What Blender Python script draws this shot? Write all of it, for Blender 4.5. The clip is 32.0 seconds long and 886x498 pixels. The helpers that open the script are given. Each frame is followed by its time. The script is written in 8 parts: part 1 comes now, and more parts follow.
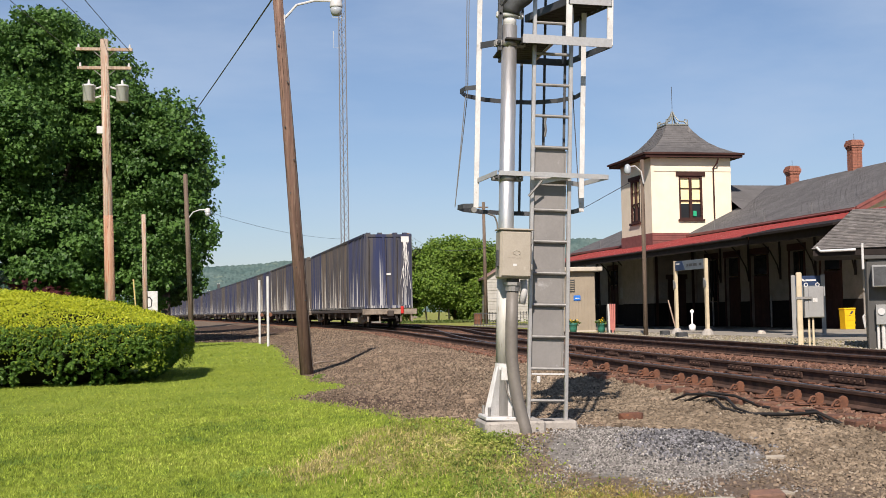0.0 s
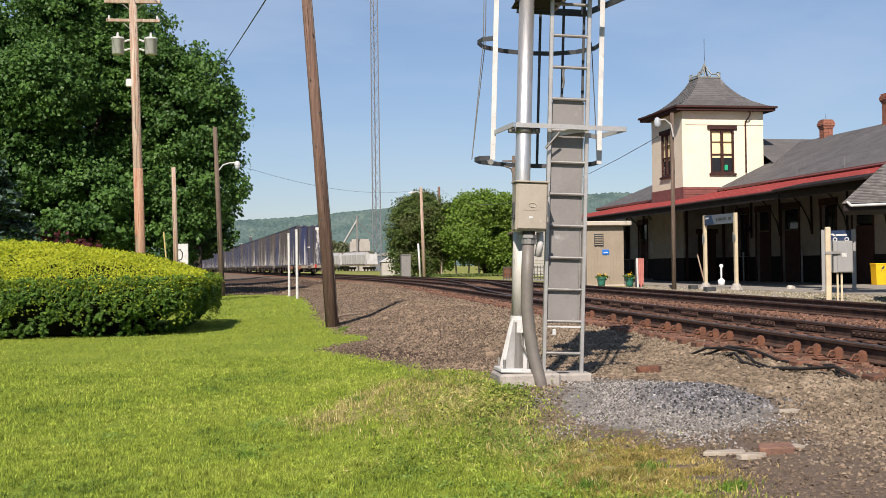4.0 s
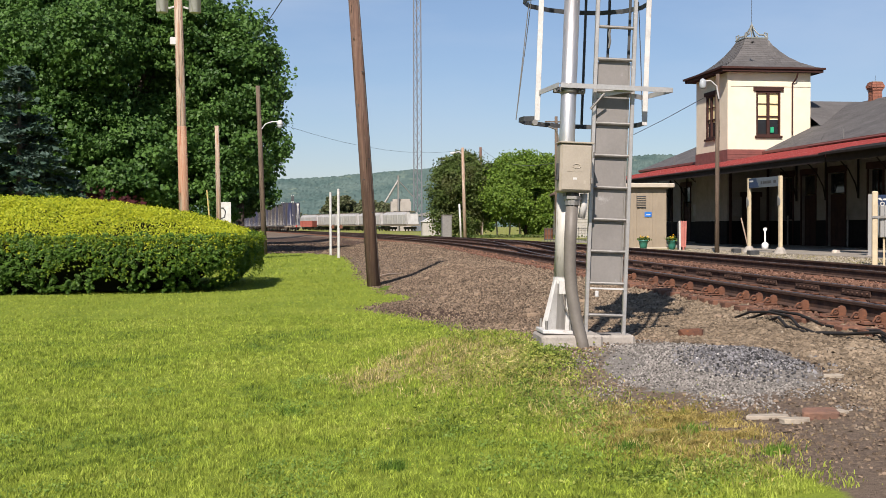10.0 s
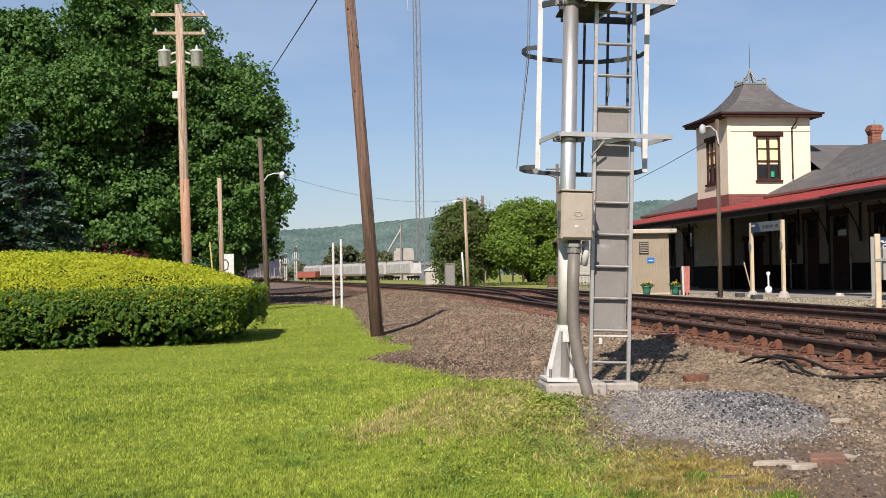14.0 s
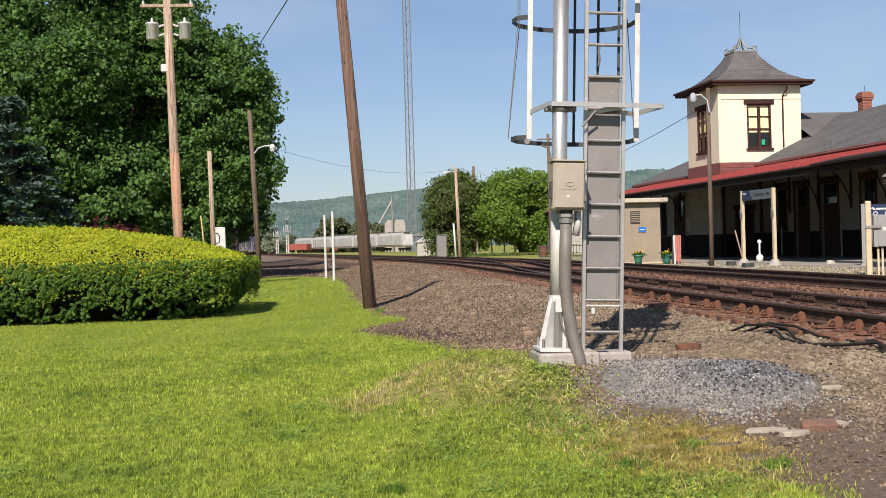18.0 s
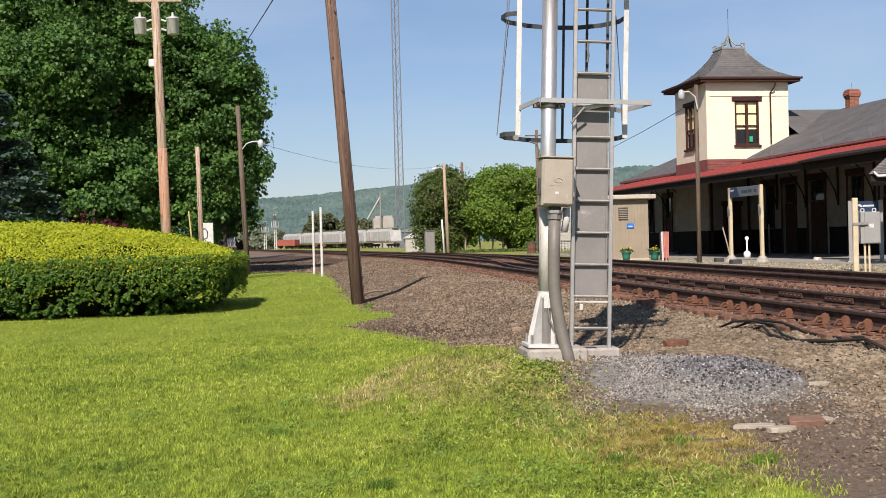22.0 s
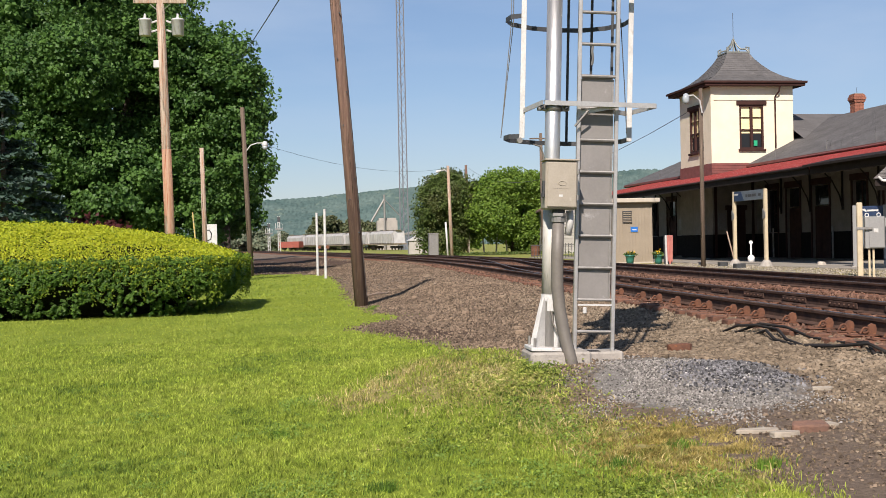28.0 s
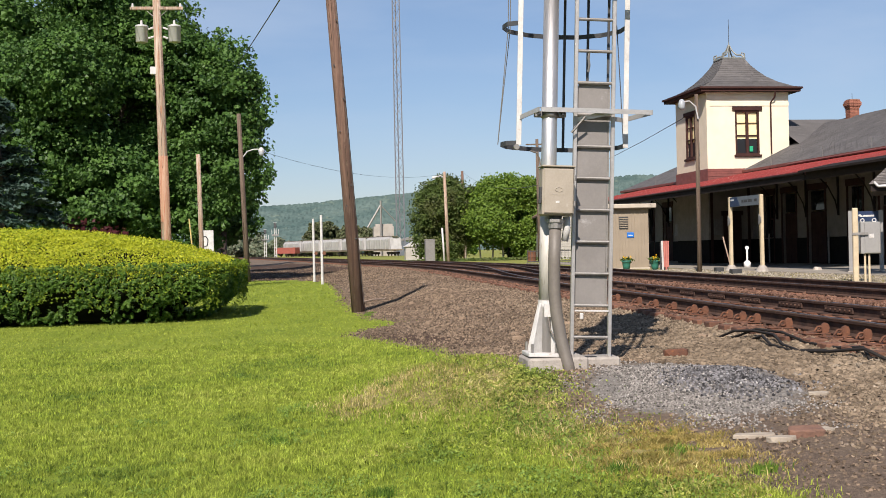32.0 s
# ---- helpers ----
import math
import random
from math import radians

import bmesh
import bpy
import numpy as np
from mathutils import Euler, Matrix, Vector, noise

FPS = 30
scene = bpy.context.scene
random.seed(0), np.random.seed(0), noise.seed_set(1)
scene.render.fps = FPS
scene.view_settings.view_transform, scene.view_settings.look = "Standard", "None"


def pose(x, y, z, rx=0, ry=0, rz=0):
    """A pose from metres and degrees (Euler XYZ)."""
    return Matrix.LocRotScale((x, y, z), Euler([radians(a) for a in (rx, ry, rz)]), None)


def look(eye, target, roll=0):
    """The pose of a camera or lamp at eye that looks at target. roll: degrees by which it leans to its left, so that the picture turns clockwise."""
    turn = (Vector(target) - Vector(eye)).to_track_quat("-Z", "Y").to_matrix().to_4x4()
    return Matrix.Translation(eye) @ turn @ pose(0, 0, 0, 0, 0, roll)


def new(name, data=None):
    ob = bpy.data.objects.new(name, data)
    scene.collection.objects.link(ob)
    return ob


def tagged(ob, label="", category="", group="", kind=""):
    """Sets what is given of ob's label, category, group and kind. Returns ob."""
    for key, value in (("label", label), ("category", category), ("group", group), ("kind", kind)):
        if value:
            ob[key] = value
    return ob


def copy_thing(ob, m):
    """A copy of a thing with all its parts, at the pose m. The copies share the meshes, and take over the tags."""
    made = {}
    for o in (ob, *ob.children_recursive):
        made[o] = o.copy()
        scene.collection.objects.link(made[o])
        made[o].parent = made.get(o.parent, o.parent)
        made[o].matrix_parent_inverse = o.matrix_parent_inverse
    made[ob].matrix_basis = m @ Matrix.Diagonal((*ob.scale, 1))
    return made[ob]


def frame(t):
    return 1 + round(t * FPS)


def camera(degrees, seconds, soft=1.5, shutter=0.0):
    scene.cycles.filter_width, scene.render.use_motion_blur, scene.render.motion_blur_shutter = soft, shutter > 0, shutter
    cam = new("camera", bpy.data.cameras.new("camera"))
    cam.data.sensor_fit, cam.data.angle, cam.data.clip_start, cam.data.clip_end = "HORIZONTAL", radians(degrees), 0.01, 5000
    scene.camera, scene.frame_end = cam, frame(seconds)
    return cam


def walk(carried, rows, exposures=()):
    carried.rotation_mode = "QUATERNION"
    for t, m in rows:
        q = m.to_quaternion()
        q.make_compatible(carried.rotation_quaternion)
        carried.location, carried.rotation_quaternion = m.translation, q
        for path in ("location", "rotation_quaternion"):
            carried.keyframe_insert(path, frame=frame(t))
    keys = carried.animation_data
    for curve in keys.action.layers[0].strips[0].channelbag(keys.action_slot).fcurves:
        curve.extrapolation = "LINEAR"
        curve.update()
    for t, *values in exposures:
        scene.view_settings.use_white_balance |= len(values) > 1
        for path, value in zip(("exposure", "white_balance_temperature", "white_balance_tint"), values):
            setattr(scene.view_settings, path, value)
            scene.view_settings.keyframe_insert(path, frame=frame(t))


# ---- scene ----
cam = camera(41.87, 32.0, soft=0.6)
PATH = [
    (0, pose(-0.129, 0.012, 1.609, 93.064, 1.016, -8.616)),
    (0.5, pose(-0.051, -0.021, 1.601, 91.257, 0.738, -8.583)),
    (1, pose(0.057, 0.026, 1.599, 89.529, -0.456, -9.078)),
    (1.5, pose(0.110, 0.015, 1.598, 89.472, -0.637, -8.437)),
    (2, pose(0.084, 0.035, 1.600, 90.490, 0.445, -7.390)),
    (2.5, pose(0.020, -0.037, 1.598, 90.476, 1.081, -7.171)),
    (3, pose(0.009, -0.002, 1.592, 90.954, 0.832, -7.498)),
    (3.5, pose(0.019, 0.012, 1.591, 90.768, 0.730, -7.349)),
    (4, pose(0.021, 0.003, 1.592, 90.808, 0.774, -7.056)),
    (4.5, pose(0.009, -0.008, 1.594, 90.811, 0.426, -5.186)),
    (6.5, pose(0.007, 0.002, 1.590, 90.235, 0.182, -5.132)),
    (7, pose(0.004, 0.015, 1.592, 90.213, 0.166, -5.174)),
    (7.5, pose(0.003, 0.008, 1.592, 90.323, 0.471, -5.091)),
    (8, pose(0.006, 0.003, 1.592, 89.913, 0.472, -5.245)),
    (8.5, pose(0.000, -0.002, 1.591, 89.547, 0.278, -5.234)),
    (9, pose(-0.006, -0.010, 1.591, 89.110, 0.245, -5.224)),
    (9.5, pose(-0.000, 0.014, 1.590, 88.925, 0.264, -5.167)),
    (10, pose(-0.001, 0.005, 1.590, 88.873, 0.196, -5.045)),
    (10.5, pose(0.012, 0.041, 1.596, 89.382, 0.404, -5.104)),
    (11, pose(0.001, 0.026, 1.601, 91.266, 0.491, -4.612)),
    (11.5, pose(-0.004, -0.015, 1.602, 91.888, 1.148, -4.814)),
    (12, pose(0.007, 0.020, 1.599, 91.815, 1.226, -4.986)),
    (12.5, pose(0.009, 0.018, 1.600, 91.746, 1.211, -4.792)),
    (13, pose(-0.000, -0.000, 1.600, 91.666, 1.099, -4.850)),
    (13.5, pose(-0.000, -0.007, 1.597, 91.642, 0.961, -4.924)),
    (14, pose(0.004, -0.005, 1.598, 91.278, 1.019, -4.892)),
    (14.5, pose(-0.001, 0.004, 1.598, 90.907, 1.050, -4.903)),
    (16.5, pose(0.002, 0.005, 1.600, 90.200, 1.216, -5.654)),
    (17, pose(0.014, 0.055, 1.597, 90.012, 1.349, -5.180)),
    (17.5, pose(-0.007, 0.010, 1.600, 89.966, 1.375, -5.043)),
    (18, pose(-0.002, 0.000, 1.601, 89.842, 1.589, -5.306)),
    (18.5, pose(-0.007, -0.007, 1.598, 89.771, 1.548, -5.496)),
    (19, pose(-0.005, -0.009, 1.600, 89.724, 1.663, -5.647)),
    (19.5, pose(-0.008, -0.017, 1.600, 89.686, 1.475, -5.743)),
    (20, pose(0.003, 0.010, 1.600, 89.671, 1.518, -5.769)),
    (20.5, pose(-0.000, 0.011, 1.602, 89.683, 1.452, -5.741)),
    (21, pose(-0.001, -0.002, 1.601, 89.721, 1.522, -5.677)),
    (21.5, pose(-0.007, -0.006, 1.599, 89.684, 1.485, -5.860)),
    (22, pose(-0.007, -0.005, 1.601, 89.631, 1.480, -5.888)),
    (22.5, pose(-0.001, 0.012, 1.599, 89.525, 1.419, -5.875)),
    (23, pose(0.011, 0.044, 1.600, 89.539, 1.583, -5.641)),
    (23.5, pose(-0.006, -0.003, 1.600, 89.696, 1.026, -5.661)),
    (24, pose(-0.004, -0.006, 1.601, 89.763, 1.175, -5.673)),
    (24.5, pose(-0.001, 0.006, 1.602, 89.894, 1.445, -5.794)),
    (25, pose(-0.001, 0.007, 1.600, 90.068, 1.391, -5.862)),
    (25.5, pose(0.001, 0.004, 1.600, 89.974, 1.327, -5.923)),
    (27.5, pose(-0.005, 0.008, 1.598, 89.827, 0.937, -5.685)),
    (28, pose(-0.001, 0.012, 1.599, 89.763, 1.183, -5.702)),
    (28.5, pose(0.000, 0.021, 1.600, 89.703, 1.257, -5.652)),
    (29, pose(-0.003, 0.006, 1.600, 89.706, 1.323, -5.615)),
    (29.5, pose(0.001, 0.024, 1.602, 89.725, 1.169, -5.565)),
    (30, pose(0.000, 0.016, 1.601, 89.773, 1.148, -5.401)),
    (30.5, pose(0.000, 0.011, 1.603, 89.805, 1.129, -5.350)),
    (31, pose(-0.011, -0.026, 1.603, 89.995, 1.240, -5.400)),
    (31.5, pose(-0.006, -0.008, 1.603, 90.073, 1.069, -5.590)),
    (32, pose(-0.014, -0.025, 1.603, 90.047, 1.271, -5.882)),
]
walk(cam, PATH, [(0, 0.45, 6500, 16), (32, 0.45, 6500, 16)])

# ---- light ----
world = bpy.data.worlds.new("sky")
scene.world = world
world.use_nodes = True
wn, wl = world.node_tree.nodes, world.node_tree.links
sky = wn.new("ShaderNodeTexSky")
sky.sky_type, sky.sun_disc = "NISHITA", False
SUN_EL, SUN_AZ = radians(40), math.atan2(-0.29, -0.957)   # compass turn of the sun from +y towards +x
sky.sun_elevation, sky.sun_rotation = SUN_EL, SUN_AZ
sky.air_density, sky.dust_density, sky.ozone_density = 1.0, 0.15, 2.6
# thin high cirrus, stretched along the wind
wtc, wmp, wnz, wrg, wmx = (wn.new("ShaderNode" + k) for k in ("TexCoord", "Mapping", "TexNoise", "MapRange", "Mix"))
wmp.inputs["Scale"].default_value, wmp.inputs["Rotation"].default_value = (2.2, 5.0, 9.0), (0.3, 0.5, 0.4)
wnz.inputs["Scale"].default_value, wnz.inputs["Detail"].default_value, wnz.inputs["Roughness"].default_value = 1.1, 6, 0.55
wrg.inputs[1].default_value, wrg.inputs[2].default_value, wrg.inputs[4].default_value = 0.44, 0.80, 0.42
wmx.data_type = "RGBA"
wmx.inputs[7].default_value = (6.8, 7.9, 8.8, 1)
wl.new(wtc.outputs["Generated"], wmp.inputs[0])
wl.new(wmp.outputs[0], wnz.inputs["Vector"])
wl.new(wnz.outputs[0], wrg.inputs[0])
wl.new(wrg.outputs[0], wmx.inputs[0])
wl.new(sky.outputs[0], wmx.inputs[6])
# haze takes light out of the lowest sky
wsp, whz, wml = (wn.new("ShaderNode" + k) for k in ("SeparateXYZ", "ValToRGB", "Mix"))
wl.new(wtc.outputs["Generated"], wsp.inputs[0])
wl.new(wsp.outputs[2], whz.inputs[0])
whz.color_ramp.elements[0].position, whz.color_ramp.elements[0].color = 0.0, (0.66, 0.70, 0.80, 1)
whz.color_ramp.elements[1].position, whz.color_ramp.elements[1].color = 0.30, (1, 1, 1, 1)
wml.data_type, wml.blend_type = "RGBA", "MULTIPLY"
wml.inputs[0].default_value = 1.0
wl.new(wmx.outputs[2], wml.inputs[6])
wl.new(whz.outputs[0], wml.inputs[7])
wl.new(wml.outputs[2], wn["Background"].inputs[0])
wn["Background"].inputs[1].default_value = 0.075
sun = new("sun", bpy.data.lights.new("sun", "SUN"))
sun.data.energy, sun.data.angle, sun.data.color = 5.0, radians(0.6), (1.0, 0.93, 0.82)
SUN_DIR = Vector((math.sin(SUN_AZ) * math.cos(SUN_EL), math.cos(SUN_AZ) * math.cos(SUN_EL), math.sin(SUN_EL)))
sun.matrix_world = look(SUN_DIR * 60, (0, 0, 0))


# ---- materials ----
def surf(name, c1, c2=None, scale=6.0, rough=0.7, metal=0.0, bump=0.15, fine=60.0, stretch=(1, 1, 1), c3=None, patch=0.6, vary=0.0, isle=0.0, spec=0.5):
    """Two-scale noise paint: c1 to c2 by broad noise, worn towards c3 in patches, with fine relief."""
    m = bpy.data.materials.new(name)
    m.use_nodes = True
    n, l = m.node_tree.nodes, m.node_tree.links
    b = n["Principled BSDF"]
    b.inputs["Metallic"].default_value, b.inputs["Specular IOR Level"].default_value = metal, spec
    tc, mp = n.new("ShaderNodeTexCoord"), n.new("ShaderNodeMapping")
    mp.inputs["Scale"].default_value = stretch
    l.new(tc.outputs["Object"], mp.inputs[0])

    def noise_at(s, detail):
        t = n.new("ShaderNodeTexNoise")
        t.inputs["Scale"].default_value, t.inputs["Detail"].default_value, t.inputs["Roughness"].default_value = s, detail, 0.65
        l.new(mp.outputs[0], t.inputs["Vector"])
        return t

    broad, small = noise_at(scale, 5), noise_at(fine, 3)
    mix = n.new("ShaderNodeMix")
    mix.data_type = "RGBA"
    mix.inputs[6].default_value, mix.inputs[7].default_value = (*c1, 1), (*(c2 or [v * 0.8 for v in c1]), 1)
    ramp = n.new("ShaderNodeMapRange")
    ramp.inputs[1].default_value, ramp.inputs[2].default_value = 0.35, 0.65
    l.new(broad.outputs[0], ramp.inputs[0])
    l.new(ramp.outputs[0], mix.inputs[0])
    out = mix.outputs[2]
    if c3:
        worn, m3, r3 = noise_at(scale * 2.7, 6), n.new("ShaderNodeMix"), n.new("ShaderNodeMapRange")
        m3.data_type = "RGBA"
        r3.inputs[1].default_value, r3.inputs[2].default_value = patch, patch + 0.12
        l.new(worn.outputs[0], r3.inputs[0])
        l.new(r3.outputs[0], m3.inputs[0])
        l.new(out, m3.inputs[6])
        m3.inputs[7].default_value = (*c3, 1)
        out = m3.outputs[2]
    hsv = n.new("ShaderNodeHueSaturation")
    l.new(out, hsv.inputs["Color"])
    val = n.new("ShaderNodeMapRange")
    val.inputs[3].default_value, val.inputs[4].default_value = 0.82, 1.18
    l.new(small.outputs[0], val.inputs[0])
    last = val.outputs[0]
    for amount, node, sock in ((vary, "ShaderNodeObjectInfo", "Random"), (isle, "ShaderNodeNewGeometry", "Random Per Island")):
        if amount:
            src, rg, mu = n.new(node), n.new("ShaderNodeMapRange"), n.new("ShaderNodeMath")
            rg.inputs[3].default_value, rg.inputs[4].default_value = 1 - amount, 1 + amount
            mu.operation = "MULTIPLY"
            l.new(src.outputs[sock], rg.inputs[0])
            l.new(rg.outputs[0], mu.inputs[0])
            l.new(last, mu.inputs[1])
            last = mu.outputs[0]
    l.new(last, hsv.inputs["Value"])
    l.new(hsv.outputs[0], b.inputs["Base Color"])
    rr = n.new("ShaderNodeMapRange")
    rr.inputs[3].default_value, rr.inputs[4].default_value = max(0.03, rough - 0.12), min(1, rough + 0.12)
    l.new(broad.outputs[0], rr.inputs[0])
    l.new(rr.outputs[0], b.inputs["Roughness"])
    if bump:
        bp = n.new("ShaderNodeBump")
        bp.inputs["Strength"].default_value, bp.inputs["Distance"].default_value = min(1, bump), 0.02
        l.new(small.outputs[0], bp.inputs["Height"])
        l.new(bp.outputs[0], b.inputs["Normal"])
    return m


def leafy(name, c1, c2, c3=None, through_light=0.35):
    """Leaves: each leaf its own shade, with light shining through."""
    m = bpy.data.materials.new(name)
    m.use_nodes = True
    n, l = m.node_tree.nodes, m.node_tree.links
    b = n["Principled BSDF"]
    b.inputs["Roughness"].default_value, b.inputs["Specular IOR Level"].default_value = 0.5, 0.3
    geo, tc, nz = n.new("ShaderNodeNewGeometry"), n.new("ShaderNodeTexCoord"), n.new("ShaderNodeTexNoise")
    nz.inputs["Scale"].default_value = 0.7
    l.new(tc.outputs["Object"], nz.inputs["Vector"])
    mix, mix2 = n.new("ShaderNodeMix"), n.new("ShaderNodeMix")
    mix.data_type = mix2.data_type = "RGBA"
    mix.inputs[6].default_value, mix.inputs[7].default_value = (*c1, 1), (*c2, 1)
    l.new(geo.outputs["Random Per Island"], mix.inputs[0])
    rg = n.new("ShaderNodeMapRange")
    rg.inputs[1].default_value, rg.inputs[2].default_value, rg.inputs[4].default_value = 0.45, 0.65, 0.7
    l.new(nz.outputs[0], rg.inputs[0])
    l.new(rg.outputs[0], mix2.inputs[0])
    l.new(mix.outputs[2], mix2.inputs[6])
    mix2.inputs[7].default_value = (*(c3 or c2), 1)
    l.new(mix2.outputs[2], b.inputs["Base Color"])
    tr, add = n.new("ShaderNodeBsdfTranslucent"), n.new("ShaderNodeMixShader")
    add.inputs[0].default_value = through_light
    l.new(mix2.outputs[2], tr.inputs[0])
    l.new(b.outputs[0], add.inputs[1])
    l.new(tr.outputs[0], add.inputs[2])
    l.new(add.outputs[0], n["Material Output"].inputs[0])
    return m


def grassy(name, rows, dark=0.5, light=1.4, through_light=0.25, drift=0.55):
    """Grass: slow drifts of colour over metres, tufts of a hand's width, and each blade its own shade."""
    m = bpy.data.materials.new(name)
    m.use_nodes = True
    n, l = m.node_tree.nodes, m.node_tree.links
    b = n["Principled BSDF"]
    b.inputs["Roughness"].default_value, b.inputs["Specular IOR Level"].default_value = 0.6, 0.2
    geo, tc, ramp = n.new("ShaderNodeNewGeometry"), n.new("ShaderNodeTexCoord"), n.new("ShaderNodeValToRGB")
    nz = []
    for s, d in ((drift, 4), (3.1, 3), (11.0, 2)):
        t = n.new("ShaderNodeTexNoise")
        t.inputs["Scale"].default_value, t.inputs["Detail"].default_value = s, d
        l.new(tc.outputs["Object"], t.inputs["Vector"])
        nz.append(t.outputs[0])

    def calc(op, a, b_, c=None):
        q = n.new("ShaderNodeMath")
        q.operation = op
        for k, v in enumerate((a, b_, c)):
            if isinstance(v, (int, float)):
                q.inputs[k].default_value = v
            elif v is not None:
                l.new(v, q.inputs[k])
        return q.outputs[0]

    # drift and tufts choose the hue, blade by blade jitter spreads it
    f = calc("MULTIPLY_ADD", nz[0], 1.5, -0.55)
    f = calc("MULTIPLY_ADD", nz[1], 1.0, f)
    f = calc("MULTIPLY_ADD", geo.outputs["Random Per Island"], 0.5, calc("ADD", f, -0.45))
    while len(ramp.color_ramp.elements) < len(rows):
        ramp.color_ramp.elements.new(0.5)
    for e, (p, c) in zip(ramp.color_ramp.elements, rows):
        e.position, e.color = p, (*c, 1)
    l.new(f, ramp.inputs[0])
    rg, hsv = n.new("ShaderNodeMapRange"), n.new("ShaderNodeHueSaturation")
    rg.inputs[1].default_value, rg.inputs[2].default_value, rg.inputs[3].default_value, rg.inputs[4].default_value = 0.32, 0.68, dark, light
    l.new(nz[2], rg.inputs[0])
    own = calc("MULTIPLY_ADD", geo.outputs["Random Per Island"], 0.4, 0.8)
    l.new(calc("MULTIPLY", rg.outputs[0], own), hsv.inputs["Value"])
    l.new(ramp.outputs[0], hsv.inputs["Color"])
    l.new(hsv.outputs[0], b.inputs["Base Color"])
    tr, add = n.new("ShaderNodeBsdfTranslucent"), n.new("ShaderNodeMixShader")
    add.inputs[0].default_value = through_light
    l.new(hsv.outputs[0], tr.inputs[0])
    l.new(b.outputs[0], add.inputs[1])
    l.new(tr.outputs[0], add.inputs[2])
    l.new(add.outputs[0], n["Material Output"].inputs[0])
    return m


def streaky(name, c1, c2, pale, rust, share=0.52):
    """Paint with rain streaks: long upright runs of pale dirt and rust, denser towards the foot."""
    m = bpy.data.materials.new(name)
    m.use_nodes = True
    n, l = m.node_tree.nodes, m.node_tree.links
    b = n["Principled BSDF"]
    b.inputs["Roughness"].default_value = 0.62
    tc = n.new("ShaderNodeTexCoord")
    oi, off = n.new("ShaderNodeObjectInfo"), n.new("ShaderNodeVectorMath")
    off.operation = "MULTIPLY_ADD"
    comb = n.new("ShaderNodeCombineXYZ")
    l.new(oi.outputs["Random"], comb.inputs[1])
    l.new(comb.outputs[0], off.inputs[0])
    off.inputs[1].default_value = (0, 0.35, 0)
    l.new(tc.outputs["Object"], off.inputs[2])
    sep = n.new("ShaderNodeSeparateXYZ")
    l.new(tc.outputs["Object"], sep.inputs[0])

    def runs(scale, stretch, detail):
        mp, t = n.new("ShaderNodeMapping"), n.new("ShaderNodeTexNoise")
        mp.inputs["Scale"].default_value = stretch
        t.inputs["Scale"].default_value, t.inputs["Detail"].default_value, t.inputs["Roughness"].default_value = scale, detail, 0.6
        l.new(off.outputs[0], mp.inputs[0])
        l.new(mp.outputs[0], t.inputs["Vector"])
        return t.outputs[0]

    def over(col, fac, lo, hi, to):
        r, x = n.new("ShaderNodeMapRange"), n.new("ShaderNodeMix")
        r.inputs[1].default_value, r.inputs[2].default_value = lo, hi
        l.new(fac, r.inputs[0])
        x.data_type = "RGBA"
        l.new(r.outputs[0], x.inputs[0])
        l.new(col, x.inputs[6])
        x.inputs[7].default_value = (*to, 1)
        return x.outputs[2]

    low = n.new("ShaderNodeMapRange")
    low.inputs[1].default_value, low.inputs[2].default_value, low.inputs[3].default_value, low.inputs[4].default_value = 1.0, 4.8, 0.12, -0.05
    l.new(sep.outputs[2], low.inputs[0])

    def lower(src):
        q = n.new("ShaderNodeMath")
        q.operation = "ADD"
        l.new(src, q.inputs[0])
        l.new(low.outputs[0], q.inputs[1])
        return q.outputs[0]

    base = n.new("ShaderNodeRGB")
    base.outputs[0].default_value = (*c1, 1)
    col = over(base.outputs[0], runs(0.9, (1, 0.5, 0.25), 5), 0.42, 0.62, c2)
    col = over(col, runs(2.6, (1, 1.6, 0.03), 4), share - 0.04, share + 0.08, rust)
    col = over(col, lower(runs(2.9, (1.6, 1.8, 0.022), 4)), share + 0.13, share + 0.22, pale)
    col = over(col, lower(runs(8.0, (1.3, 1.3, 0.012), 3)), share + 0.17, share + 0.24, [v * 1.3 for v in pale])
    l.new(col, b.inputs["Base Color"])
    return m


# near-black colour for the shade inside the hedge; also used in pole cracks
M_twig = surf("shade_dark_wood", (0.018, 0.020, 0.010), (0.010, 0.012, 0.008), 5, 0.95, 0.0, 0.6, 24, spec=0.1)


# ---- mesh helpers ----
def part(name, bm, material, parent=None, label="", smooth=False, at=None):
    """Links a bmesh as one mesh object, under parent if given."""
    me = bpy.data.meshes.new(name)
    bm.to_mesh(me)
    bm.free()
    me.materials.append(material)
    if smooth:
        me.polygons.foreach_set("use_smooth", [True] * len(me.polygons))
    ob = new(name, me)
    ob.parent = parent
    if at is not None:
        ob.matrix_basis = at
    return tagged(ob, label)


def raw(name, verts, faces, material, parent=None, smooth=False):
    """Links vertex and face arrays as one mesh object; faces all have the same number of corners."""
    verts, faces = np.asarray(verts, np.float32), np.asarray(faces, np.int32)
    me = bpy.data.meshes.new(name)
    me.vertices.add(len(verts))
    me.vertices.foreach_set("co", verts.ravel())
    k = faces.shape[1]
    me.loops.add(faces.size)
    me.loops.foreach_set("vertex_index", faces.ravel())
    me.polygons.add(len(faces))
    me.polygons.foreach_set("loop_start", np.arange(len(faces), dtype=np.int32) * k)
    me.polygons.foreach_set("use_smooth", np.full(len(faces), smooth))
    me.update(calc_edges=True)
    me.materials.append(material)
    ob = new(name, me)
    ob.parent = parent
    return ob


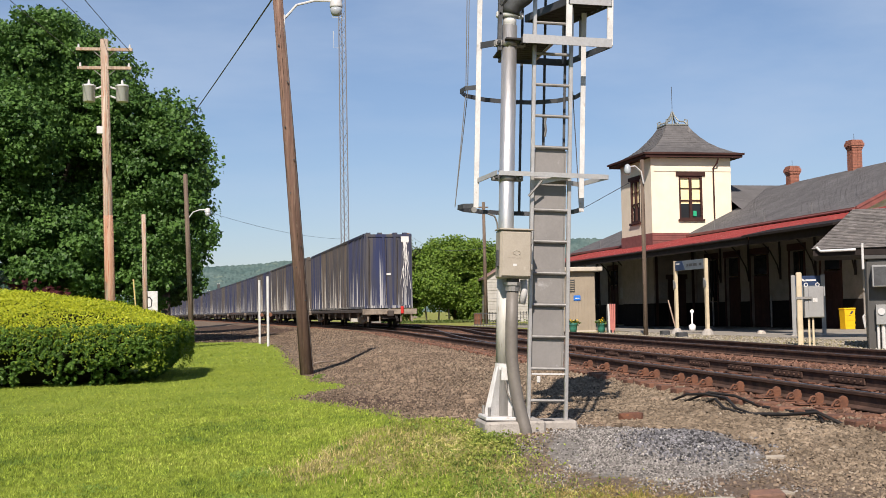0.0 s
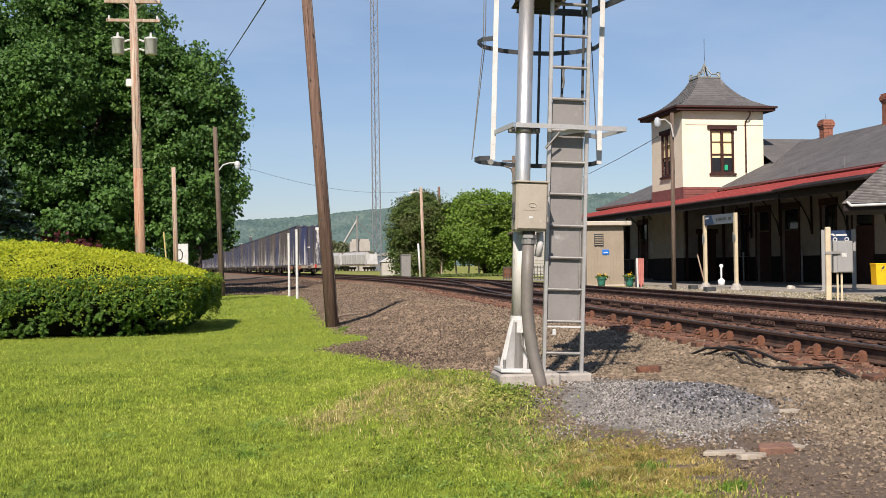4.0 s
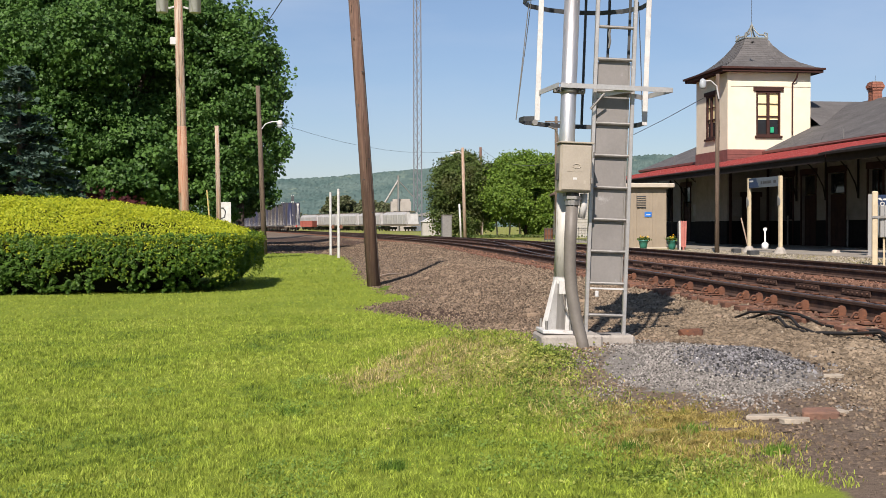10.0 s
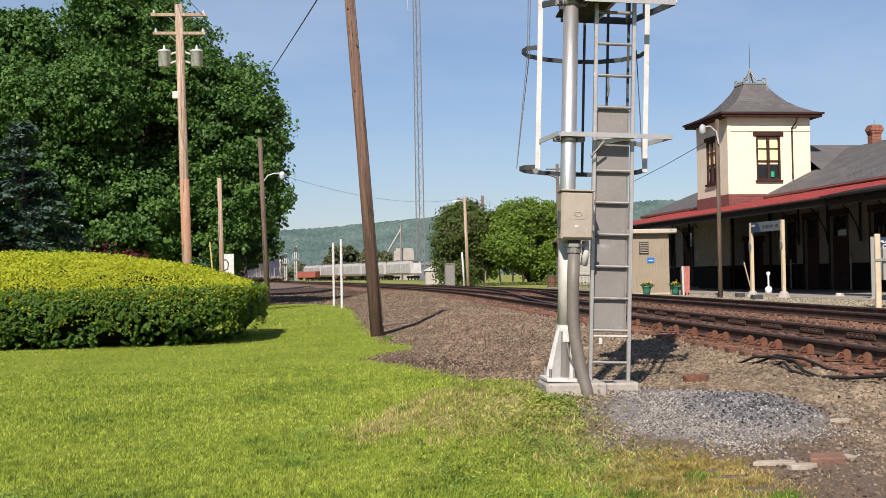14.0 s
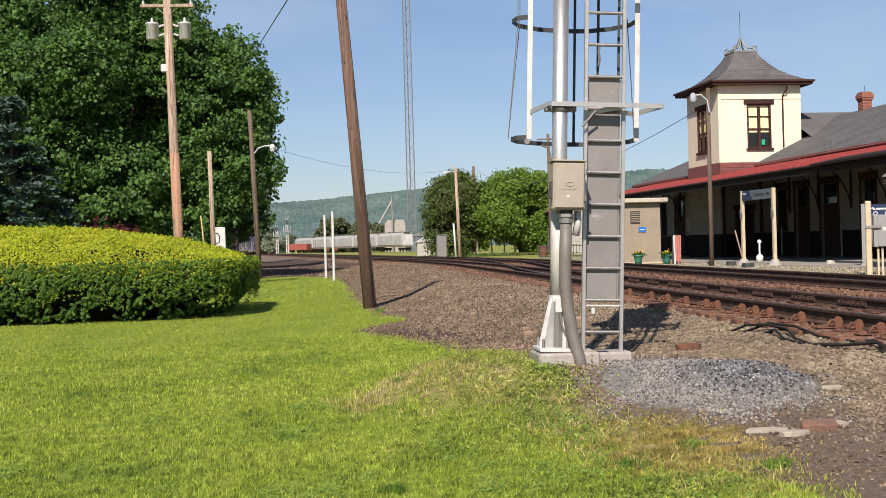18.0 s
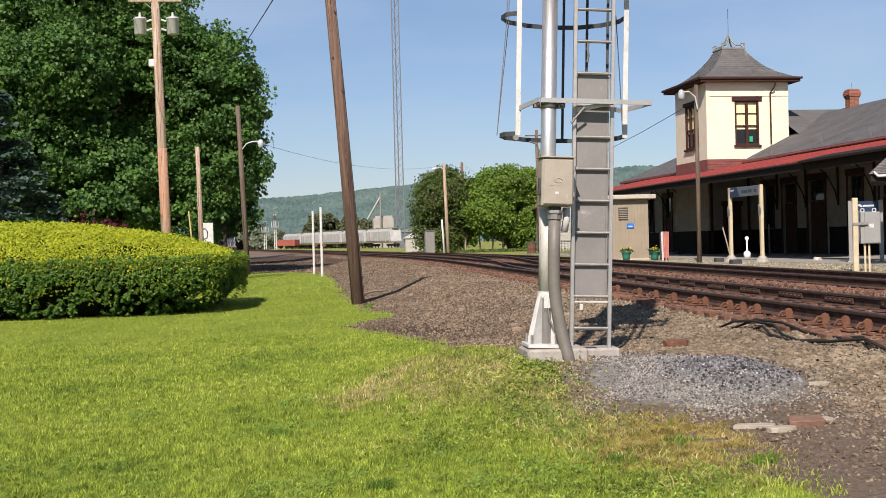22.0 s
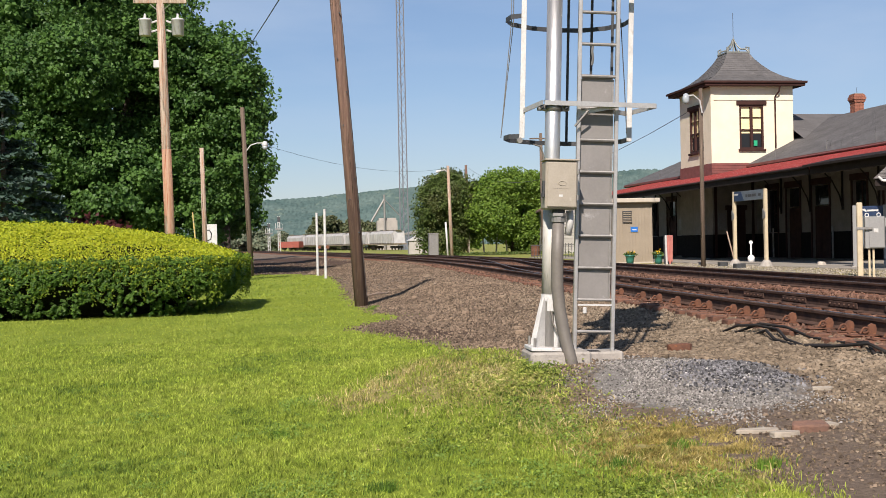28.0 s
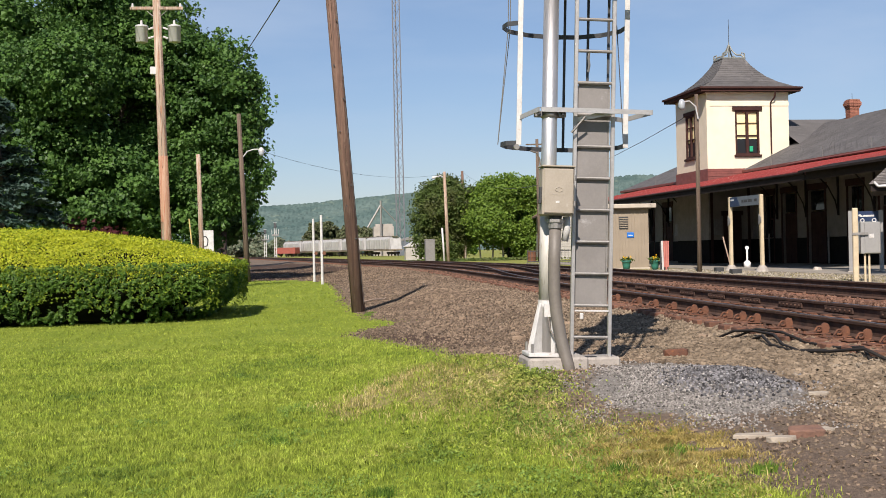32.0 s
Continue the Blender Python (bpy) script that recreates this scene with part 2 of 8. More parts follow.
def thing(name, m, label, category, group="", kind=""):
    ob = new(name)
    ob.empty_display_size = 0.2
    ob.matrix_basis = m
    return tagged(ob, label, category, group, kind)


def box(bm, x0, y0, z0, x1, y1, z1, bevel=0.0, m=None):
    vs = [bm.verts.new((x, y, z)) for z in (z0, z1) for x, y in ((x0, y0), (x1, y0), (x1, y1), (x0, y1))]
    fs = [bm.faces.new([vs[i] for i in f]) for f in ((3, 2, 1, 0), (4, 5, 6, 7), (0, 1, 5, 4), (1, 2, 6, 5), (2, 3, 7, 6), (3, 0, 4, 7))]
    if bevel:
        es = {e for f in fs for e in f.edges}
        got = bmesh.ops.bevel(bm, geom=list(es), offset=bevel, segments=1, affect="EDGES", profile=0.5)
        vs = list({v for f in got["faces"] for v in f.verts} | {v for v in vs if v.is_valid})
    if m is not None:
        bmesh.ops.transform(bm, matrix=m, verts=vs)
    return vs


def boxm(*a, **k):
    bm = bmesh.new()
    box(bm, *a, **k)
    return bm


def tube(bm, pts, r, sides=8, r2=None, cap=True):
    """A round bar along points; the radius goes from r to r2."""
    pts = [Vector(p) for p in pts]
    r2 = r if r2 is None else r2
    rings, prev = [], None
    for i, p in enumerate(pts):
        d = (pts[min(i + 1, len(pts) - 1)] - pts[max(i - 1, 0)]).normalized()
        a = d.orthogonal().normalized() if prev is None else (prev - d * prev.dot(d)).normalized()
        prev, b = a, d.cross(a)
        rad = r + (r2 - r) * i / max(1, len(pts) - 1)
        rings.append([bm.verts.new(p + (a * math.cos(t) + b * math.sin(t)) * rad) for t in (2 * math.pi * k / sides for k in range(sides))])
    for q, w in zip(rings, rings[1:]):
        for k in range(sides):
            bm.faces.new((q[k], q[(k + 1) % sides], w[(k + 1) % sides], w[k]))
    if cap:
        bm.faces.new(rings[0][::-1])
        bm.faces.new(rings[-1])
    return [v for q in rings for v in q]


def tubem(pts, r, sides=8, r2=None, cap=True):
    bm = bmesh.new()
    tube(bm, pts, r, sides, r2, cap)
    return bm


def lathe(profile, sides=16):
    """A turned body: profile rows of radius, height."""
    bm = bmesh.new()
    rings = [[bm.verts.new((max(r, 1e-4) * math.cos(2 * math.pi * k / sides), max(r, 1e-4) * math.sin(2 * math.pi * k / sides), z)) for k in range(sides)] for r, z in profile]
    for q, w in zip(rings, rings[1:]):
        for k in range(sides):
            bm.faces.new((q[k], q[(k + 1) % sides], w[(k + 1) % sides], w[k]))
    bm.faces.new(rings[0][::-1])
    bm.faces.new(rings[-1])
    return bm


def prism(outline, y0, y1, axis="y"):
    """A closed outline of (a, b) pushed from y0 to y1 along an axis: a, b are x, z for y; y, z for x; x, y for z."""
    bm = bmesh.new()
    put = {"y": lambda a, b, d: (a, d, b), "x": lambda a, b, d: (d, a, b), "z": lambda a, b, d: (a, b, d)}[axis]
    lo, hi = [[bm.verts.new(put(a, b, d)) for a, b in outline] for d in (y0, y1)]
    n = len(outline)
    for k in range(n):
        bm.faces.new((lo[k], lo[(k + 1) % n], hi[(k + 1) % n], hi[k]))
    bm.faces.new(lo[::-1])
    bm.faces.new(hi)
    bmesh.ops.recalc_face_normals(bm, faces=bm.faces)
    return bm


# ---- the lie of the land ----
LAND_X = [-400, -60, -3, 0, 2, 4, 5.0, 5.35, 8.6, 9.0, 12.2, 12.3, 400]
LAND_Z = [-0.3, -0.1, 0.0, 0.03, 0.12, 0.30, 0.42, 0.50, 0.50, 0.50, 0.50, 0.56, 0.56]


def bend(y):
    """How far the line has swung to the left at y."""
    y = np.asarray(y, float)
    a = np.clip(y - 50, 0, 35)
    b = np.clip(y - 85, 0, 215)
    c = np.clip(y - 300, 0, None)
    return -(a * a * 0.1 / 70 + b * 0.1 + b * b * 0.025 / 430 + c * 0.125)


def land(x, y):
    x, y = np.asarray(x, float), np.asarray(y, float)
    far = np.clip((y - 120) / 60, 0, 1)
    xs = x - bend(y)
    z = np.interp(xs, LAND_X, LAND_Z)
    z = z + np.clip(0.006 * y, 0, 0.15) * (1 - np.clip((xs - 3) / 2.3, 0, 1))
    z = z + 0.24 * np.exp(-(((x - 2.2) / 1.5) ** 2 + ((y - 10.9) / 1.8) ** 2))
    z = z + 0.09 * np.exp(-(((x - 1.6) / 0.6) ** 2 + ((y - 12.3) / 1.0) ** 2)) + 0.13 * np.exp(-(((x - 1.15) / 0.6) ** 2 + ((y - 11.4) / 1.3) ** 2))
    z = z + 0.08 * np.exp(-(((x - 3.65) / 0.5) ** 2 + ((y - 9.9) / 0.8) ** 2))
    z = z + 0.12 * np.clip((xs - 1.9) / 1.4, 0, 1) * np.clip((5.1 - xs) / 1.0, 0, 1) * np.clip((y - 19) / 7, 0, 1)
    return z * (1 - far) + far * np.interp(xs, [-30, 0, 5, 14, 40], [0.1, 0.2, 0.5, 0.5, 0.3])


def lz(x, y):
    return float(land(x, y))


# ---- ground ----


def sheet(name, xs, ys, material):
    xs, ys = np.asarray(xs, float), np.asarray(ys, float)
    gx, gy = np.meshgrid(xs, ys)
    v = np.stack([gx, gy, land(gx, gy)], -1).reshape(-1, 3)
    a = np.arange(len(v)).reshape(gx.shape)
    f = np.stack([a[:-1, :-1], a[:-1, 1:], a[1:, 1:], a[1:, :-1]], -1).reshape(-1, 4)
    return raw(name, v, f, material, smooth=True)


def spaced(*stops):
    out = []
    for a, b, step in stops:
        out += list(np.arange(a, b, step))
    return out + [stops[-1][1]]


def ground_material():
    """One sheet: lawn, verge soil, ballast, dirt yard; each where it lies in the plan, with ragged edges."""
    m = bpy.data.materials.new("ground_cover")
    m.use_nodes = True
    n, l = m.node_tree.nodes, m.node_tree.links
    b = n["Principled BSDF"]
    b.inputs["Specular IOR Level"].default_value, b.inputs["Roughness"].default_value = 0.12, 0.95
    tc = n.new("ShaderNodeTexCoord")

    def noise_at(s, detail=5, rough=0.65):
        t = n.new("ShaderNodeTexNoise")
        t.inputs["Scale"].default_value, t.inputs["Detail"].default_value, t.inputs["Roughness"].default_value = s, detail, rough
        l.new(tc.outputs["Object"], t.inputs["Vector"])
        return t.outputs[0]

    def ramp(src, rows):
        r = n.new("ShaderNodeValToRGB")
        while len(r.color_ramp.elements) < len(rows):
            r.color_ramp.elements.new(0.5)
        for e, (p, c) in zip(r.color_ramp.elements, rows):
            e.position, e.color = p, (*c, 1)
        l.new(src, r.inputs[0])
        return r.outputs[0]

    def blend(f, a, c):
        x = n.new("ShaderNodeMix")
        x.data_type = "RGBA"
        l.new(f, x.inputs[0])
        l.new(a, x.inputs[6])
        l.new(c, x.inputs[7])
        return x.outputs[2]

    def step(src, lo, hi):
        r = n.new("ShaderNodeMapRange")
        r.inputs[1].default_value, r.inputs[2].default_value = lo, hi
        l.new(src, r.inputs[0])
        return r.outputs[0]

    attr = n.new("ShaderNodeAttribute")
    attr.attribute_name = "cover"          # red: stone, green: dry verge, blue: grey crushed stone
    sep = n.new("ShaderNodeSeparateColor")
    l.new(attr.outputs["Color"], sep.inputs[0])
    rag, fine = noise_at(3.5, 7), noise_at(40, 4)

    def ragged(src, wide):
        add = n.new("ShaderNodeMath")
        add.operation = "MULTIPLY_ADD"
        l.new(rag, add.inputs[0])
        add.inputs[1].default_value = wide
        l.new(src, add.inputs[2])
        return step(add.outputs[0], 0.45 + wide / 2, 0.55 + wide / 2)

    lawn = ramp(noise_at(0.8, 4), [(0.3, (0.13, 0.20, 0.022)), (0.5, (0.20, 0.265, 0.03)), (0.72, (0.28, 0.33, 0.05))])
    lawn = blend(step(fine, 0.35, 0.75), lawn, ramp(noise_at(90, 3), [(0.3, (0.07, 0.11, 0.014)), (0.7, (0.27, 0.31, 0.05))]))
    dry = ramp(noise_at(9, 6), [(0.3, (0.11, 0.13, 0.03)), (0.45, (0.21, 0.18, 0.075)), (0.58, (0.32, 0.27, 0.11)), (0.7, (0.23, 0.18, 0.115))])
    stone = ramp(noise_at(22, 6, 0.8), [(0.3, (0.075, 0.055, 0.04)), (0.5, (0.165, 0.125, 0.09)), (0.66, (0.25, 0.20, 0.15)), (0.78, (0.38, 0.33, 0.27))])
    stone = blend(step(noise_at(0.5, 4), 0.42, 0.62), stone, ramp(noise_at(26, 5, 0.8), [(0.3, (0.07, 0.052, 0.04)), (0.6, (0.18, 0.135, 0.10)), (0.8, (0.31, 0.25, 0.19))]))
    grey = ramp(noise_at(30, 5, 0.8), [(0.3, (0.10, 0.092, 0.082)), (0.5, (0.20, 0.185, 0.165)), (0.72, (0.34, 0.32, 0.29))])
    col = blend(ragged(sep.outputs[1], 0.5), lawn, dry)
    col = blend(ragged(sep.outputs[0], 0.35), col, stone)
    cinder = ramp(noise_at(28, 5, 0.8), [(0.3, (0.04, 0.026, 0.02)), (0.6, (0.095, 0.062, 0.046)), (0.8, (0.17, 0.125, 0.10))])
    col = blend(ragged(attr.outputs["Alpha"], 0.5), col, cinder)
    col = blend(ragged(sep.outputs[2], 0.9), col, grey)
    stain = n.new("ShaderNodeAttribute")
    stain.attribute_name = "brake_rust"
    rust = ramp(noise_at(24, 6, 0.8), [(0.3, (0.06, 0.032, 0.022)), (0.5, (0.135, 0.075, 0.05)), (0.68, (0.20, 0.12, 0.082)), (0.8, (0.30, 0.22, 0.17))])
    col = blend(ragged(stain.outputs["Fac"], 0.6), col, rust)
    l.new(col, b.inputs["Base Color"])
    bp = n.new("ShaderNodeBump")
    bp.inputs["Strength"].default_value, bp.inputs["Distance"].default_value = 0.7, 0.03
    l.new(noise_at(32, 4, 0.8), bp.inputs["Height"])
    l.new(bp.outputs[0], b.inputs["Normal"])
    return m


M_ground = ground_material()


def lawn_edge(y):
    """Where the lawn gives way to stone, at y."""
    return np.interp(y, [0, 6, 6.6, 7.4, 8, 9, 10.2, 12, 14, 15.5, 17, 18.5, 20, 20.8, 21.6, 22.3, 24, 27, 33, 43, 56, 61, 67, 75, 120], [2.9, 2.55, 2.45, 2.35, 2.2, 1.95, 1.85, 1.85, 1.8, 1.6, 1.3, 0.85, 0.4, 0.6, 1.25, 1.4, 0.95, 0.75, 0.55, 0.45, 0.15, -1.2, -5.0, -12.0, -16.0]) + bend(y)


def cover(x, y):
    """Shares of stone, dry verge and grey crushed stone at a place."""
    e = lawn_edge(y)
    xs = x - bend(y)
    stone = np.clip((x - e) / 0.5 + 0.5, 0, 1)
    yard = (y > 118) | (xs > 12.0)
    deck = np.clip((xs - 12.1) / 0.3, 0, 1) * np.clip((62 - y) / 4, 0, 1)
    stone = np.where(xs > 17, np.clip((21 - xs) / 3, 0.25, 1), stone)
    stone = np.where((y > 60) & (xs > 8.8 + (y - 60) * 0.02), np.clip(1 - (xs - 8.8 - (y - 60) * 0.02) / 2.0, 0.1, 1), stone)
    near = np.exp(-((y - 8.6) / 2.2) ** 2)
    dry = np.clip(1.0 - np.abs(x - e + 0.15) / 0.75, 0, 1) * np.clip(near * 1.3, 0, 0.9)
    dry = np.maximum(dry, 0.75 * np.exp(-((x - 1.25) / 0.5) ** 2 - ((y - 11.0) / 1.3) ** 2))
    dry = np.maximum(dry, 0.85 * np.exp(-((x - 2.1) / 0.45) ** 2 - ((y - 7.5) / 0.8) ** 2))
    dry = np.maximum(dry, 0.6 * np.exp(-((x - 1.15) / 0.35) ** 2 - ((y - 12.8) / 1.3) ** 2))
    dry = np.maximum(dry, np.where((y > 58) & (xs > 11), 0.5, 0))
    dry = np.maximum(dry, 0.5 * np.exp(-((x - e) / 0.35) ** 2) * (y > 14))
    grey = np.clip(1.3 - np.hypot((x - 3.1) / 1.05, (y - 9.75) / 1.5), 0, 1)
    dry = np.maximum(dry, 0.8 * deck)
    stone = stone * (1 - 0.7 * deck)
    grey = np.maximum(grey, 0.3 * deck)
    dry = np.maximum(dry, 0.9 * np.exp(-((x - 1.25) / 0.75) ** 2 - ((y - 10.6) / 1.3) ** 2))
    along = np.clip(((x - 0.3) * 0.85 + (y - 10.9) * 1.8) / (0.85 ** 2 + 1.8 ** 2), 0, 1)
    dry = np.maximum(dry, 0.95 * np.exp(-(np.hypot(x - 0.3 - 0.85 * along, (y - 10.9 - 1.8 * along) * 0.5) / 0.40) ** 2))
    cinder = 1.15 * np.exp(-((x - 1.5) / 0.9) ** 2 - ((y - 18.2 + (x - 1.5) * 1.6) / 1.3) ** 2)
    cinder = np.maximum(cinder, 0.3 * np.exp(-((x - 2.75) / 0.35) ** 2 - ((y - 6.5) / 0.7) ** 2))
    cinder = np.maximum(cinder, 0.42 * np.exp(-((x - 2.6) / 1.6) ** 2) * np.clip((y - 15) / 3, 0, 1) * np.clip((45 - y) / 15, 0, 1))
    # far cinder ground, its dark tone also painting in the trees' shade
    cinder = np.maximum(cinder, 0.75 * np.clip((y - 58) / 8, 0, 1) * np.clip((4.6 - xs) / 1.5, 0, 1) * np.clip((150 - y) / 20, 0, 1))
    return np.stack([stone, dry, grey, cinder], -1)


xs = spaced((-400, -100, 40), (-100, -30, 10), (-30, -6, 1.5), (-6, -1, 0.4), (-1, 5.6, 0.12), (5.6, 13, 0.5), (13, 30, 2), (30, 100, 10), (100, 400, 40))
ys = spaced((-60, 0, 10), (0, 5, 1), (5, 16, 0.15), (16, 40, 0.5), (40, 120, 3), (120, 400, 14), (400, 900, 60), (900, 3000, 300))
ground = tagged(sheet("ground", xs, ys, M_ground), "green mown lawn running into rusty brown track ballast", "ground", kind="structure")
gv = np.empty(len(ground.data.vertices) * 3, np.float32)
ground.data.vertices.foreach_get("co", gv)
gv = gv.reshape(-1, 3)
gc = cover(gv[:, 0], gv[:, 1])
cl = ground.data.color_attributes.new("cover", "FLOAT_COLOR", "POINT")
cl.data.foreach_set("color", gc.astype(np.float32).ravel())
bed = gv[:, 0] - bend(gv[:, 1])
rusty = np.clip((bed - 4.6) / 0.8, 0, 1) * np.clip((12.4 - bed) / 0.8, 0, 1)
ground.data.attributes.new("brake_rust", "FLOAT", "POINT").data.foreach_set("value", rusty.astype(np.float32))

# ---- track ----
M_railside = surf("rusty_rail_steel", (0.105, 0.06, 0.043), (0.05, 0.031, 0.025), 5, 0.85, 0.0, 0.3, 40, c3=(0.13, 0.065, 0.04), patch=0.6, spec=0.2)
M_railtop = surf("polished_rail_head", (0.20, 0.185, 0.175), (0.13, 0.115, 0.105), 3, 0.45, 1.0, 0.05, 40)
M_tie = surf("rust_stained_tie", (0.20, 0.088, 0.049), (0.11, 0.053, 0.034), 3, 0.9, 0.0, 0.6, 30, stretch=(1, 4, 1), c3=(0.17, 0.075, 0.04), patch=0.55, vary=0.25)
M_rust = surf("orange_rusted_iron", (0.18, 0.075, 0.04), (0.11, 0.05, 0.031), 8, 0.85, 0.2, 0.4, 60, c3=(0.30, 0.12, 0.05), patch=0.58)
RAIL_Z = 0.73
TRACK_1, TRACK_2, HALF = 6.47, 10.58, 0.72


def rail_profile():
    return [(-0.07, 0), (0.07, 0), (0.07, 0.012), (0.012, 0.035), (0.010, 0.125), (0.034, 0.14), (0.036, 0.168), (0.028, 0.176), (-0.028, 0.176), (-0.036, 0.168), (-0.034, 0.14), (-0.010, 0.125), (-0.012, 0.035), (-0.07, 0.012)]


def rail(name, line, material, parent, z=RAIL_Z - 0.176, outline=None):
    """A rail swept along plan points."""
    outline = outline or rail_profile()
    n, vs, fs = len(outline), [], []
    for i, (x, y) in enumerate(line):
        x2, y2 = line[min(i + 1, len(line) - 1)]
        x1, y1 = line[max(i - 1, 0)]
        d = math.hypot(x2 - x1, y2 - y1)
        nx, ny = (y2 - y1) / d, -(x2 - x1) / d
        vs += [(x + a * nx, y + a * ny, z + b) for a, b in outline]
    for i in range(len(line) - 1):
        fs += [(i * n + k, i * n + (k + 1) % n, (i + 1) * n + (k + 1) % n, (i + 1) * n + k) for k in range(n)]
    ob = raw(name, vs, fs, material, parent)
    return ob


def track_line(x, y0, y1, step=4.0):
    return [(x + float(bend(y)), y) for y in np.arange(y0, y1 + 0.1, step)]


def head(name, line, parent):
    """The shiny running surface, 3 mm proud of the rail."""
    return rail(name, line, M_railtop, parent, RAIL_Z - 0.006, [(-0.027, 0), (0.027, 0), (0.027, 0.009), (-0.027, 0.009)])


for label, cx, y0 in (("near running line with rust-brown rails and ties", TRACK_1, -40), ("far running line with rust-brown rails and ties", TRACK_2, -40)):
    tr = thing("railway_track", Matrix(), label, "track", "running lines", "structure")
    for side in (-HALF, HALF):
        ln = track_line(cx + side, y0, 980)
        rail("rail", ln, M_railside, tr)
        head("rail_head", ln, tr)
    tie = boxm(-1.3, -0.115, -0.16, 1.3, 0.115, 0.0, 0.012)
    first = part("tie", tie, M_tie, tr, at=pose(cx, 8.0, 0.551))
    for k in range(-20, 150):
        y = 8.0 + 0.52 * k
        if k:
            o = new("tie", first.data)
            o.parent = tr
            rz = math.degrees(math.atan2(float(bend(y + 1) - bend(y - 1)), 2))
            o.matrix_basis = pose(cx + float(bend(y)) + random.uniform(-0.03, 0.03), y + random.uniform(-0.03, 0.03), 0.551 - random.uniform(0, 0.012), 0, 0, -rz + random.uniform(-1, 1))
    far = bmesh.new()
    for k in range(150, 900):
        y = 8.0 + 0.52 * k
        x = cx + float(bend(y))
        box(far, x - 1.3, y - 0.115, 0.4, x + 1.3, y + 0.115, 0.551)
    tagged(part("far_ties", far, M_tie, tr), kind="stuff")


# ---- signal mast by the track ----
M_alu = surf("weathered_aluminium_paint", (0.49, 0.475, 0.45), (0.38, 0.365, 0.345), 4, 0.4, 0.55, 0.08, 50, c3=(0.40, 0.39, 0.37), patch=0.62)
M_silver = surf("scuffed_silver_tube", (0.66, 0.645, 0.62), (0.50, 0.485, 0.465), 5, 0.42, 0.85, 0.12, 60, stretch=(1, 1, 0.15), c3=(0.36, 0.34, 0.31), patch=0.62)
M_galv = surf("dull_galvanised_steel", (0.30, 0.285, 0.265), (0.22, 0.21, 0.195), 9, 0.5, 0.6, 0.08, 60)
M_guard = surf("grey_painted_sheet", (0.225, 0.21, 0.195), (0.185, 0.172, 0.16), 2.5, 0.5, 0.1, 0.05, 40, c3=(0.33, 0.32, 0.31), patch=0.63)
M_white = surf("chipped_white_paint", (0.58, 0.57, 0.545), (0.46, 0.45, 0.43), 6, 0.5, 0.0, 0.12, 60, c3=(0.36, 0.29, 0.22), patch=0.61)
M_stainwhite = surf("stained_off_white_paint", (0.50, 0.48, 0.43), (0.33, 0.315, 0.275), 5, 0.55, 0.0, 0.12, 50, stretch=(1, 1, 0.2), c3=(0.22, 0.18, 0.13), patch=0.6)
M_dark = surf("dark_weathered_steel", (0.075, 0.078, 0.08), (0.05, 0.05, 0.052), 7, 0.6, 0.4, 0.1, 50)
M_tan = surf("sun_faded_tan_paint", (0.35, 0.305, 0.245), (0.30, 0.26, 0.205), 5, 0.5, 0.0, 0.06, 60, c3=(0.40, 0.355, 0.29), patch=0.63)
M_concrete = surf("pale_concrete", (0.38, 0.345, 0.30), (0.27, 0.245, 0.215), 6, 0.9, 0.0, 0.5, 45, c3=(0.19, 0.165, 0.14), patch=0.58)
# dark brown planks coloured near black for the shade underneath; also the ladder foot
M_under2 = surf("shaded_deck_and_dark_foot", (0.026, 0.022, 0.02), (0.016, 0.014, 0.013), 6, 0.85, 0.0, 0.2, 40, stretch=(0.3, 4, 1))
# steel coloured dark for the shaded side of hoops and rear beams
M_hoop = surf("shade_dark_steel", (0.06, 0.062, 0.066), (0.04, 0.041, 0.044), 6, 0.55, 0.2, 0.1, 50, c3=(0.22, 0.21, 0.20), patch=0.62)
M_conduit = surf("grey_plastic_conduit", (0.165, 0.145, 0.122), (0.13, 0.115, 0.098), 6, 0.55, 0.0, 0.05, 50)
M_cable = surf("black_rubber_cable", (0.018, 0.016, 0.015), (0.03, 0.026, 0.023), 10, 0.75, 0.0, 0.1, 50, spec=0.2)

MX, MY = 2.08, 10.92
MZ = 0.57
mast = thing("signal_mast", pose(MX, MY, MZ, 0, 2.25, 0), "silver steel signal mast with caged ladder on a concrete base", "signal mast")
part("pole", tubem([(0, 0, 0), (0, 0, 3.8)], 0.074, 24), M_silver, mast, smooth=True)
for z in (2.31, 3.62):
    clamp = part("clamp", tubem([(0, 0, z - 0.03), (0, 0, z + 0.03)], 0.086, 18), M_galv, mast, smooth=True)
    for sx in (-0.115, 0.115):
        for y in (-0.055, 0.005):
            part("clamp_lug", boxm(sx - 0.035, y, z - 0.028, sx + 0.035, y + 0.02, z + 0.028, 0.004), M_galv, clamp)
        part("bolt", tubem([(sx, -0.09, z), (sx, 0.05, z)], 0.012, 6), M_dark, clamp)
        part("nut", tubem([(sx, -0.078, z), (sx, -0.056, z)], 0.021, 6), M_dark, clamp)
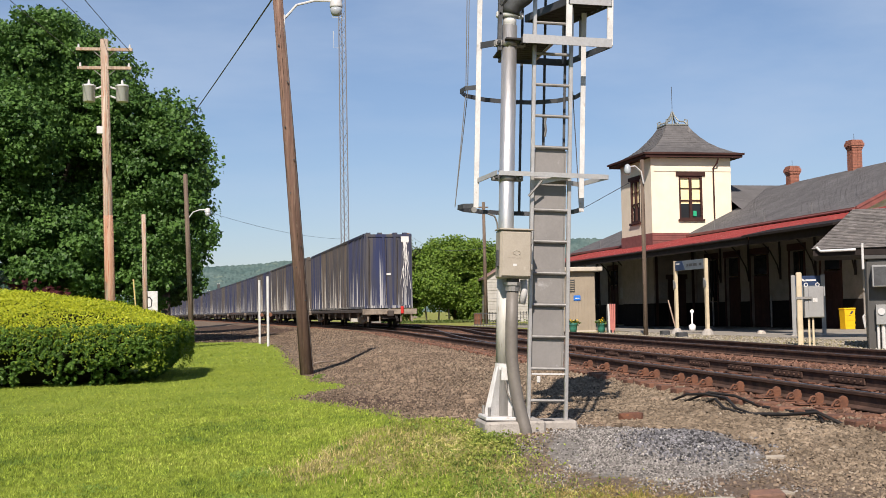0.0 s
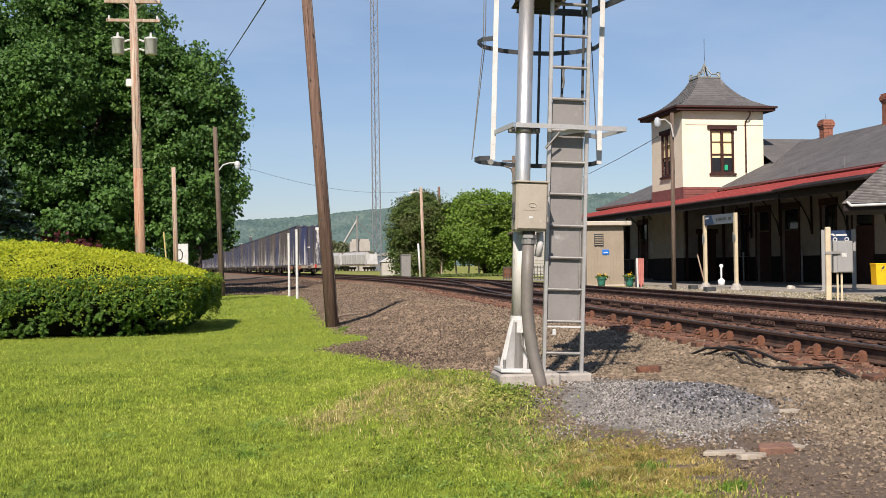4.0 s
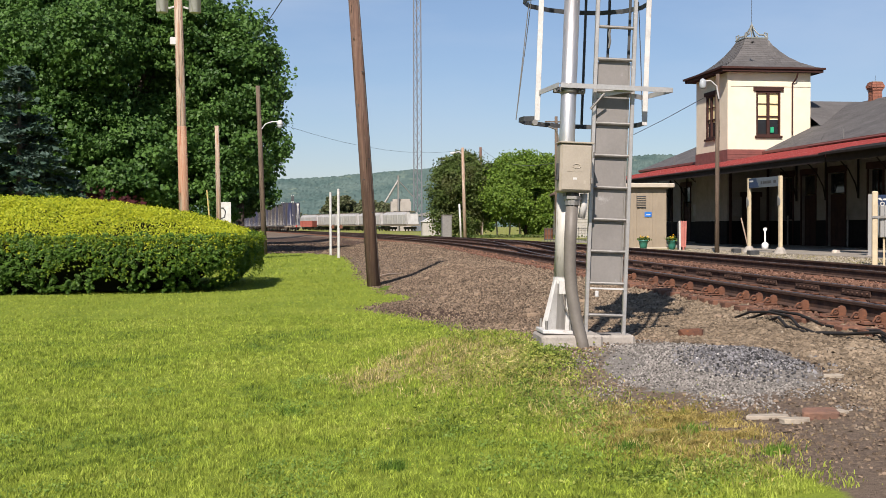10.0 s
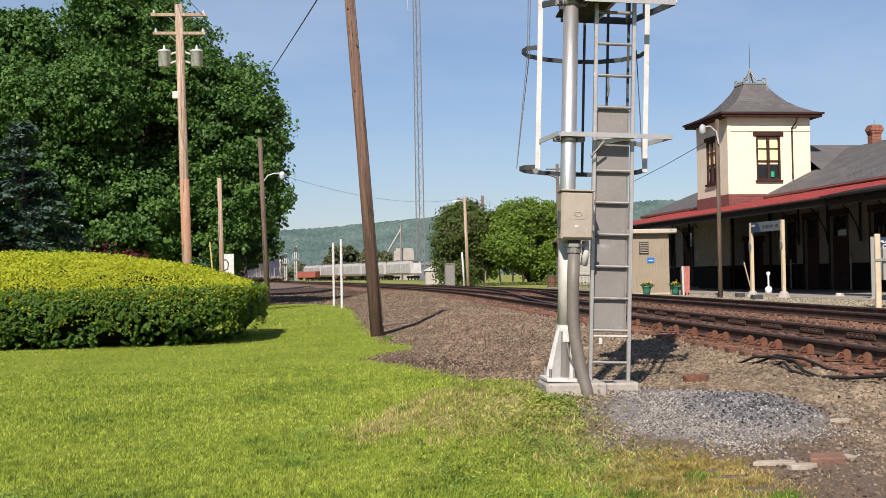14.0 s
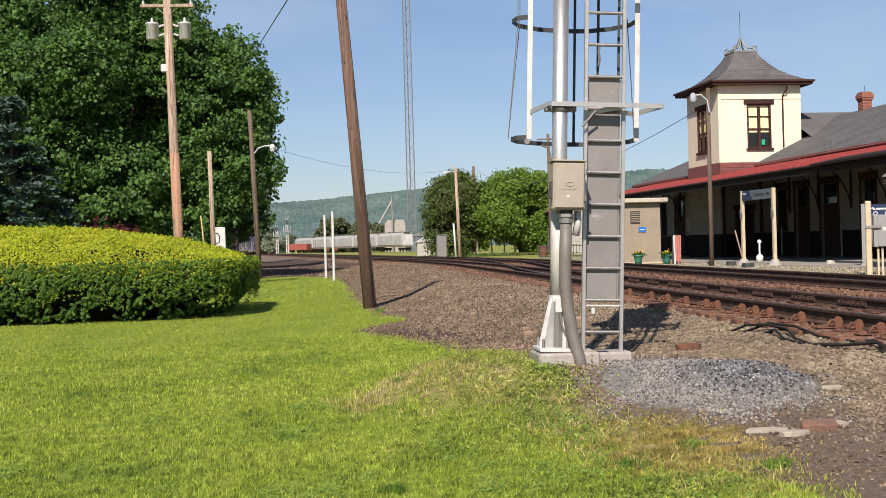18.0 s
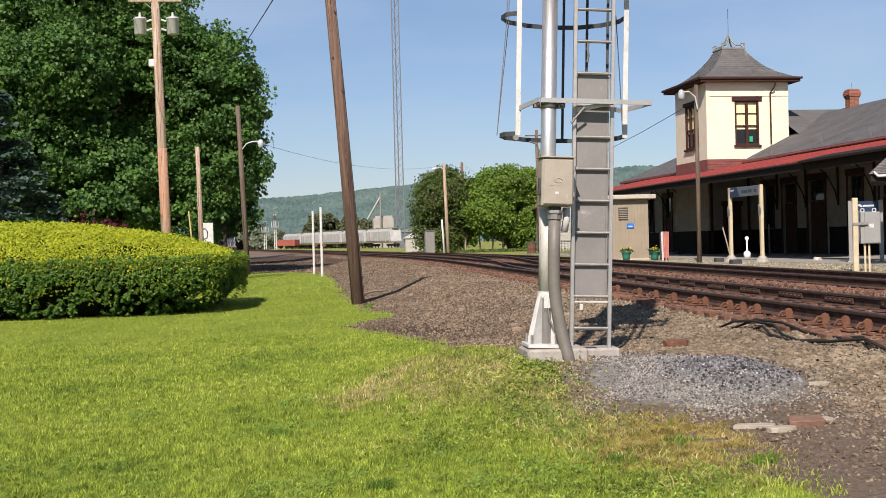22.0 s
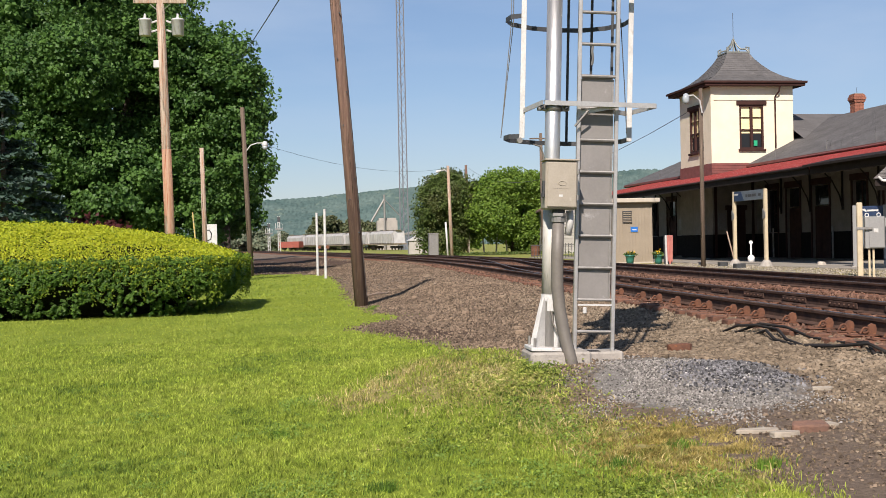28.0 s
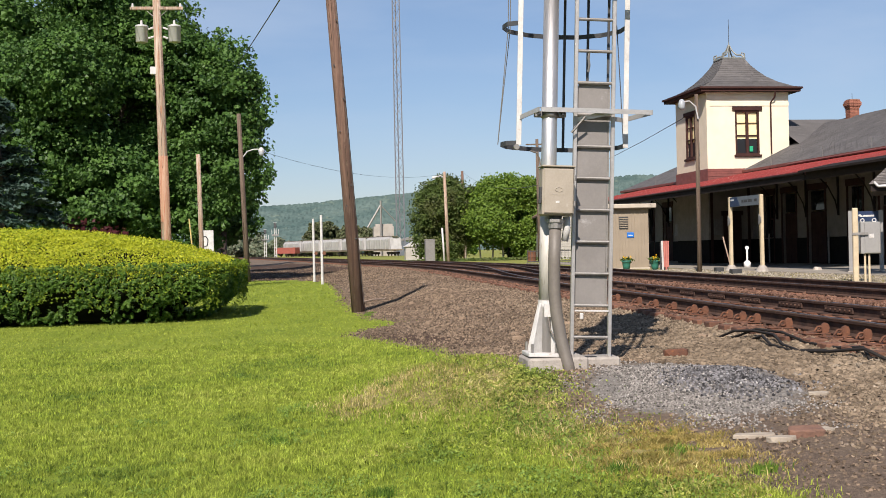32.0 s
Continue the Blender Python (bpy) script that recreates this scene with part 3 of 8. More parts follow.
# splayed foot: four fins on a flange
foot = part("base_plate", boxm(-0.2, -0.2, 0, 0.16, 0.2, 0.035, 0.006), M_white, mast)
for a in (0, 90, 180, 270):
    fin = prism([(0.06, 0.035), (0.215, 0.035), (0.215, 0.06), (0.095, 0.5), (0.06, 0.5)], -0.012, 0.012)
    bmesh.ops.transform(fin, matrix=pose(0, 0, 0, 0, 0, a + 40), verts=fin.verts)
    part("base_fin", fin, M_white, mast, "flaking white base fin")
for sx, sy in ((-0.16, -0.15), (0.07, -0.15), (-0.16, 0.15), (0.07, 0.15)):
    part("anchor_bolt", tubem([(sx, sy, 0.02), (sx, sy, 0.12)], 0.013, 6), M_galv, mast)
part("collar", tubem([(0, 0, 0.47), (0, 0, 0.53)], 0.083, 18), M_white, mast)
part("painted_sleeve", tubem([(0, 0, 0.531), (0, 0, 1.33)], 0.0765, 20), M_stainwhite, mast, "stained off-white paint on the lower pole", smooth=True)
part("junction_plate", boxm(-0.04, -0.11, 0.37, 0.04, -0.08, 0.5, 0.005), M_white, mast)
part("ground_wire", tubem([(0.0, -0.10, 0.38), (0.02, -0.12, 0.25), (0.09, -0.16, 0.1), (0.13, -0.19, -0.05), (0.13, -0.2, -0.25)], 0.008, 6), M_conduit, mast)
# relay box on the near side
bx = part("relay_box", boxm(-0.115, -0.30, 1.335, 0.19, -0.09, 1.785, 0.012), M_tan, mast, "tan steel relay box")
part("box_door", boxm(-0.10, -0.316, 1.352, 0.178, -0.301, 1.77, 0.008), M_tan, bx)
part("box_lip", boxm(-0.125, -0.32, 1.786, 0.2, -0.08, 1.802, 0.004), M_tan, bx)
for z in (1.42, 1.66):
    part("hinge", tubem([(0.19, -0.31, z), (0.19, -0.31, z + 0.05)], 0.013, 8), M_galv, bx)
part("latch", boxm(-0.135, -0.27, 1.47, -0.114, -0.22, 1.6, 0.004), M_dark, bx)
part("padlock", boxm(-0.145, -0.29, 1.44, -0.118, -0.25, 1.485, 0.006), M_dark, bx)
em = bmesh.new()
tube(em, [(0.04 + 0.035 * math.cos(a), -0.318, 1.575 + 0.02 * math.sin(a)) for a in np.linspace(0, 2 * math.pi, 17)], 0.004, 5)
part("raised_emblem", em, M_tan, bx)
for k in range(9):
    part("raised_bar", boxm(-0.045 + k * 0.017, -0.319, 1.525, -0.034 + k * 0.017, -0.3155, 1.536), M_tan, bx)
part("warning_label", boxm(0.01, -0.3185, 1.45, 0.045, -0.3155, 1.47), M_white, bx)
# conduit that sweeps down from the box into the ground
cf = part("conduit_fitting", tubem([(0.035, -0.19, 1.215), (0.035, -0.19, 1.27)], 0.07, 14), M_galv, mast)
part("lock_nut", tubem([(0.035, -0.19, 1.27), (0.035, -0.19, 1.30)], 0.088, 6), M_galv, cf)
part("hub", tubem([(0.035, -0.19, 1.30), (0.035, -0.19, 1.334)], 0.06, 12), M_dark, cf)
part("insulated_lead", tubem([(0.15, -0.15, 1.33), (0.155, -0.15, 1.22), (0.14, -0.13, 1.1)], 0.035, 8), M_white, mast, smooth=True)
part("conduit", tubem([(0.035, -0.19, 1.27), (0.03, -0.19, 0.9), (0.035, -0.19, 0.62), (0.06, -0.2, 0.4), (0.10, -0.22, 0.18), (0.16, -0.26, -0.05), (0.21, -0.3, -0.3)], 0.058, 14), M_conduit, mast, smooth=True)
# ladder with its climbing guard
LX0, LX1, LY = 0.262, 0.632, 0.06
for x in (LX0, LX1):
    st = bmesh.new()
    box(st, x - 0.018, LY - 0.03, -0.02, x + 0.018, LY + 0.012, 4.6, 0.004)
    part("ladder_stile", st, M_alu, mast)
for k in range(15):
    z = 0.175 + k * 0.3075
    part("ladder_rung", tubem([(LX0, LY - 0.008, z), (LX1, LY - 0.008, z)], 0.016, 8), M_galv, mast)
gd = part("climbing_guard", boxm(LX0 + 0.035, LY + 0.022, 0.49, LX1 - 0.04, LY + 0.03, 2.64, 0.002), M_guard, mast, "flat grey sheet climbing guard")
part("guard_rib", boxm(LX0 + 0.02, LY + 0.022, 0.49, LX0 + 0.034, LY + 0.05, 2.61), M_galv, gd)
part("guard_rib", boxm(LX1 - 0.039, LY + 0.022, 0.49, LX1 - 0.022, LY + 0.05, 2.61), M_galv, gd)
part("guard_bar", boxm(LX0 + 0.02, LY - 0.045, 0.425, LX1 - 0.02, LY - 0.03, 0.44), M_white, gd)
part("padlock", boxm(0.33, LY - 0.06, 0.35, 0.365, LY - 0.035, 0.41, 0.006), M_white, gd)
part("ladder_foot", boxm(LX0 - 0.03, LY - 0.08, -0.03, LX1 + 0.04, LY + 0.08, -0.01, 0.003), M_under2, mast)


def flat_bar(bm, pts, w, t=0.008):
    """A flat bar on edge along points, in one piece: w high, t thick."""
    pts = [Vector(p) for p in pts]
    rings = []
    for i, p in enumerate(pts):
        d = pts[min(i + 1, len(pts) - 1)] - pts[max(i - 1, 0)]
        nrm = Vector((-d.y, d.x, 0)).normalized() * t / 2
        rings.append([bm.verts.new(q) for q in (p - nrm, p + nrm, p + nrm + Vector((0, 0, w)), p - nrm + Vector((0, 0, w)))])
    for q, r in zip(rings, rings[1:]):
        for k in range(4):
            bm.faces.new((q[k], q[(k + 1) % 4], r[(k + 1) % 4], r[k]))
    bm.faces.new(rings[0][::-1])
    bm.faces.new(rings[-1])


CAGE = [(-0.265, 0.2), (-0.375, 0.28), (-0.40, 0.45), (-0.31, 0.66), (-0.08, 0.82), (0.18, 0.88), (0.45, 0.84), (0.66, 0.68), (0.79, 0.45), (0.80, 0.22)]
for z in (2.03, 3.20):
    hb = bmesh.new()
    flat_bar(hb, [(x, y, z) for x, y in CAGE], 0.045)
    part("cage_hoop", hb, M_hoop, mast)
# front bars coloured white as sunlit, rear bars dark as shaded
for x, y, w in ((-0.265, 0.188, 0.05), (0.80, 0.208, 0.05)):
    part("cage_bar", boxm(x - w / 2, y - 0.012, 2.03, x + w / 2, y, 4.45, 0.002), M_white, mast, "flat cage bar, white for its sunlit face")
for x, y in ((0.31, 0.86), (0.54, 0.79), (0.71, 0.6)):
    part("cage_bar", boxm(x - 0.013, y - 0.02, 2.6 if 0.5 < x < 0.6 else 2.03, x + 0.013, y - 0.008, 4.45), M_dark, mast)
part("guy_wire", tubem([(-0.445, 0.35, 2.05), (-0.36, 0.35, 3.2), (-0.37, 0.35, 4.6)], 0.0045, 5), M_galv, mast)
part("guy_wire", tubem([(-0.435, 0.42, 2.05), (-0.33, 0.42, 3.2), (-0.335, 0.42, 4.6)], 0.0045, 5), M_galv, mast)
part("guy_wire", tubem([(0.72, 0.3, 3.25), (0.77, 0.3, 2.6), (0.79, 0.25, 2.1)], 0.005, 5), M_dark, mast)
part("hanging_chain", tubem([(0.44, 0.3, 2.78), (0.45, 0.3, 2.85), (0.44, 0.3, 2.92), (0.45, 0.3, 3.0)], 0.012, 5), M_galv, mast)
# bracket that ties the ladder and cage to the pole
for nm, a, b in (("bracket_bar", (-0.10, -0.10, 2.325), (0.98, -0.10, 2.325)), ("bracket_arm", (-0.255, 0.18, 2.275), (-0.12, -0.1, 2.325)), ("bracket_arm", (0.98, -0.1, 2.325), (0.80, 0.30, 2.29)), ("bracket_arm", (0.80, 0.30, 2.29), (0.6, 0.2, 2.30)), ("bracket_arm", (0.26, 0.06, 2.25), (0.62, -0.08, 2.325))):
    bb = bmesh.new()
    flat_bar(bb, [a, b], 0.045, 0.012)
    part(nm, bb, M_alu, mast)
part("bracket_flange", boxm(-0.10, -0.095, 2.365, 0.98, -0.04, 2.371), M_alu, mast)
part("bracket_brace", tubem([(0.21, -0.03, 2.14), (0.33, -0.08, 2.29)], 0.012, 6), M_galv, mast)
pl = part("pulley", tubem([(-0.285, 0.17, 2.01), (-0.285, 0.21, 2.01)], 0.028, 10), M_galv, mast)
# lower service platform
Z1 = 3.605
for nm, a, b, h in (("platform_beam", (0.10, -0.16), (0.98, -0.16), 0.085), ("platform_beam", (0.98, -0.16), (0.76, 0.75), 0.06), ("platform_beam", (-0.265, 0.2), (-0.09, 0.0), 0.06), ("platform_beam", (0.10, -0.16), (0.04, 0.72), 0.06), ("platform_beam", (0.04, 0.75), (0.76, 0.75), 0.07)):
    bb = bmesh.new()
    flat_bar(bb, [(*a, Z1), (*b, Z1)], h, 0.014)
    # lit front beam in light metal, shaded beams in the dark copy
    part(nm, bb, M_alu if a[1] == b[1] == -0.16 else M_hoop, mast)
for k in range(10):
    y = -0.10 + k * 0.085
    part("deck_plank", boxm(-0.06 + 0.004 * k, y - 0.038, Z1 + 0.03, 0.40, y + 0.038, Z1 + 0.05, 0.003), M_under2, mast)
part("grating_trim", boxm(0.405, -0.15, Z1 + 0.02, 0.425, 0.74, Z1 + 0.06), M_alu, mast)
for x, y in ((0.965, -0.15), (0.555, -0.15)):
    part("platform_post", boxm(x - 0.03, y - 0.012, Z1 + 0.02, x + 0.03, y + 0.012, Z1 + 0.95, 0.003), M_white, mast)
for x, y in ((0.74, 0.74), (0.83, 0.4)):
    part("platform_post", boxm(x - 0.025, y - 0.012, Z1 + 0.02, x + 0.025, y + 0.012, Z1 + 0.95, 0.003), M_galv, mast)
# upper platform
Z2 = 4.01
for a, b in (((0.29, 0.62), (0.555, -0.17)), ((0.555, -0.17), (0.97, -0.17)), ((0.97, -0.17), (0.76, 0.62)), ((0.29, 0.62), (0.76, 0.62))):
    bb = bmesh.new()
    flat_bar(bb, [(*a, Z2), (*b, Z2)], 0.075, 0.014)
    # again light metal for the lit front, dark steel for shaded sides
    part("platform_beam", bb, M_alu if a[1] == b[1] == -0.17 else M_hoop, mast)
for k in range(8):
    y = -0.11 + k * 0.1
    part("deck_plank", boxm(0.54 - k * 0.033, y - 0.045, Z2 + 0.02, 0.94 - k * 0.025, y + 0.045, Z2 + 0.04, 0.003), M_under2, mast)
part("head_rail", boxm(-0.12, -0.05, 3.55, -0.08, 0.0, 4.5), M_dark, mast)
# elbow; the heads and background shield above it are added, out of view
part("neck", tubem([(0, 0, 3.79), (0, 0, 3.90)], 0.066, 16), M_white, mast, "flaking white neck", smooth=True)
fl_ = part("flange", tubem([(0, 0, 3.88), (0, 0, 3.93)], 0.085, 16), M_white, mast, smooth=True)
for sx in (-0.10, 0.10):
    part("flange_ear", boxm(sx - 0.035, -0.03, 3.875, sx + 0.035, 0.03, 3.935, 0.012), M_white, fl_)
    part("bolt", tubem([(sx, -0.05, 3.905), (sx, 0.05, 3.905)], 0.014, 6), M_dark, fl_)
part("elbow", tubem([(0.0, 0, 3.92), (0.01, -0.01, 3.97), (0.05, -0.04, 4.03), (0.12, -0.07, 4.08), (0.18, -0.08, 4.15), (0.2, -0.08, 4.3)], 0.095, 16), M_dark, mast, "dark cast elbow", smooth=True)
part("elbow_clip", tubem([(-0.09, -0.03, 4.0), (-0.05, -0.07, 4.06), (-0.08, -0.03, 4.12)], 0.035, 8), M_dark, mast)
# unseen signal heads with their background board, sized to cast the ballast shadow
for hx, hz in ((0.1, 4.95), (0.5, 5.35)):
    hm = lathe([(0.16, 0), (0.42, 0.05), (0.43, 0.10), (0.42, 0.14), (0.2, 0.18)], 20)
    bmesh.ops.transform(hm, matrix=pose(hx, 0.05, hz, -90, 0, 0), verts=hm.verts)
    part("signal_head", hm, M_dark, mast, smooth=True)
    part("head_mount", tubem([(hx, 0.02, 4.2), (hx, 0.05, hz)], 0.05, 10), M_dark, mast)
part("mount_arm", boxm(-0.05, -0.04, 4.18, 0.66, 0.06, 4.26, 0.01), M_dark, mast)
part("background_board", boxm(-0.12, 0.1, 4.4, 0.82, 0.13, 6.9, 0.02), M_dark, mast)
part("upper_deck", boxm(0.0, 0.14, 4.62, 0.95, 0.8, 4.66, 0.004), M_dark, mast)
part("cable_loop", tubem([(-0.09, -0.05, 1.8), (-0.1, -0.06, 1.87), (-0.13, -0.08, 1.93), (-0.2, -0.1, 1.95)], 0.008, 6), M_conduit, mast)

fd = thing("mast_foundation", pose(MX, MY, 0, 0, 0, 0), "pale chipped concrete block under the signal mast", "foundation")
part("block", boxm(-0.22, -0.27, 0.15, 0.36, 0.26, MZ - 0.004, 0.02), M_concrete, fd)
part("ladder_pad", boxm(0.364, -0.06, 0.15, 0.72, 0.3, MZ - 0.03, 0.02), M_concrete, fd)


# ---- station building ----
M_cream = surf("cream_painted_boards", (0.74, 0.655, 0.50), (0.68, 0.60, 0.45), 1.5, 0.7, 0.0, 0.1, 30)
M_brown = surf("dark_brown_trim_paint", (0.058, 0.026, 0.021), (0.04, 0.019, 0.016), 4, 0.75, 0.0, 0.1, 40, spec=0.15)
M_maroon = surf("maroon_painted_wood", (0.21, 0.068, 0.055), (0.155, 0.05, 0.042), 3, 0.6, 0.0, 0.1, 40)
M_red = surf("red_metal_roof", (0.27, 0.042, 0.036), (0.19, 0.032, 0.028), 1.2, 0.5, 0.0, 0.1, 30, c3=(0.34, 0.075, 0.06), patch=0.6)
M_slate = surf("grey_asphalt_roofing", (0.115, 0.108, 0.105), (0.085, 0.08, 0.078), 0.8, 0.9, 0.0, 0.35, 14, c3=(0.15, 0.142, 0.135), patch=0.6, isle=0.08)
# dark brown boards, coloured near black for shade under canopy and eaves
M_under = surf("shade_dark_boards", (0.028, 0.021, 0.019), (0.02, 0.016, 0.014), 3, 0.8, 0.0, 0.1, 30, spec=0.12)
# the cream wall paint, its colour darkened for shade under the canopy
M_wall = surf("shaded_cream_wall", (0.25, 0.222, 0.19), (0.195, 0.172, 0.148), 2, 0.75, 0.0, 0.1, 30)
# black wainscot, taken darker still to include the canopy's shade
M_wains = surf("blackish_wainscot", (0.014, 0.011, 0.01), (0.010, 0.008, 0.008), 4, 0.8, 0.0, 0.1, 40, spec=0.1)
M_brick = surf("orange_red_brick", (0.34, 0.135, 0.085), (0.23, 0.09, 0.06), 9, 0.9, 0.0, 0.5, 30, c3=(0.2, 0.12, 0.09), patch=0.64, vary=0.15)
M_mortar = surf("grey_mortar", (0.25, 0.21, 0.18), (0.2, 0.17, 0.15), 9, 0.9)
M_blind = surf("yellow_window_blind", (0.85, 0.72, 0.40), (0.80, 0.66, 0.35), 2, 0.8, 0.0, 0.02)
M_glass = bpy.data.materials.new("window_glass")
M_glass.use_nodes = True
_g = M_glass.node_tree.nodes["Principled BSDF"]
_g.inputs["Base Color"].default_value = (0.02, 0.022, 0.025, 1)
_g.inputs["Roughness"].default_value, _g.inputs["Specular IOR Level"].default_value = 0.06, 0.25
M_verd = surf("green_grey_cresting", (0.24, 0.25, 0.22), (0.17, 0.17, 0.155), 8, 0.6, 0.3, 0.1, 40)

ST = pose(20.2, 54.0, 0.56, 0, 0, 3.4)
U0, U1, V1 = -11.2, 24.0, 12.5      # near end, far end, depth
EAVE, RIDGE, RV = 4.83, 7.51, 7.47
FV, EV = 2.4, 1.9                   # facade and eave, set back behind the tower
FA = pose(FV, 0, 0)

st = thing("station_building", ST, "cream railway station with square tower, grey roof and red canopy", "station")


def wall_with_holes(u0, u1, z1, holes, v0, v1):
    """A facade slab across v0 to v1 with through openings: holes are (ua, ub, za, zb), side by side."""
    bm = bmesh.new()
    at = u0
    for ua, ub, za, zb in sorted(holes):
        box(bm, v0, at, 0, v1, ua, z1)
        if za > 0.02:
            box(bm, v0, ua, 0, v1, ub, za)
        box(bm, v0, ua, zb, v1, ub, z1)
        at = ub
    box(bm, v0, at, 0, v1, u1, z1)
    return bm


OPEN = [("door", 16.2, 17.7), ("window", 19.5, 20.7), ("door", 11.6, 13.0), ("window", 1.9, 3.1), ("door", -0.5, 0.9), ("door", -3.4, -1.75), ("window", -6.7, -5.5), ("door", -9.6, -8.1)]
holes = [(a, b, 0.0 if k == "door" else 1.28, 3.45) for k, a, b in OPEN]
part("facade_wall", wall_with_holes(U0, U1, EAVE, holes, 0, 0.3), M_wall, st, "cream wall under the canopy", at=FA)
part("end_wall_near", boxm(FV + 0.3, U0, 0, V1, U0 + 0.3, EAVE), M_cream, st)
part("end_wall_far", boxm(FV + 0.3, U1 - 0.3, 0, V1, U1, EAVE), M_cream, st)
part("back_wall", boxm(V1 - 0.3, U0 + 0.3, 0, V1, U1 - 0.3, EAVE), M_cream, st)
part("near_gable_wall", prism([(FV, EAVE), (V1, EAVE), (RV, RIDGE - 0.1)], U0, U0 + 0.28), M_cream, st)
at = U0
for k, (kind, a, b) in enumerate(sorted(OPEN, key=lambda o: o[1])):
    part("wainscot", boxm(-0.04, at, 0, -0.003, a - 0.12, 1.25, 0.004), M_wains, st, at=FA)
    at = b + 0.12 if kind == "door" else a - 0.12
    if kind == "door":
        d = part("door", boxm(0.12, a + 0.02, 0.0, 0.17, b - 0.02, 2.45, 0.006), M_brown, st, "dark brown wooden door", at=FA)
        for za, zb in ((0.25, 1.05), (1.25, 2.3)):
            for side in (0, 1):
                w = (b - a) / 2
                part("door_panel", boxm(0.105, a + side * w + 0.14, za, 0.119, a + side * w + w - 0.1, zb, 0.006), M_brown, d)
        part("transom", boxm(0.13, a + 0.06, 2.52, 0.15, b - 0.06, 3.4), M_glass, st, at=FA)
    else:
        w = part("window", boxm(0.13, a + 0.05, 1.3, 0.15, b - 0.05, 3.4), M_glass, st, at=FA)
        part("glazing_bar", boxm(0.10, (a + b) / 2 - 0.03, 1.3, 0.129, (a + b) / 2 + 0.03, 3.4), M_brown, w)
        part("meeting_rail", boxm(0.10, a + 0.05, 2.2, 0.129, (a + b) / 2 - 0.03, 2.27), M_brown, w)
    fr = part("surround", boxm(-0.05, a - 0.2, 3.45, -0.003, b + 0.2, 3.75, 0.006), M_brown, st, at=FA)
    for u in (a - 0.12, b):
        part("jamb", boxm(-0.05, u, 0.0, -0.003, u + 0.12, 3.445, 0.004), M_brown, fr)
part("wainscot", boxm(-0.04, at, 0, -0.003, U1, 1.25, 0.004), M_wains, st, at=FA)


def shingled(name, p0, p1, p2, p3, material, parent, courses, width, lift=0.012):
    """A roof slope of overlapping courses of tabs; p0-p1 the eave, p3-p2 the ridge side."""
    p0, p1, p2, p3 = (Vector(p) for p in (p0, p1, p2, p3))
    nrm = (p1 - p0).cross(p3 - p0).normalized()
    vs, fs = [], []
    for c in range(courses):
        ta, tb = c / courses, min(1, (c + 1.25) / courses)
        a0, a1 = p0.lerp(p3, ta), p1.lerp(p2, ta)
        b0, b1 = p0.lerp(p3, tb), p1.lerp(p2, tb)
        count = max(1, round((a1 - a0).length / width))
        off = 0.5 * (c % 2) / count
        edges = [0.0] + [min(1, max(0, (k + 0.5 * (c % 2)) / count)) for k in range(1 if c % 2 == 0 else 0, count + 1)] + [1.0]
        for s, e in zip(edges, edges[1:]):
            if e - s < 1e-4:
                continue
            g = (e - s) * 0.015
            k = len(vs)
            h = lift * random.uniform(0.8, 1.3)
            vs += [a0.lerp(a1, s + g) + nrm * h, a0.lerp(a1, e - g) + nrm * h, b0.lerp(b1, e - g) + nrm * 0.002, b0.lerp(b1, s + g) + nrm * 0.002, a0.lerp(a1, s + g), a0.lerp(a1, e - g)]
            fs += [(k, k + 1, k + 2, k + 3), (k + 4, k + 5, k + 1, k)]
    return raw(name, vs, fs, material, parent)


# main roof: two slopes, hipped at the far end
OV = 0.8
zr = RIDGE
za = EAVE + 0.02
slope = (zr - za) / (RV - EV)
deck = bmesh.new()
quad = lambda *p: deck.faces.new([deck.verts.new(v) for v in p])
E0, E1, R0, R1 = U0 - 0.45, U1 + OV, U0 - 0.45, U1 + OV - 5.6
VB = 2 * RV - EV
quad((EV, E0, za), (EV, E1, za), (RV, R1, zr), (RV, R0, zr))
quad((VB, E1, za), (VB, E0, za), (RV, R0, zr), (RV, R1, zr))
deck.faces.new([deck.verts.new(v) for v in ((EV, E1, za), (VB, E1, za), (RV, R1, zr))])
bmesh.ops.solidify(deck, geom=deck.faces, thickness=0.12)
roof = part("roof", deck, M_slate, st, "long grey asphalt-shingled roof")
tagged(shingled("shingle_field", (EV, E1, za), (EV, E0, za), (RV, R0, zr), (RV, R1, zr), M_slate, roof, 40, 0.6, 0.006), kind="stuff")
tagged(shingled("shingle_field", (VB, E1, za), (EV, E1, za), (RV, R1, zr), (RV, R1, zr), M_slate, roof, 40, 0.6, 0.006), kind="stuff")
part("fascia", boxm(EV - 0.05, E0, za - 0.13, EV - 0.003, E1, za - 0.0), M_maroon, st)
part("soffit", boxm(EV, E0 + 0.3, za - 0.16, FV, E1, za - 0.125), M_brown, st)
rk = bmesh.new()
for zo, y0, y1, dz in ((0.0, E0 - 0.06, E0 - 0.003, 0.3), (0.06, E0 - 0.1, E0 - 0.063, 0.14)):
    for va, vb, zA, zB in ((EV, RV, za, zr), (VB, RV, za, zr)):
        o = [(va, zA - dz + zo), (vb, zB - dz + zo), (vb, zB + 0.03), (va, zA + 0.03)]
        lo, hi = [[rk.verts.new((a, y, b)) for a, b in o] for y in (y0, y1)]
        for k in range(4):
            rk.faces.new((lo[k], lo[(k + 1) % 4], hi[(k + 1) % 4], hi[k]))
        rk.faces.new(lo)
        rk.faces.new(hi)
bmesh.ops.recalc_face_normals(rk, faces=rk.faces)
part("rake_board", rk, M_maroon, st)
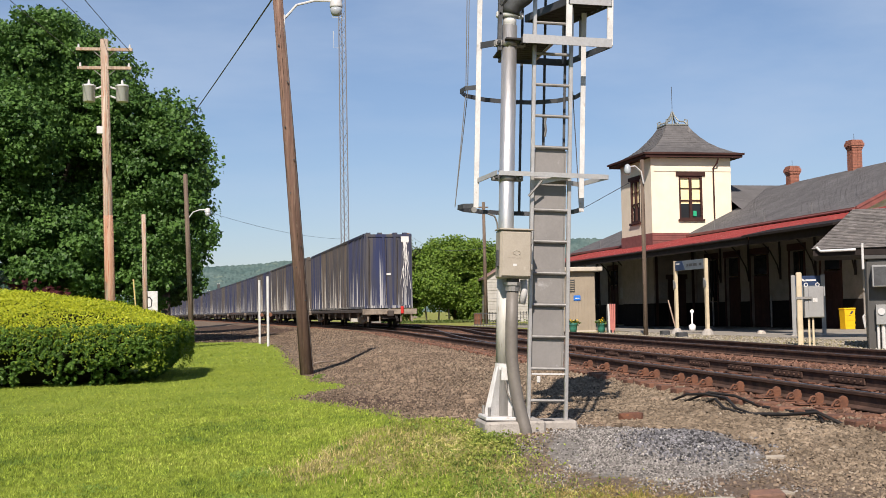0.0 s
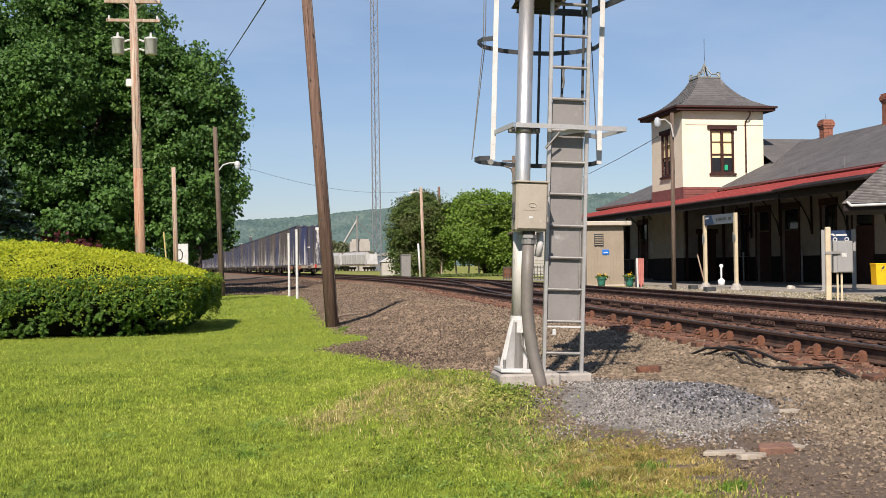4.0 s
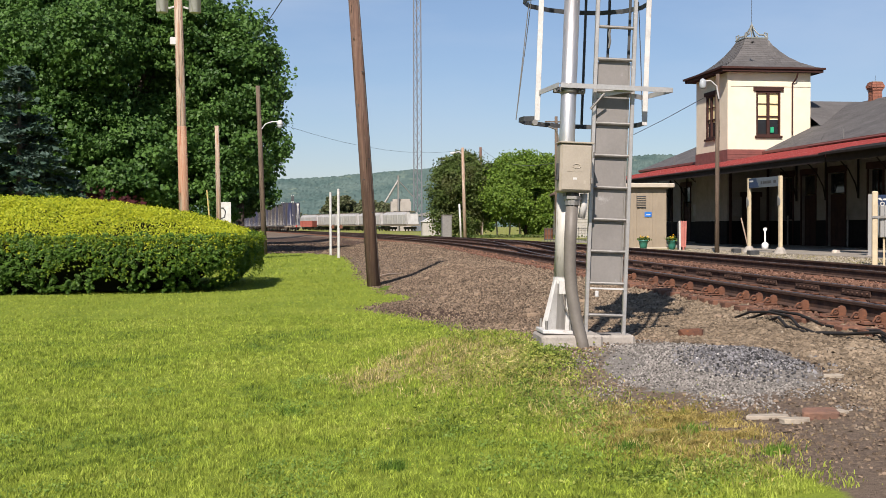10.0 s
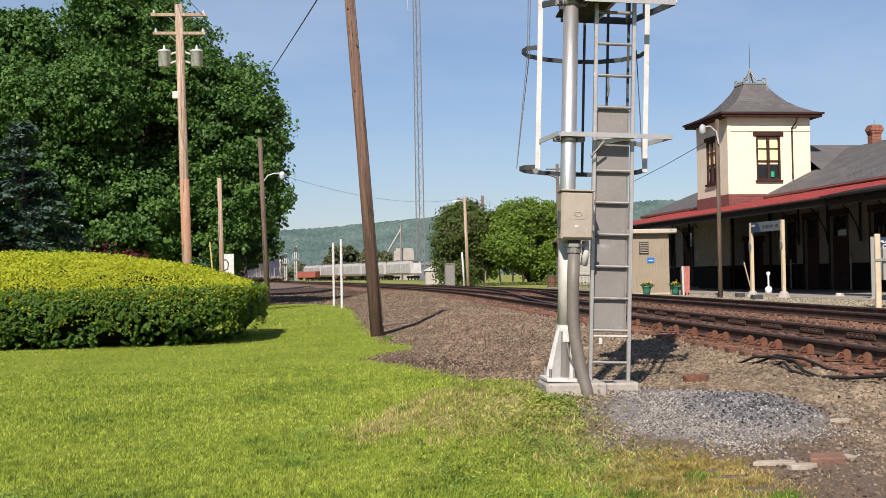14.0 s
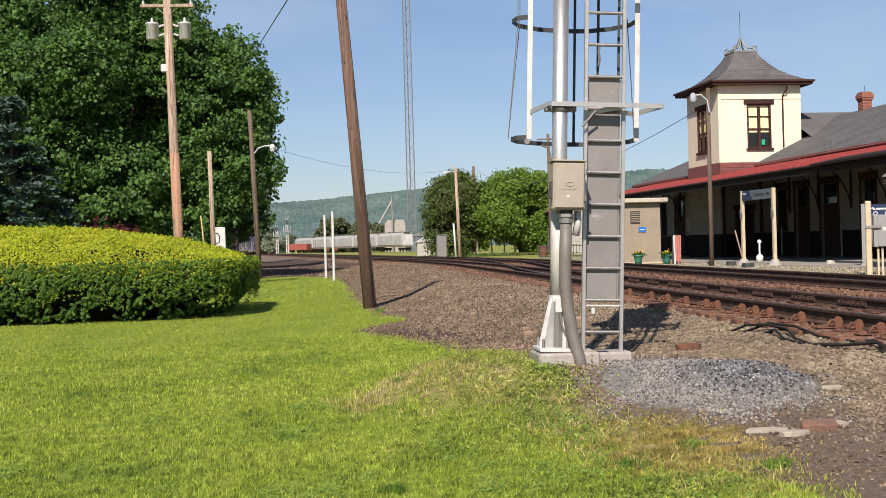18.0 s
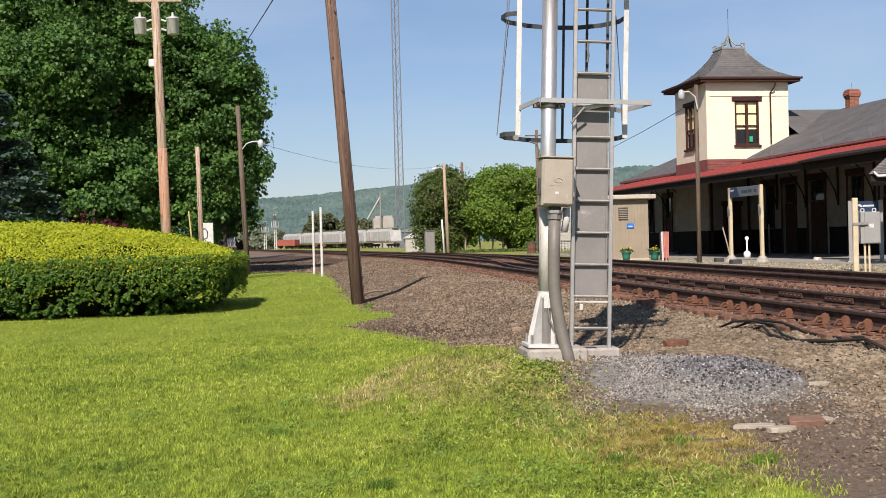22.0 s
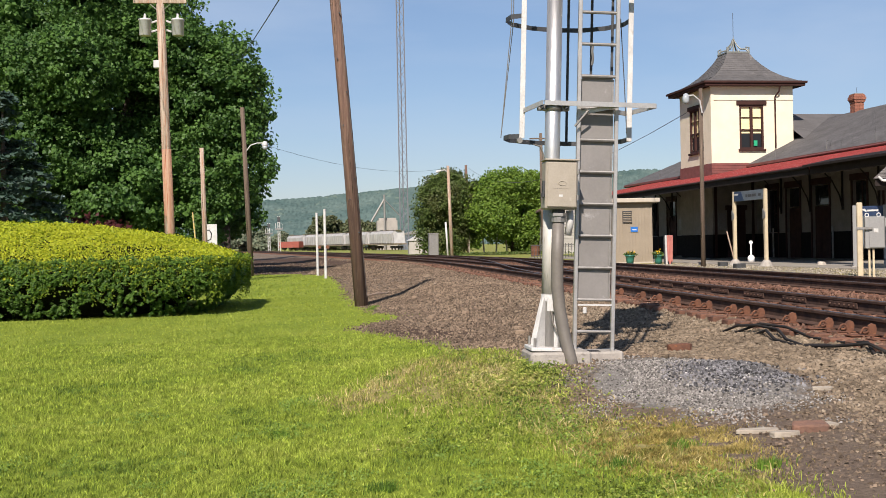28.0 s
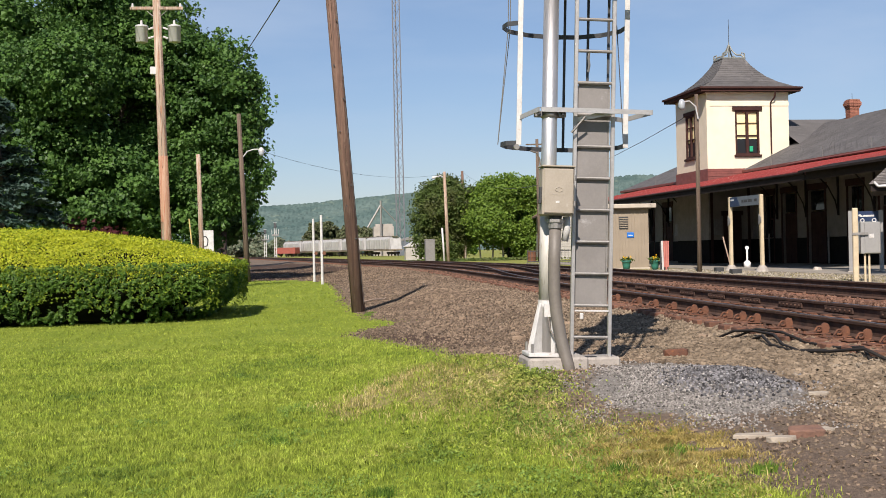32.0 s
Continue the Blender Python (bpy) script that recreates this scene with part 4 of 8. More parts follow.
for u in (-8.2, -4.0, 1.2, 18.0):
    part("lightning_rod", tubem([(EV + 0.1, u, za), (EV + 0.1, u, za + 0.5)], 0.015, 5), M_galv, st)

# cross wing behind the tower
WU, WZ, WH = 6.7, 7.75, 6.0
wg = bmesh.new()
for va, vb in ((4.5, 11.6),):
    o = [(WU - WH, EAVE + 0.1), (WU, WZ), (WU + WH, EAVE + 0.1)]
    lo, hi = [[wg.verts.new((v, a, b)) for a, b in o] for v in (va, vb)]
    lo[1].co.x = 4.5
    wg.faces.new((lo[0], lo[1], hi[1], hi[0]))
    wg.faces.new((lo[1], lo[2], hi[2], hi[1]))
    wg.faces.new((hi[0], hi[1], hi[2]))
bmesh.ops.recalc_face_normals(wg, faces=wg.faces)
part("wing_roof", wg, M_slate, st)

# canopy along the platform
CV, CZ0, CZ1 = -4.0, 3.58, 4.74
C0, C1 = -14.2, 20.0
cb = prism([(CV, CZ0), (FV - 0.05, CZ1), (FV - 0.05, CZ1 - 0.1), (CV, CZ0 - 0.1)], C0, C1)
canopy = part("canopy_roof", cb, M_red, st, "red sheet metal canopy roof")
for k in range(int((C1 - C0) / 0.55)):
    u = C0 + 0.3 + k * 0.55
    sm = prism([(CV, CZ0 + 0.003), (1.75, CZ1 - 0.1), (1.75, CZ1 - 0.07), (CV, CZ0 + 0.03)], u - 0.015, u + 0.015)
    part("seam", sm, M_red, canopy)
part("gutter", tubem([(CV - 0.05, C0, CZ0 - 0.08), (CV - 0.05, C1, CZ0 - 0.08)], 0.045, 8), M_under, st)
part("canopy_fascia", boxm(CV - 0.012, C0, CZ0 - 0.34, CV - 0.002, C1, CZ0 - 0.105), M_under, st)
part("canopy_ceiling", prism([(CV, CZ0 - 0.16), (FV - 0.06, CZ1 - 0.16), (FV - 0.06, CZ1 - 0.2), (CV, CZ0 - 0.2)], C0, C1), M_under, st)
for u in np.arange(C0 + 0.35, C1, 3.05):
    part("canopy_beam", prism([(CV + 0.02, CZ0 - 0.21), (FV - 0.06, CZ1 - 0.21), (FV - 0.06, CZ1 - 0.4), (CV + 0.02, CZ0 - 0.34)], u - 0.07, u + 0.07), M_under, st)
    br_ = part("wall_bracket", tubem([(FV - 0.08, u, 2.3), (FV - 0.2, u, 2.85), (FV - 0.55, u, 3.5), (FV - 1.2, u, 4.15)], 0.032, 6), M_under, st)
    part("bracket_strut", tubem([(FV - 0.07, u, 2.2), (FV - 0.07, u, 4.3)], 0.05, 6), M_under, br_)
for u in (2.2, -3.9):
    part("drain_pipe", tubem([(FV - 0.14, u, 0.05), (FV - 0.14, u, 1.5)], 0.045, 8), M_galv, st)
for u in (6.1, 6.5):
    part("wall_notice", boxm(FV - 0.03 - 2.4, u, 0.9, FV - 2.405, u + 0.28, 1.3), M_galv, st)
for u, z0_, z1_, w in ((14.9, 1.6, 2.3, 0.7), (14.0, 1.5, 2.4, 0.5), (10.5, 1.5, 2.3, 0.6)):
    part("notice_case", boxm(FV - 0.06, u, z0_, FV - 0.003, u + w, z1_, 0.01), M_galv, st)
# lower apron of the canopy at its near end
part("trackside_beam", boxm(CV - 0.012, -20.4, CZ0 - 0.34, CV + 0.2, C0 - 0.07, CZ0 - 0.04), M_under, st, "dark beam running on past the canopy's end")
part("apron_roof", prism([(CV - 0.3, CZ0 - 0.02), (CV + 0.9, CZ0 + 0.22), (CV + 0.9, CZ0 + 0.14), (CV - 0.3, CZ0 - 0.1)], -20.4, C0 - 0.07), M_under, st)
part("canopy_rake", prism([(CV, CZ0 - 0.16), (FV - 0.05, CZ1 - 0.16), (FV - 0.05, CZ1 + 0.05), (CV, CZ0 + 0.05)], C0 - 0.06, C0 - 0.003), M_red, st)
part("upper_gutter", tubem([(EV - 0.1, E0, za - 0.1), (EV - 0.1, -1.0, za - 0.1)], 0.05, 8), M_maroon, st)

# tower
TW, TU = 4.52, 4.4
TZ = 9.07
for nm, a in (("tower_wall_near", (0.02, TU, TW, TU + 0.2)), ("tower_wall_track", (0.0, TU + 0.2, 0.2, TU + TW - 0.2)), ("tower_wall_far", (0.02, TU + TW - 0.2, TW, TU + TW)), ("tower_wall_back", (TW - 0.2, TU + 0.2, TW, TU + TW - 0.2))):
    x0, y0, x1, y1 = a
    wb = bmesh.new()
    zb = 0.03
    if nm == "tower_wall_near":     # with the window opening
        wa, wc = 1.54, 2.86
        for p0, q0, p1, q1 in ((x0, zb, wa, TZ), (wc, zb, x1, TZ), (wa, zb, wc, 5.67), (wa, 7.97, wc, TZ)):
            part(nm, boxm(p0, y0, q0, p1, y1, q1), M_cream, st)
        wb.free()
        continue
    elif nm == "tower_wall_track":
        wa, wc = TU + 1.66, TU + 2.98
        box(wb, x0, y0, zb, x1, wa, TZ)
        box(wb, x0, wc, zb, x1, y1, TZ)
        box(wb, x0, wa, zb, x1, wc, 5.67)
        box(wb, x0, wa, 7.97, x1, wc, TZ)
    else:
        box(wb, x0, y0, zb, x1, y1, TZ)
    part(nm, wb, M_cream, st)
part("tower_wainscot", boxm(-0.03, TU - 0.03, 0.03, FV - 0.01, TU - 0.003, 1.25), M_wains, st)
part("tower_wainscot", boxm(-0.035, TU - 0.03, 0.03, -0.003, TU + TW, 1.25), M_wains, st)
# panels in the darkened cream put the canopy's shade on the tower
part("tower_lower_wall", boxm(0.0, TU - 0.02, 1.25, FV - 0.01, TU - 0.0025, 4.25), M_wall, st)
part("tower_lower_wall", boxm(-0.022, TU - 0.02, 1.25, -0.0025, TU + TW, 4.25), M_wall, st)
for v, w in ((0.06, 0.14), (2.1, 0.14)):
    part("corner_trim", boxm(v, TU - 0.06, 0.05, v + w, TU - 0.031, 4.2), M_brown, st)
part("notice_case", boxm(0.25, TU - 0.07, 1.5, 0.68, TU - 0.0315, 2.35, 0.01), M_galv, st)
part("tower_door", boxm(0.75, TU - 0.05, 0.04, 1.75, TU - 0.031, 2.5, 0.006), M_brown, st, "dark brown wooden door")
part("tower_door_head", boxm(0.65, TU - 0.07, 2.5, 1.85, TU - 0.003, 2.75, 0.006), M_brown, st)
part("tower_skirt", boxm(-0.03, TU - 0.03, 4.25, TW, TU - 0.003, 4.95), M_maroon, st, "maroon clapboard band")
part("tower_skirt", boxm(-0.035, TU - 0.03, 4.25, -0.003, TU + TW, 4.95), M_maroon, st)
for k in range(5):
    part("skirt_board", boxm(-0.05, TU - 0.048, 4.3 + k * 0.13, TW, TU - 0.031, 4.32 + k * 0.13), M_maroon, st)
wide = Matrix.Translation((2.2, 0, 0)) @ Matrix.Diagonal((1.14, 1, 1, 1)) @ Matrix.Translation((-2.2, 0, 0))
for m in (pose(0, TU, 0.12) @ wide, pose(0, TU + TW, 0.12, 0, 0, -90) @ wide):
    win = part("tower_window", boxm(1.70, 0.10, 5.63, 2.70, 0.12, 7.8), M_glass, st, at=m)
    part("blind", boxm(1.71, 0.0955, 6.38, 2.69, 0.0985, 7.78), M_blind, win, "yellow roller blinds")
    for x in (1.62, 2.14, 2.70):
        part("sash_stile", boxm(x, -0.02, 5.55, x + (0.12 if x > 2 and x < 2.5 else 0.08), 0.095, 7.85, 0.004), M_brown, win)
    for z, h in ((5.55, 0.09), (6.52, 0.07), (7.2, 0.025), (7.76, 0.09)):
        part("sash_rail", boxm(1.70, 0.02 if h < 0.09 else -0.02, z, 2.14, 0.095, z + h), M_brown, win)
        part("sash_rail", boxm(2.26, 0.02 if h < 0.09 else -0.02, z, 2.70, 0.095, z + h), M_brown, win)
    part("head_board", boxm(1.48, -0.09, 7.85, 2.92, -0.003, 8.06, 0.01), M_brown, win)
    part("sill_board", boxm(1.55, -0.12, 5.44, 2.85, -0.003, 5.55, 0.01), M_brown, win)
M_exit = surf("green_sign_plastic", (0.02, 0.35, 0.17), None, 4, 0.4)
part("green_sign", boxm(2.34, TU + 0.03, 5.84, 2.52, TU + 0.09, 6.12), M_exit, st)
for u in (0.12,):
    part("corner_board", boxm(-0.025, TU - 0.025, 4.95, 0.16, TU - 0.003, TZ), M_cream, st)
    part("corner_board", boxm(-0.026, TU - 0.003, 4.95, -0.003, TU + 0.2, TZ), M_cream, st)
part("frieze_board", boxm(0.16, TU - 0.035, 8.22, TW, TU - 0.003, 8.42), M_cream, st)
dp = bmesh.new()
tube(dp, [(3.62, TU - 0.45, 8.94), (3.62, TU - 0.3, 8.65), (3.5, TU - 0.06, 8.38), (3.5, TU - 0.06, 5.7)], 0.045, 8)
part("downpipe", dp, M_brown, st)
# flared tower roof: four concave slopes
TO = 0.52
c = TW / 2
prof = [(2.78, 9.14), (2.45, 9.24), (1.88, 9.54), (1.44, 9.88), (1.10, 10.24), (0.82, 10.60), (0.62, 10.95)]
tr_bm = bmesh.new()
rings = [[tr_bm.verts.new((c + sx * h, TU + c + sy * h, z)) for sx, sy in ((-1, -1), (1, -1), (1, 1), (-1, 1))] for h, z in prof]
for q, w in zip(rings, rings[1:]):
    for k in range(4):
        tr_bm.faces.new((q[k], q[(k + 1) % 4], w[(k + 1) % 4], w[k]))
tr_bm.faces.new(rings[-1])
troof = part("tower_roof", tr_bm, M_slate, st, "flared grey shingled tower roof")
for k, (sx0, sy0, sx1, sy1) in enumerate(((-1, -1, 1, -1), (-1, 1, -1, -1), (1, -1, 1, 1), (1, 1, -1, 1))):
    for (h0, z0), (h1, z1) in zip(prof, prof[1:]):
        P = lambda sx, sy, h, z: (c + sx * h, TU + c + sy * h, z)
        tagged(shingled("shingle_field", P(sx0, sy0, h0, z0), P(sx1, sy1, h0, z0), P(sx1, sy1, h1, z1), P(sx0, sy0, h1, z1), M_slate, troof, max(2, int(math.hypot(h0 - h1, z1 - z0) / 0.14)), 0.35), kind="stuff")
for nm, o, z0, z1, mt in (("tower_gutter", TO + 0.05, 9.06, 9.16, M_brown), ("tower_fascia", TO - 0.04, 8.92, 9.055, M_brown), ("tower_soffit", TO - 0.1, 8.94, 9.0, M_under)):
    g = bmesh.new()
    if nm == "tower_soffit":
        box(g, -o, TU - o, z0, TW + o, TU + TW + o, z1)
    else:
        w = 0.09
        box(g, -o, TU - o, z0, TW + o, TU - o + w, z1)
        box(g, -o, TU + TW + o - w, z0, TW + o, TU + TW + o, z1)
        box(g, -o, TU - o + w, z0, -o + w, TU + TW + o - w, z1)
        box(g, TW + o - w, TU - o + w, z0, TW + o, TU + TW + o - w, z1)
    part(nm, g, mt, st)
part("roof_cap", boxm(c - 0.66, TU + c - 0.66, 10.95, c + 0.66, TU + c + 0.66, 11.03, 0.01), M_verd, st)
cr = bmesh.new()
for a in (45, 135, 225, 315):
    ca, sa = math.cos(radians(a)), math.sin(radians(a))
    tube(cr, [(c + ca * d, TU + c + sa * d, z) for d, z in ((0.85, 11.03), (0.7, 11.18), (0.42, 11.22), (0.24, 11.4), (0.1, 11.62), (0.03, 11.8))], 0.055, 6, 0.03)
    tube(cr, [(c + ca * d, TU + c + sa * d, z) for d, z in ((0.85, 11.03), (0.87, 11.25), (0.72, 11.3), (0.7, 11.15))], 0.04, 6)
tube(cr, [(c, TU + c, 11.03), (c, TU + c, 11.95)], 0.045, 6, 0.02)
part("cresting", cr, M_verd, st)
part("finial_rod", tubem([(c, TU + c, 11.9), (c, TU + c, 13.2)], 0.015, 5), M_dark, st)


def chimney(v, u, z0, z1, w):
    """Brick shaft with corbelled head, laid course by course."""
    ch = thing("chimney", ST @ pose(v, u, z0), "orange-red brick chimney on the station roof", "chimney", "roof chimneys")
    part("core", boxm(-w / 2 + 0.02, -w / 2 + 0.02, -1.0, w / 2 - 0.02, w / 2 - 0.02, z1 - z0 - 0.02), M_mortar, ch)
    h, n = 0.075, int((z1 - z0) / 0.075)
    first = None
    for k in range(-9, n):
        grow = {n - 1: 0.03, n - 2: 0.06, n - 3: 0.09, n - 4: 0.09, n - 5: 0.06, n - 6: 0.03}.get(k, 0.0)
        hw = w / 2 + grow
        per = max(2, round(2 * hw / 0.22))
        bw = 2 * hw / per
        for side in range(4):
            for j in range(per):
                if first is None:
                    first = boxm(-0.5, -0.055, 0, 0.5, 0.045, 0.063)
                    o = part("brick", first, M_brick, ch)
                    first = o.data
                else:
                    o = new("brick", first)
                    o.parent = ch
                off = -hw + bw * (j + 0.5)
                o.matrix_basis = pose(0, 0, k * h, 0, 0, 90 * side) @ Matrix.Translation((off, -hw + 0.05, 0)) @ Matrix.Diagonal((bw - 0.012, 1, 1, 1))
    part("pot_rod", tubem([(0, 0, z1 - z0 - 0.05), (0, 0, z1 - z0 + 0.3)], 0.012, 5), M_dark, ch)


chimney(7.5, 3.25, 7.4, 8.42, 0.5)
chimney(7.5, -2.7, 7.4, 8.9, 0.5)


# ---- departing train of blue waste containers ----
M_blue = streaky("weathered_dark_blue_paint", (0.011, 0.018, 0.066), (0.026, 0.028, 0.045), (0.30, 0.295, 0.285), (0.055, 0.05, 0.05), 0.505)
M_blue2 = streaky("blue_brown_stained_paint", (0.022, 0.023, 0.036), (0.048, 0.044, 0.044), (0.40, 0.38, 0.34), (0.075, 0.058, 0.044), 0.475)
M_flat = surf("grimy_flatcar_frame", (0.30, 0.245, 0.185), (0.15, 0.12, 0.092), 2, 0.75, 0.2, 0.2, 20, c3=(0.32, 0.28, 0.24), patch=0.6)
M_bogie = surf("brown_black_bogie_grime", (0.085, 0.068, 0.056), (0.045, 0.037, 0.032), 4, 0.85, 0.2, 0.2, 30)
M_redflag = surf("red_marker_lamp", (0.55, 0.03, 0.02), None, 4, 0.4)
CAR, DECK, TOP = 27.4, 1.06, 5.2


def container_car(paints, apart):
    car = thing("container_flatcar", Matrix(), "long flatcar carrying weathered dark blue waste containers", "railcar", "departing train")
    half = CAR / 2 - 0.6
    fr = part("flat_frame", boxm(-1.35, -half, DECK - 0.22, 1.35, half, DECK - 0.02, 0.03), M_bogie, car)
    part("centre_sill", boxm(-0.4, -half, DECK - 0.55, 0.4, half, DECK - 0.22), M_bogie, car)
    for s in (-1, 1):
        part("end_sill", boxm(-1.5, s * half - 0.25, DECK - 0.32, 1.5, s * half + 0.05, DECK - 0.02, 0.02), M_flat, car)
        part("coupler", boxm(-0.16, s * (half + 0.05), DECK - 0.42, 0.16, s * (half + 0.6), DECK - 0.1, 0.04), M_bogie, car)
        part("buffer_step", boxm(1.3, s * half - 0.1, 0.5, 1.5, s * half, DECK - 0.42), M_flat, car)
        part("brake_hose", tubem([(0.35, s * (half + 0.05), 0.75), (0.45, s * (half + 0.3), 0.45), (0.3, s * (half + 0.45), 0.4)], 0.03, 6), M_cable, car)
        bo = part("bogie", boxm(-0.9, s * 9.9 - 0.3, 0.35, 0.9, s * 9.9 + 0.3, 0.66, 0.04), M_bogie, car)
        for sx in (-1, 1):
            o = [(-1.35, 0.38), (-1.05, 0.62), (-0.4, 0.78), (0.4, 0.78), (1.05, 0.62), (1.35, 0.38), (0.95, 0.3), (0.4, 0.24), (-0.4, 0.24), (-0.95, 0.3)]
            part("side_frame", prism([(s * 9.9 + a, b) for a, b in o], sx * 1.0 - 0.07, sx * 1.0 + 0.07, "x"), M_flat if sx < 0 else M_bogie, bo)
            for ax in (-0.88, 0.88):
                wb = lathe([(0.40, -0.06), (0.42, -0.05), (0.42, 0.04), (0.46, 0.05), (0.46, 0.07), (0.2, 0.075)], 20)
                bmesh.ops.transform(wb, matrix=pose(sx * 0.76, s * 9.9 + ax, 0.44, 0, -90 * sx, 0), verts=wb.verts)
                part("wheel", wb, M_bogie, bo)
        for ax in (-0.88, 0.88):
            part("axle", tubem([(-0.7, s * 9.9 + ax, 0.44), (0.7, s * 9.9 + ax, 0.44)], 0.08, 8), M_bogie, bo)
    for k, y in enumerate(np.linspace(-half + 3.4, half - 3.4, 7)):
        for sx in (-1, 1):
            o = [(y - 0.45, DECK - 0.22), (y + 0.45, DECK - 0.22), (y + 0.15, DECK - 0.6), (y - 0.15, DECK - 0.6)]
            part("truss_gusset", prism(o, sx * 1.2 - 0.03, sx * 1.2 + 0.03, "x"), M_flat, car)
    n = 4
    ln = (2 * half - 0.3) / n
    for k in range(n):
        y0 = -half + 0.1 + k * ln
        y1 = y0 + ln - 0.12
        paint = paints[k % len(paints)]
        ct = part("container", boxm(-1.24, y0, DECK + 0.02, 1.24, y1, TOP - 0.06, 0.02), paint, car)
        ribs = 13
        rb = None if apart else bmesh.new()
        shared = {}
        for r in range(ribs + 1):
            y = y0 + 0.06 + (y1 - y0 - 0.12) * r / ribs
            for sx in (-1, 1):
                if apart:
                    part("side_rib", boxm(min(sx * 1.241, sx * 1.33), y - 0.05, DECK + 0.14, max(sx * 1.241, sx * 1.33), y + 0.05, TOP - 0.16), paint, ct)
                else:
                    box(rb, min(sx * 1.241, sx * 1.33), y - 0.05, DECK + 0.14, max(sx * 1.241, sx * 1.33), y + 0.05, TOP - 0.16)
        if not apart:
            tagged(part("ribbing", rb, paint, ct), kind="stuff")
        for sx in (-1, 1):
            x0, x1 = sorted((sx * 1.241, sx * 1.33))
            part("top_rail", boxm(x0, y0, TOP - 0.16, x1, y1, TOP - 0.02, 0.01), paint, ct)
            part("bottom_rail", boxm(x0, y0, DECK + 0.02, x1, y1, DECK + 0.14, 0.01), paint, ct)
        for sy, ye in ((-1, y0), (1, y1)):
            a, b = sorted((ye, ye + sy * 0.05))
            for x in (-1.24, -0.32, 0.30, 1.12):
                part("end_post", boxm(x, a, DECK + 0.1, x + 0.12, b, TOP - 0.06), paint, ct)
            for z in (DECK + 0.04, TOP - 0.2):
                part("end_rail", boxm(-1.24, a - 0.003, z, 1.24, b + 0.003, z + 0.14), paint, ct)
        for sx in (-1.05, -0.4, 0.45, 1.0):
            part("lid_fitting", boxm(sx - 0.12, y0 + 0.2, TOP - 0.06, sx + 0.12, y0 + 0.45, TOP + 0.05, 0.01), paint, ct)
    return car


M_stain = surf("bird_lime_and_paint_stain", (0.68, 0.66, 0.62), (0.5, 0.48, 0.46), 6, 0.8, 0.0, 0.2, 20)
lead = container_car([M_blue, M_blue2, M_blue2, M_blue], True)
CARS = [lead, container_car([M_blue2, M_blue, M_blue2, M_blue2], True)]
plain = container_car([M_blue, M_blue2, M_blue, M_blue], False)
CARS.append(plain)
for k in range(3, 15):
    CARS.append(copy_thing(plain, Matrix()))
# what the last car alone shows
half = CAR / 2 - 0.6
y = -half + 0.1 - 0.056
part("placard", boxm(0.72, y - 0.004, TOP - 0.5, 1.15, y, TOP - 0.18), M_stain, lead, "white placard")
part("placard", boxm(-0.12, y - 0.004, 2.9, 0.12, y, 3.0), M_stain, lead)
rs = random.Random(4)
for k in range(13):
    x = rs.uniform(0.76, 1.12)
    pts = [(x, y - 0.004, TOP - 0.5 - (0 if k < 8 else rs.uniform(0.4, 1.4)))]
    for j in range(rs.choice((4, 6, 8))):
        pts.append((pts[-1][0] + rs.uniform(-0.07, 0.07), y - 0.004, pts[-1][2] - rs.uniform(0.2, 0.42)))
    part("lime_streak", tubem(pts, 0.02, 5, 0.006), M_stain, lead, "white streak down the container end")
# fittings under the last car's end
for sx in (-1.2, -0.55, 0.62, 1.25):
    part("step_iron", boxm(sx - 0.03, -half - 0.12, 0.35, sx + 0.03, -half - 0.06, DECK - 0.3), M_flat, lead)
part("air_reservoir", tubem([(-1.0, -half + 1.5, 0.62), (-1.0, -half + 2.6, 0.62)], 0.2, 12), M_flat, lead)
part("uncoupling_lever", tubem([(-1.4, -half - 0.1, DECK - 0.12), (-0.3, -half - 0.14, DECK - 0.16), (-0.1, -half - 0.3, DECK - 0.2)], 0.022, 6), M_rust, lead)
part("glad_hand", tubem([(0.3, -half - 0.1, 0.7), (0.36, -half - 0.4, 0.42), (0.42, -half - 0.5, 0.36)], 0.035, 6), M_cable, lead)
for x0_ in (-1.24, -0.3, 0.32):
    part("door_bar", tubem([(x0_ + 0.16, y - 0.03, DECK + 0.2), (x0_ + 0.16, y - 0.03, TOP - 0.3)], 0.018, 6), M_bogie, lead)
part("rear_marker", boxm(0.58, -half - 0.35, DECK - 0.28, 0.74, -half - 0.26, DECK + 0.12, 0.02), M_redflag, lead, "red end-of-train marker")


def car_pose(back):
    """Pose of a car whose middle stands at arc place back along the near line."""
    y = back
    x = TRACK_1 + float(bend(y))
    turn = math.atan2(-float(bend(y + 8) - bend(y - 8)), 16)
    return pose(x, y, RAIL_Z, 0, 0, math.degrees(turn))


def train_rows(k):
    return [(t, car_pose(62.5 + 14.6 * t + CAR / 2 + k * CAR * 0.995)) for t in range(0, 33, 2)]


# ---- standing wagons beyond ----
M_hopper = surf("pale_grey_hopper_paint", (0.43, 0.42, 0.40), (0.31, 0.30, 0.285), 1.2, 0.6, 0.0, 0.1, 12, stretch=(1, 1, 0.4), c3=(0.34, 0.31, 0.28), patch=0.63)
M_boxred = surf("faded_red_wagon_paint", (0.30, 0.075, 0.05), (0.22, 0.06, 0.045), 2, 0.7, 0.0, 0.1, 14)


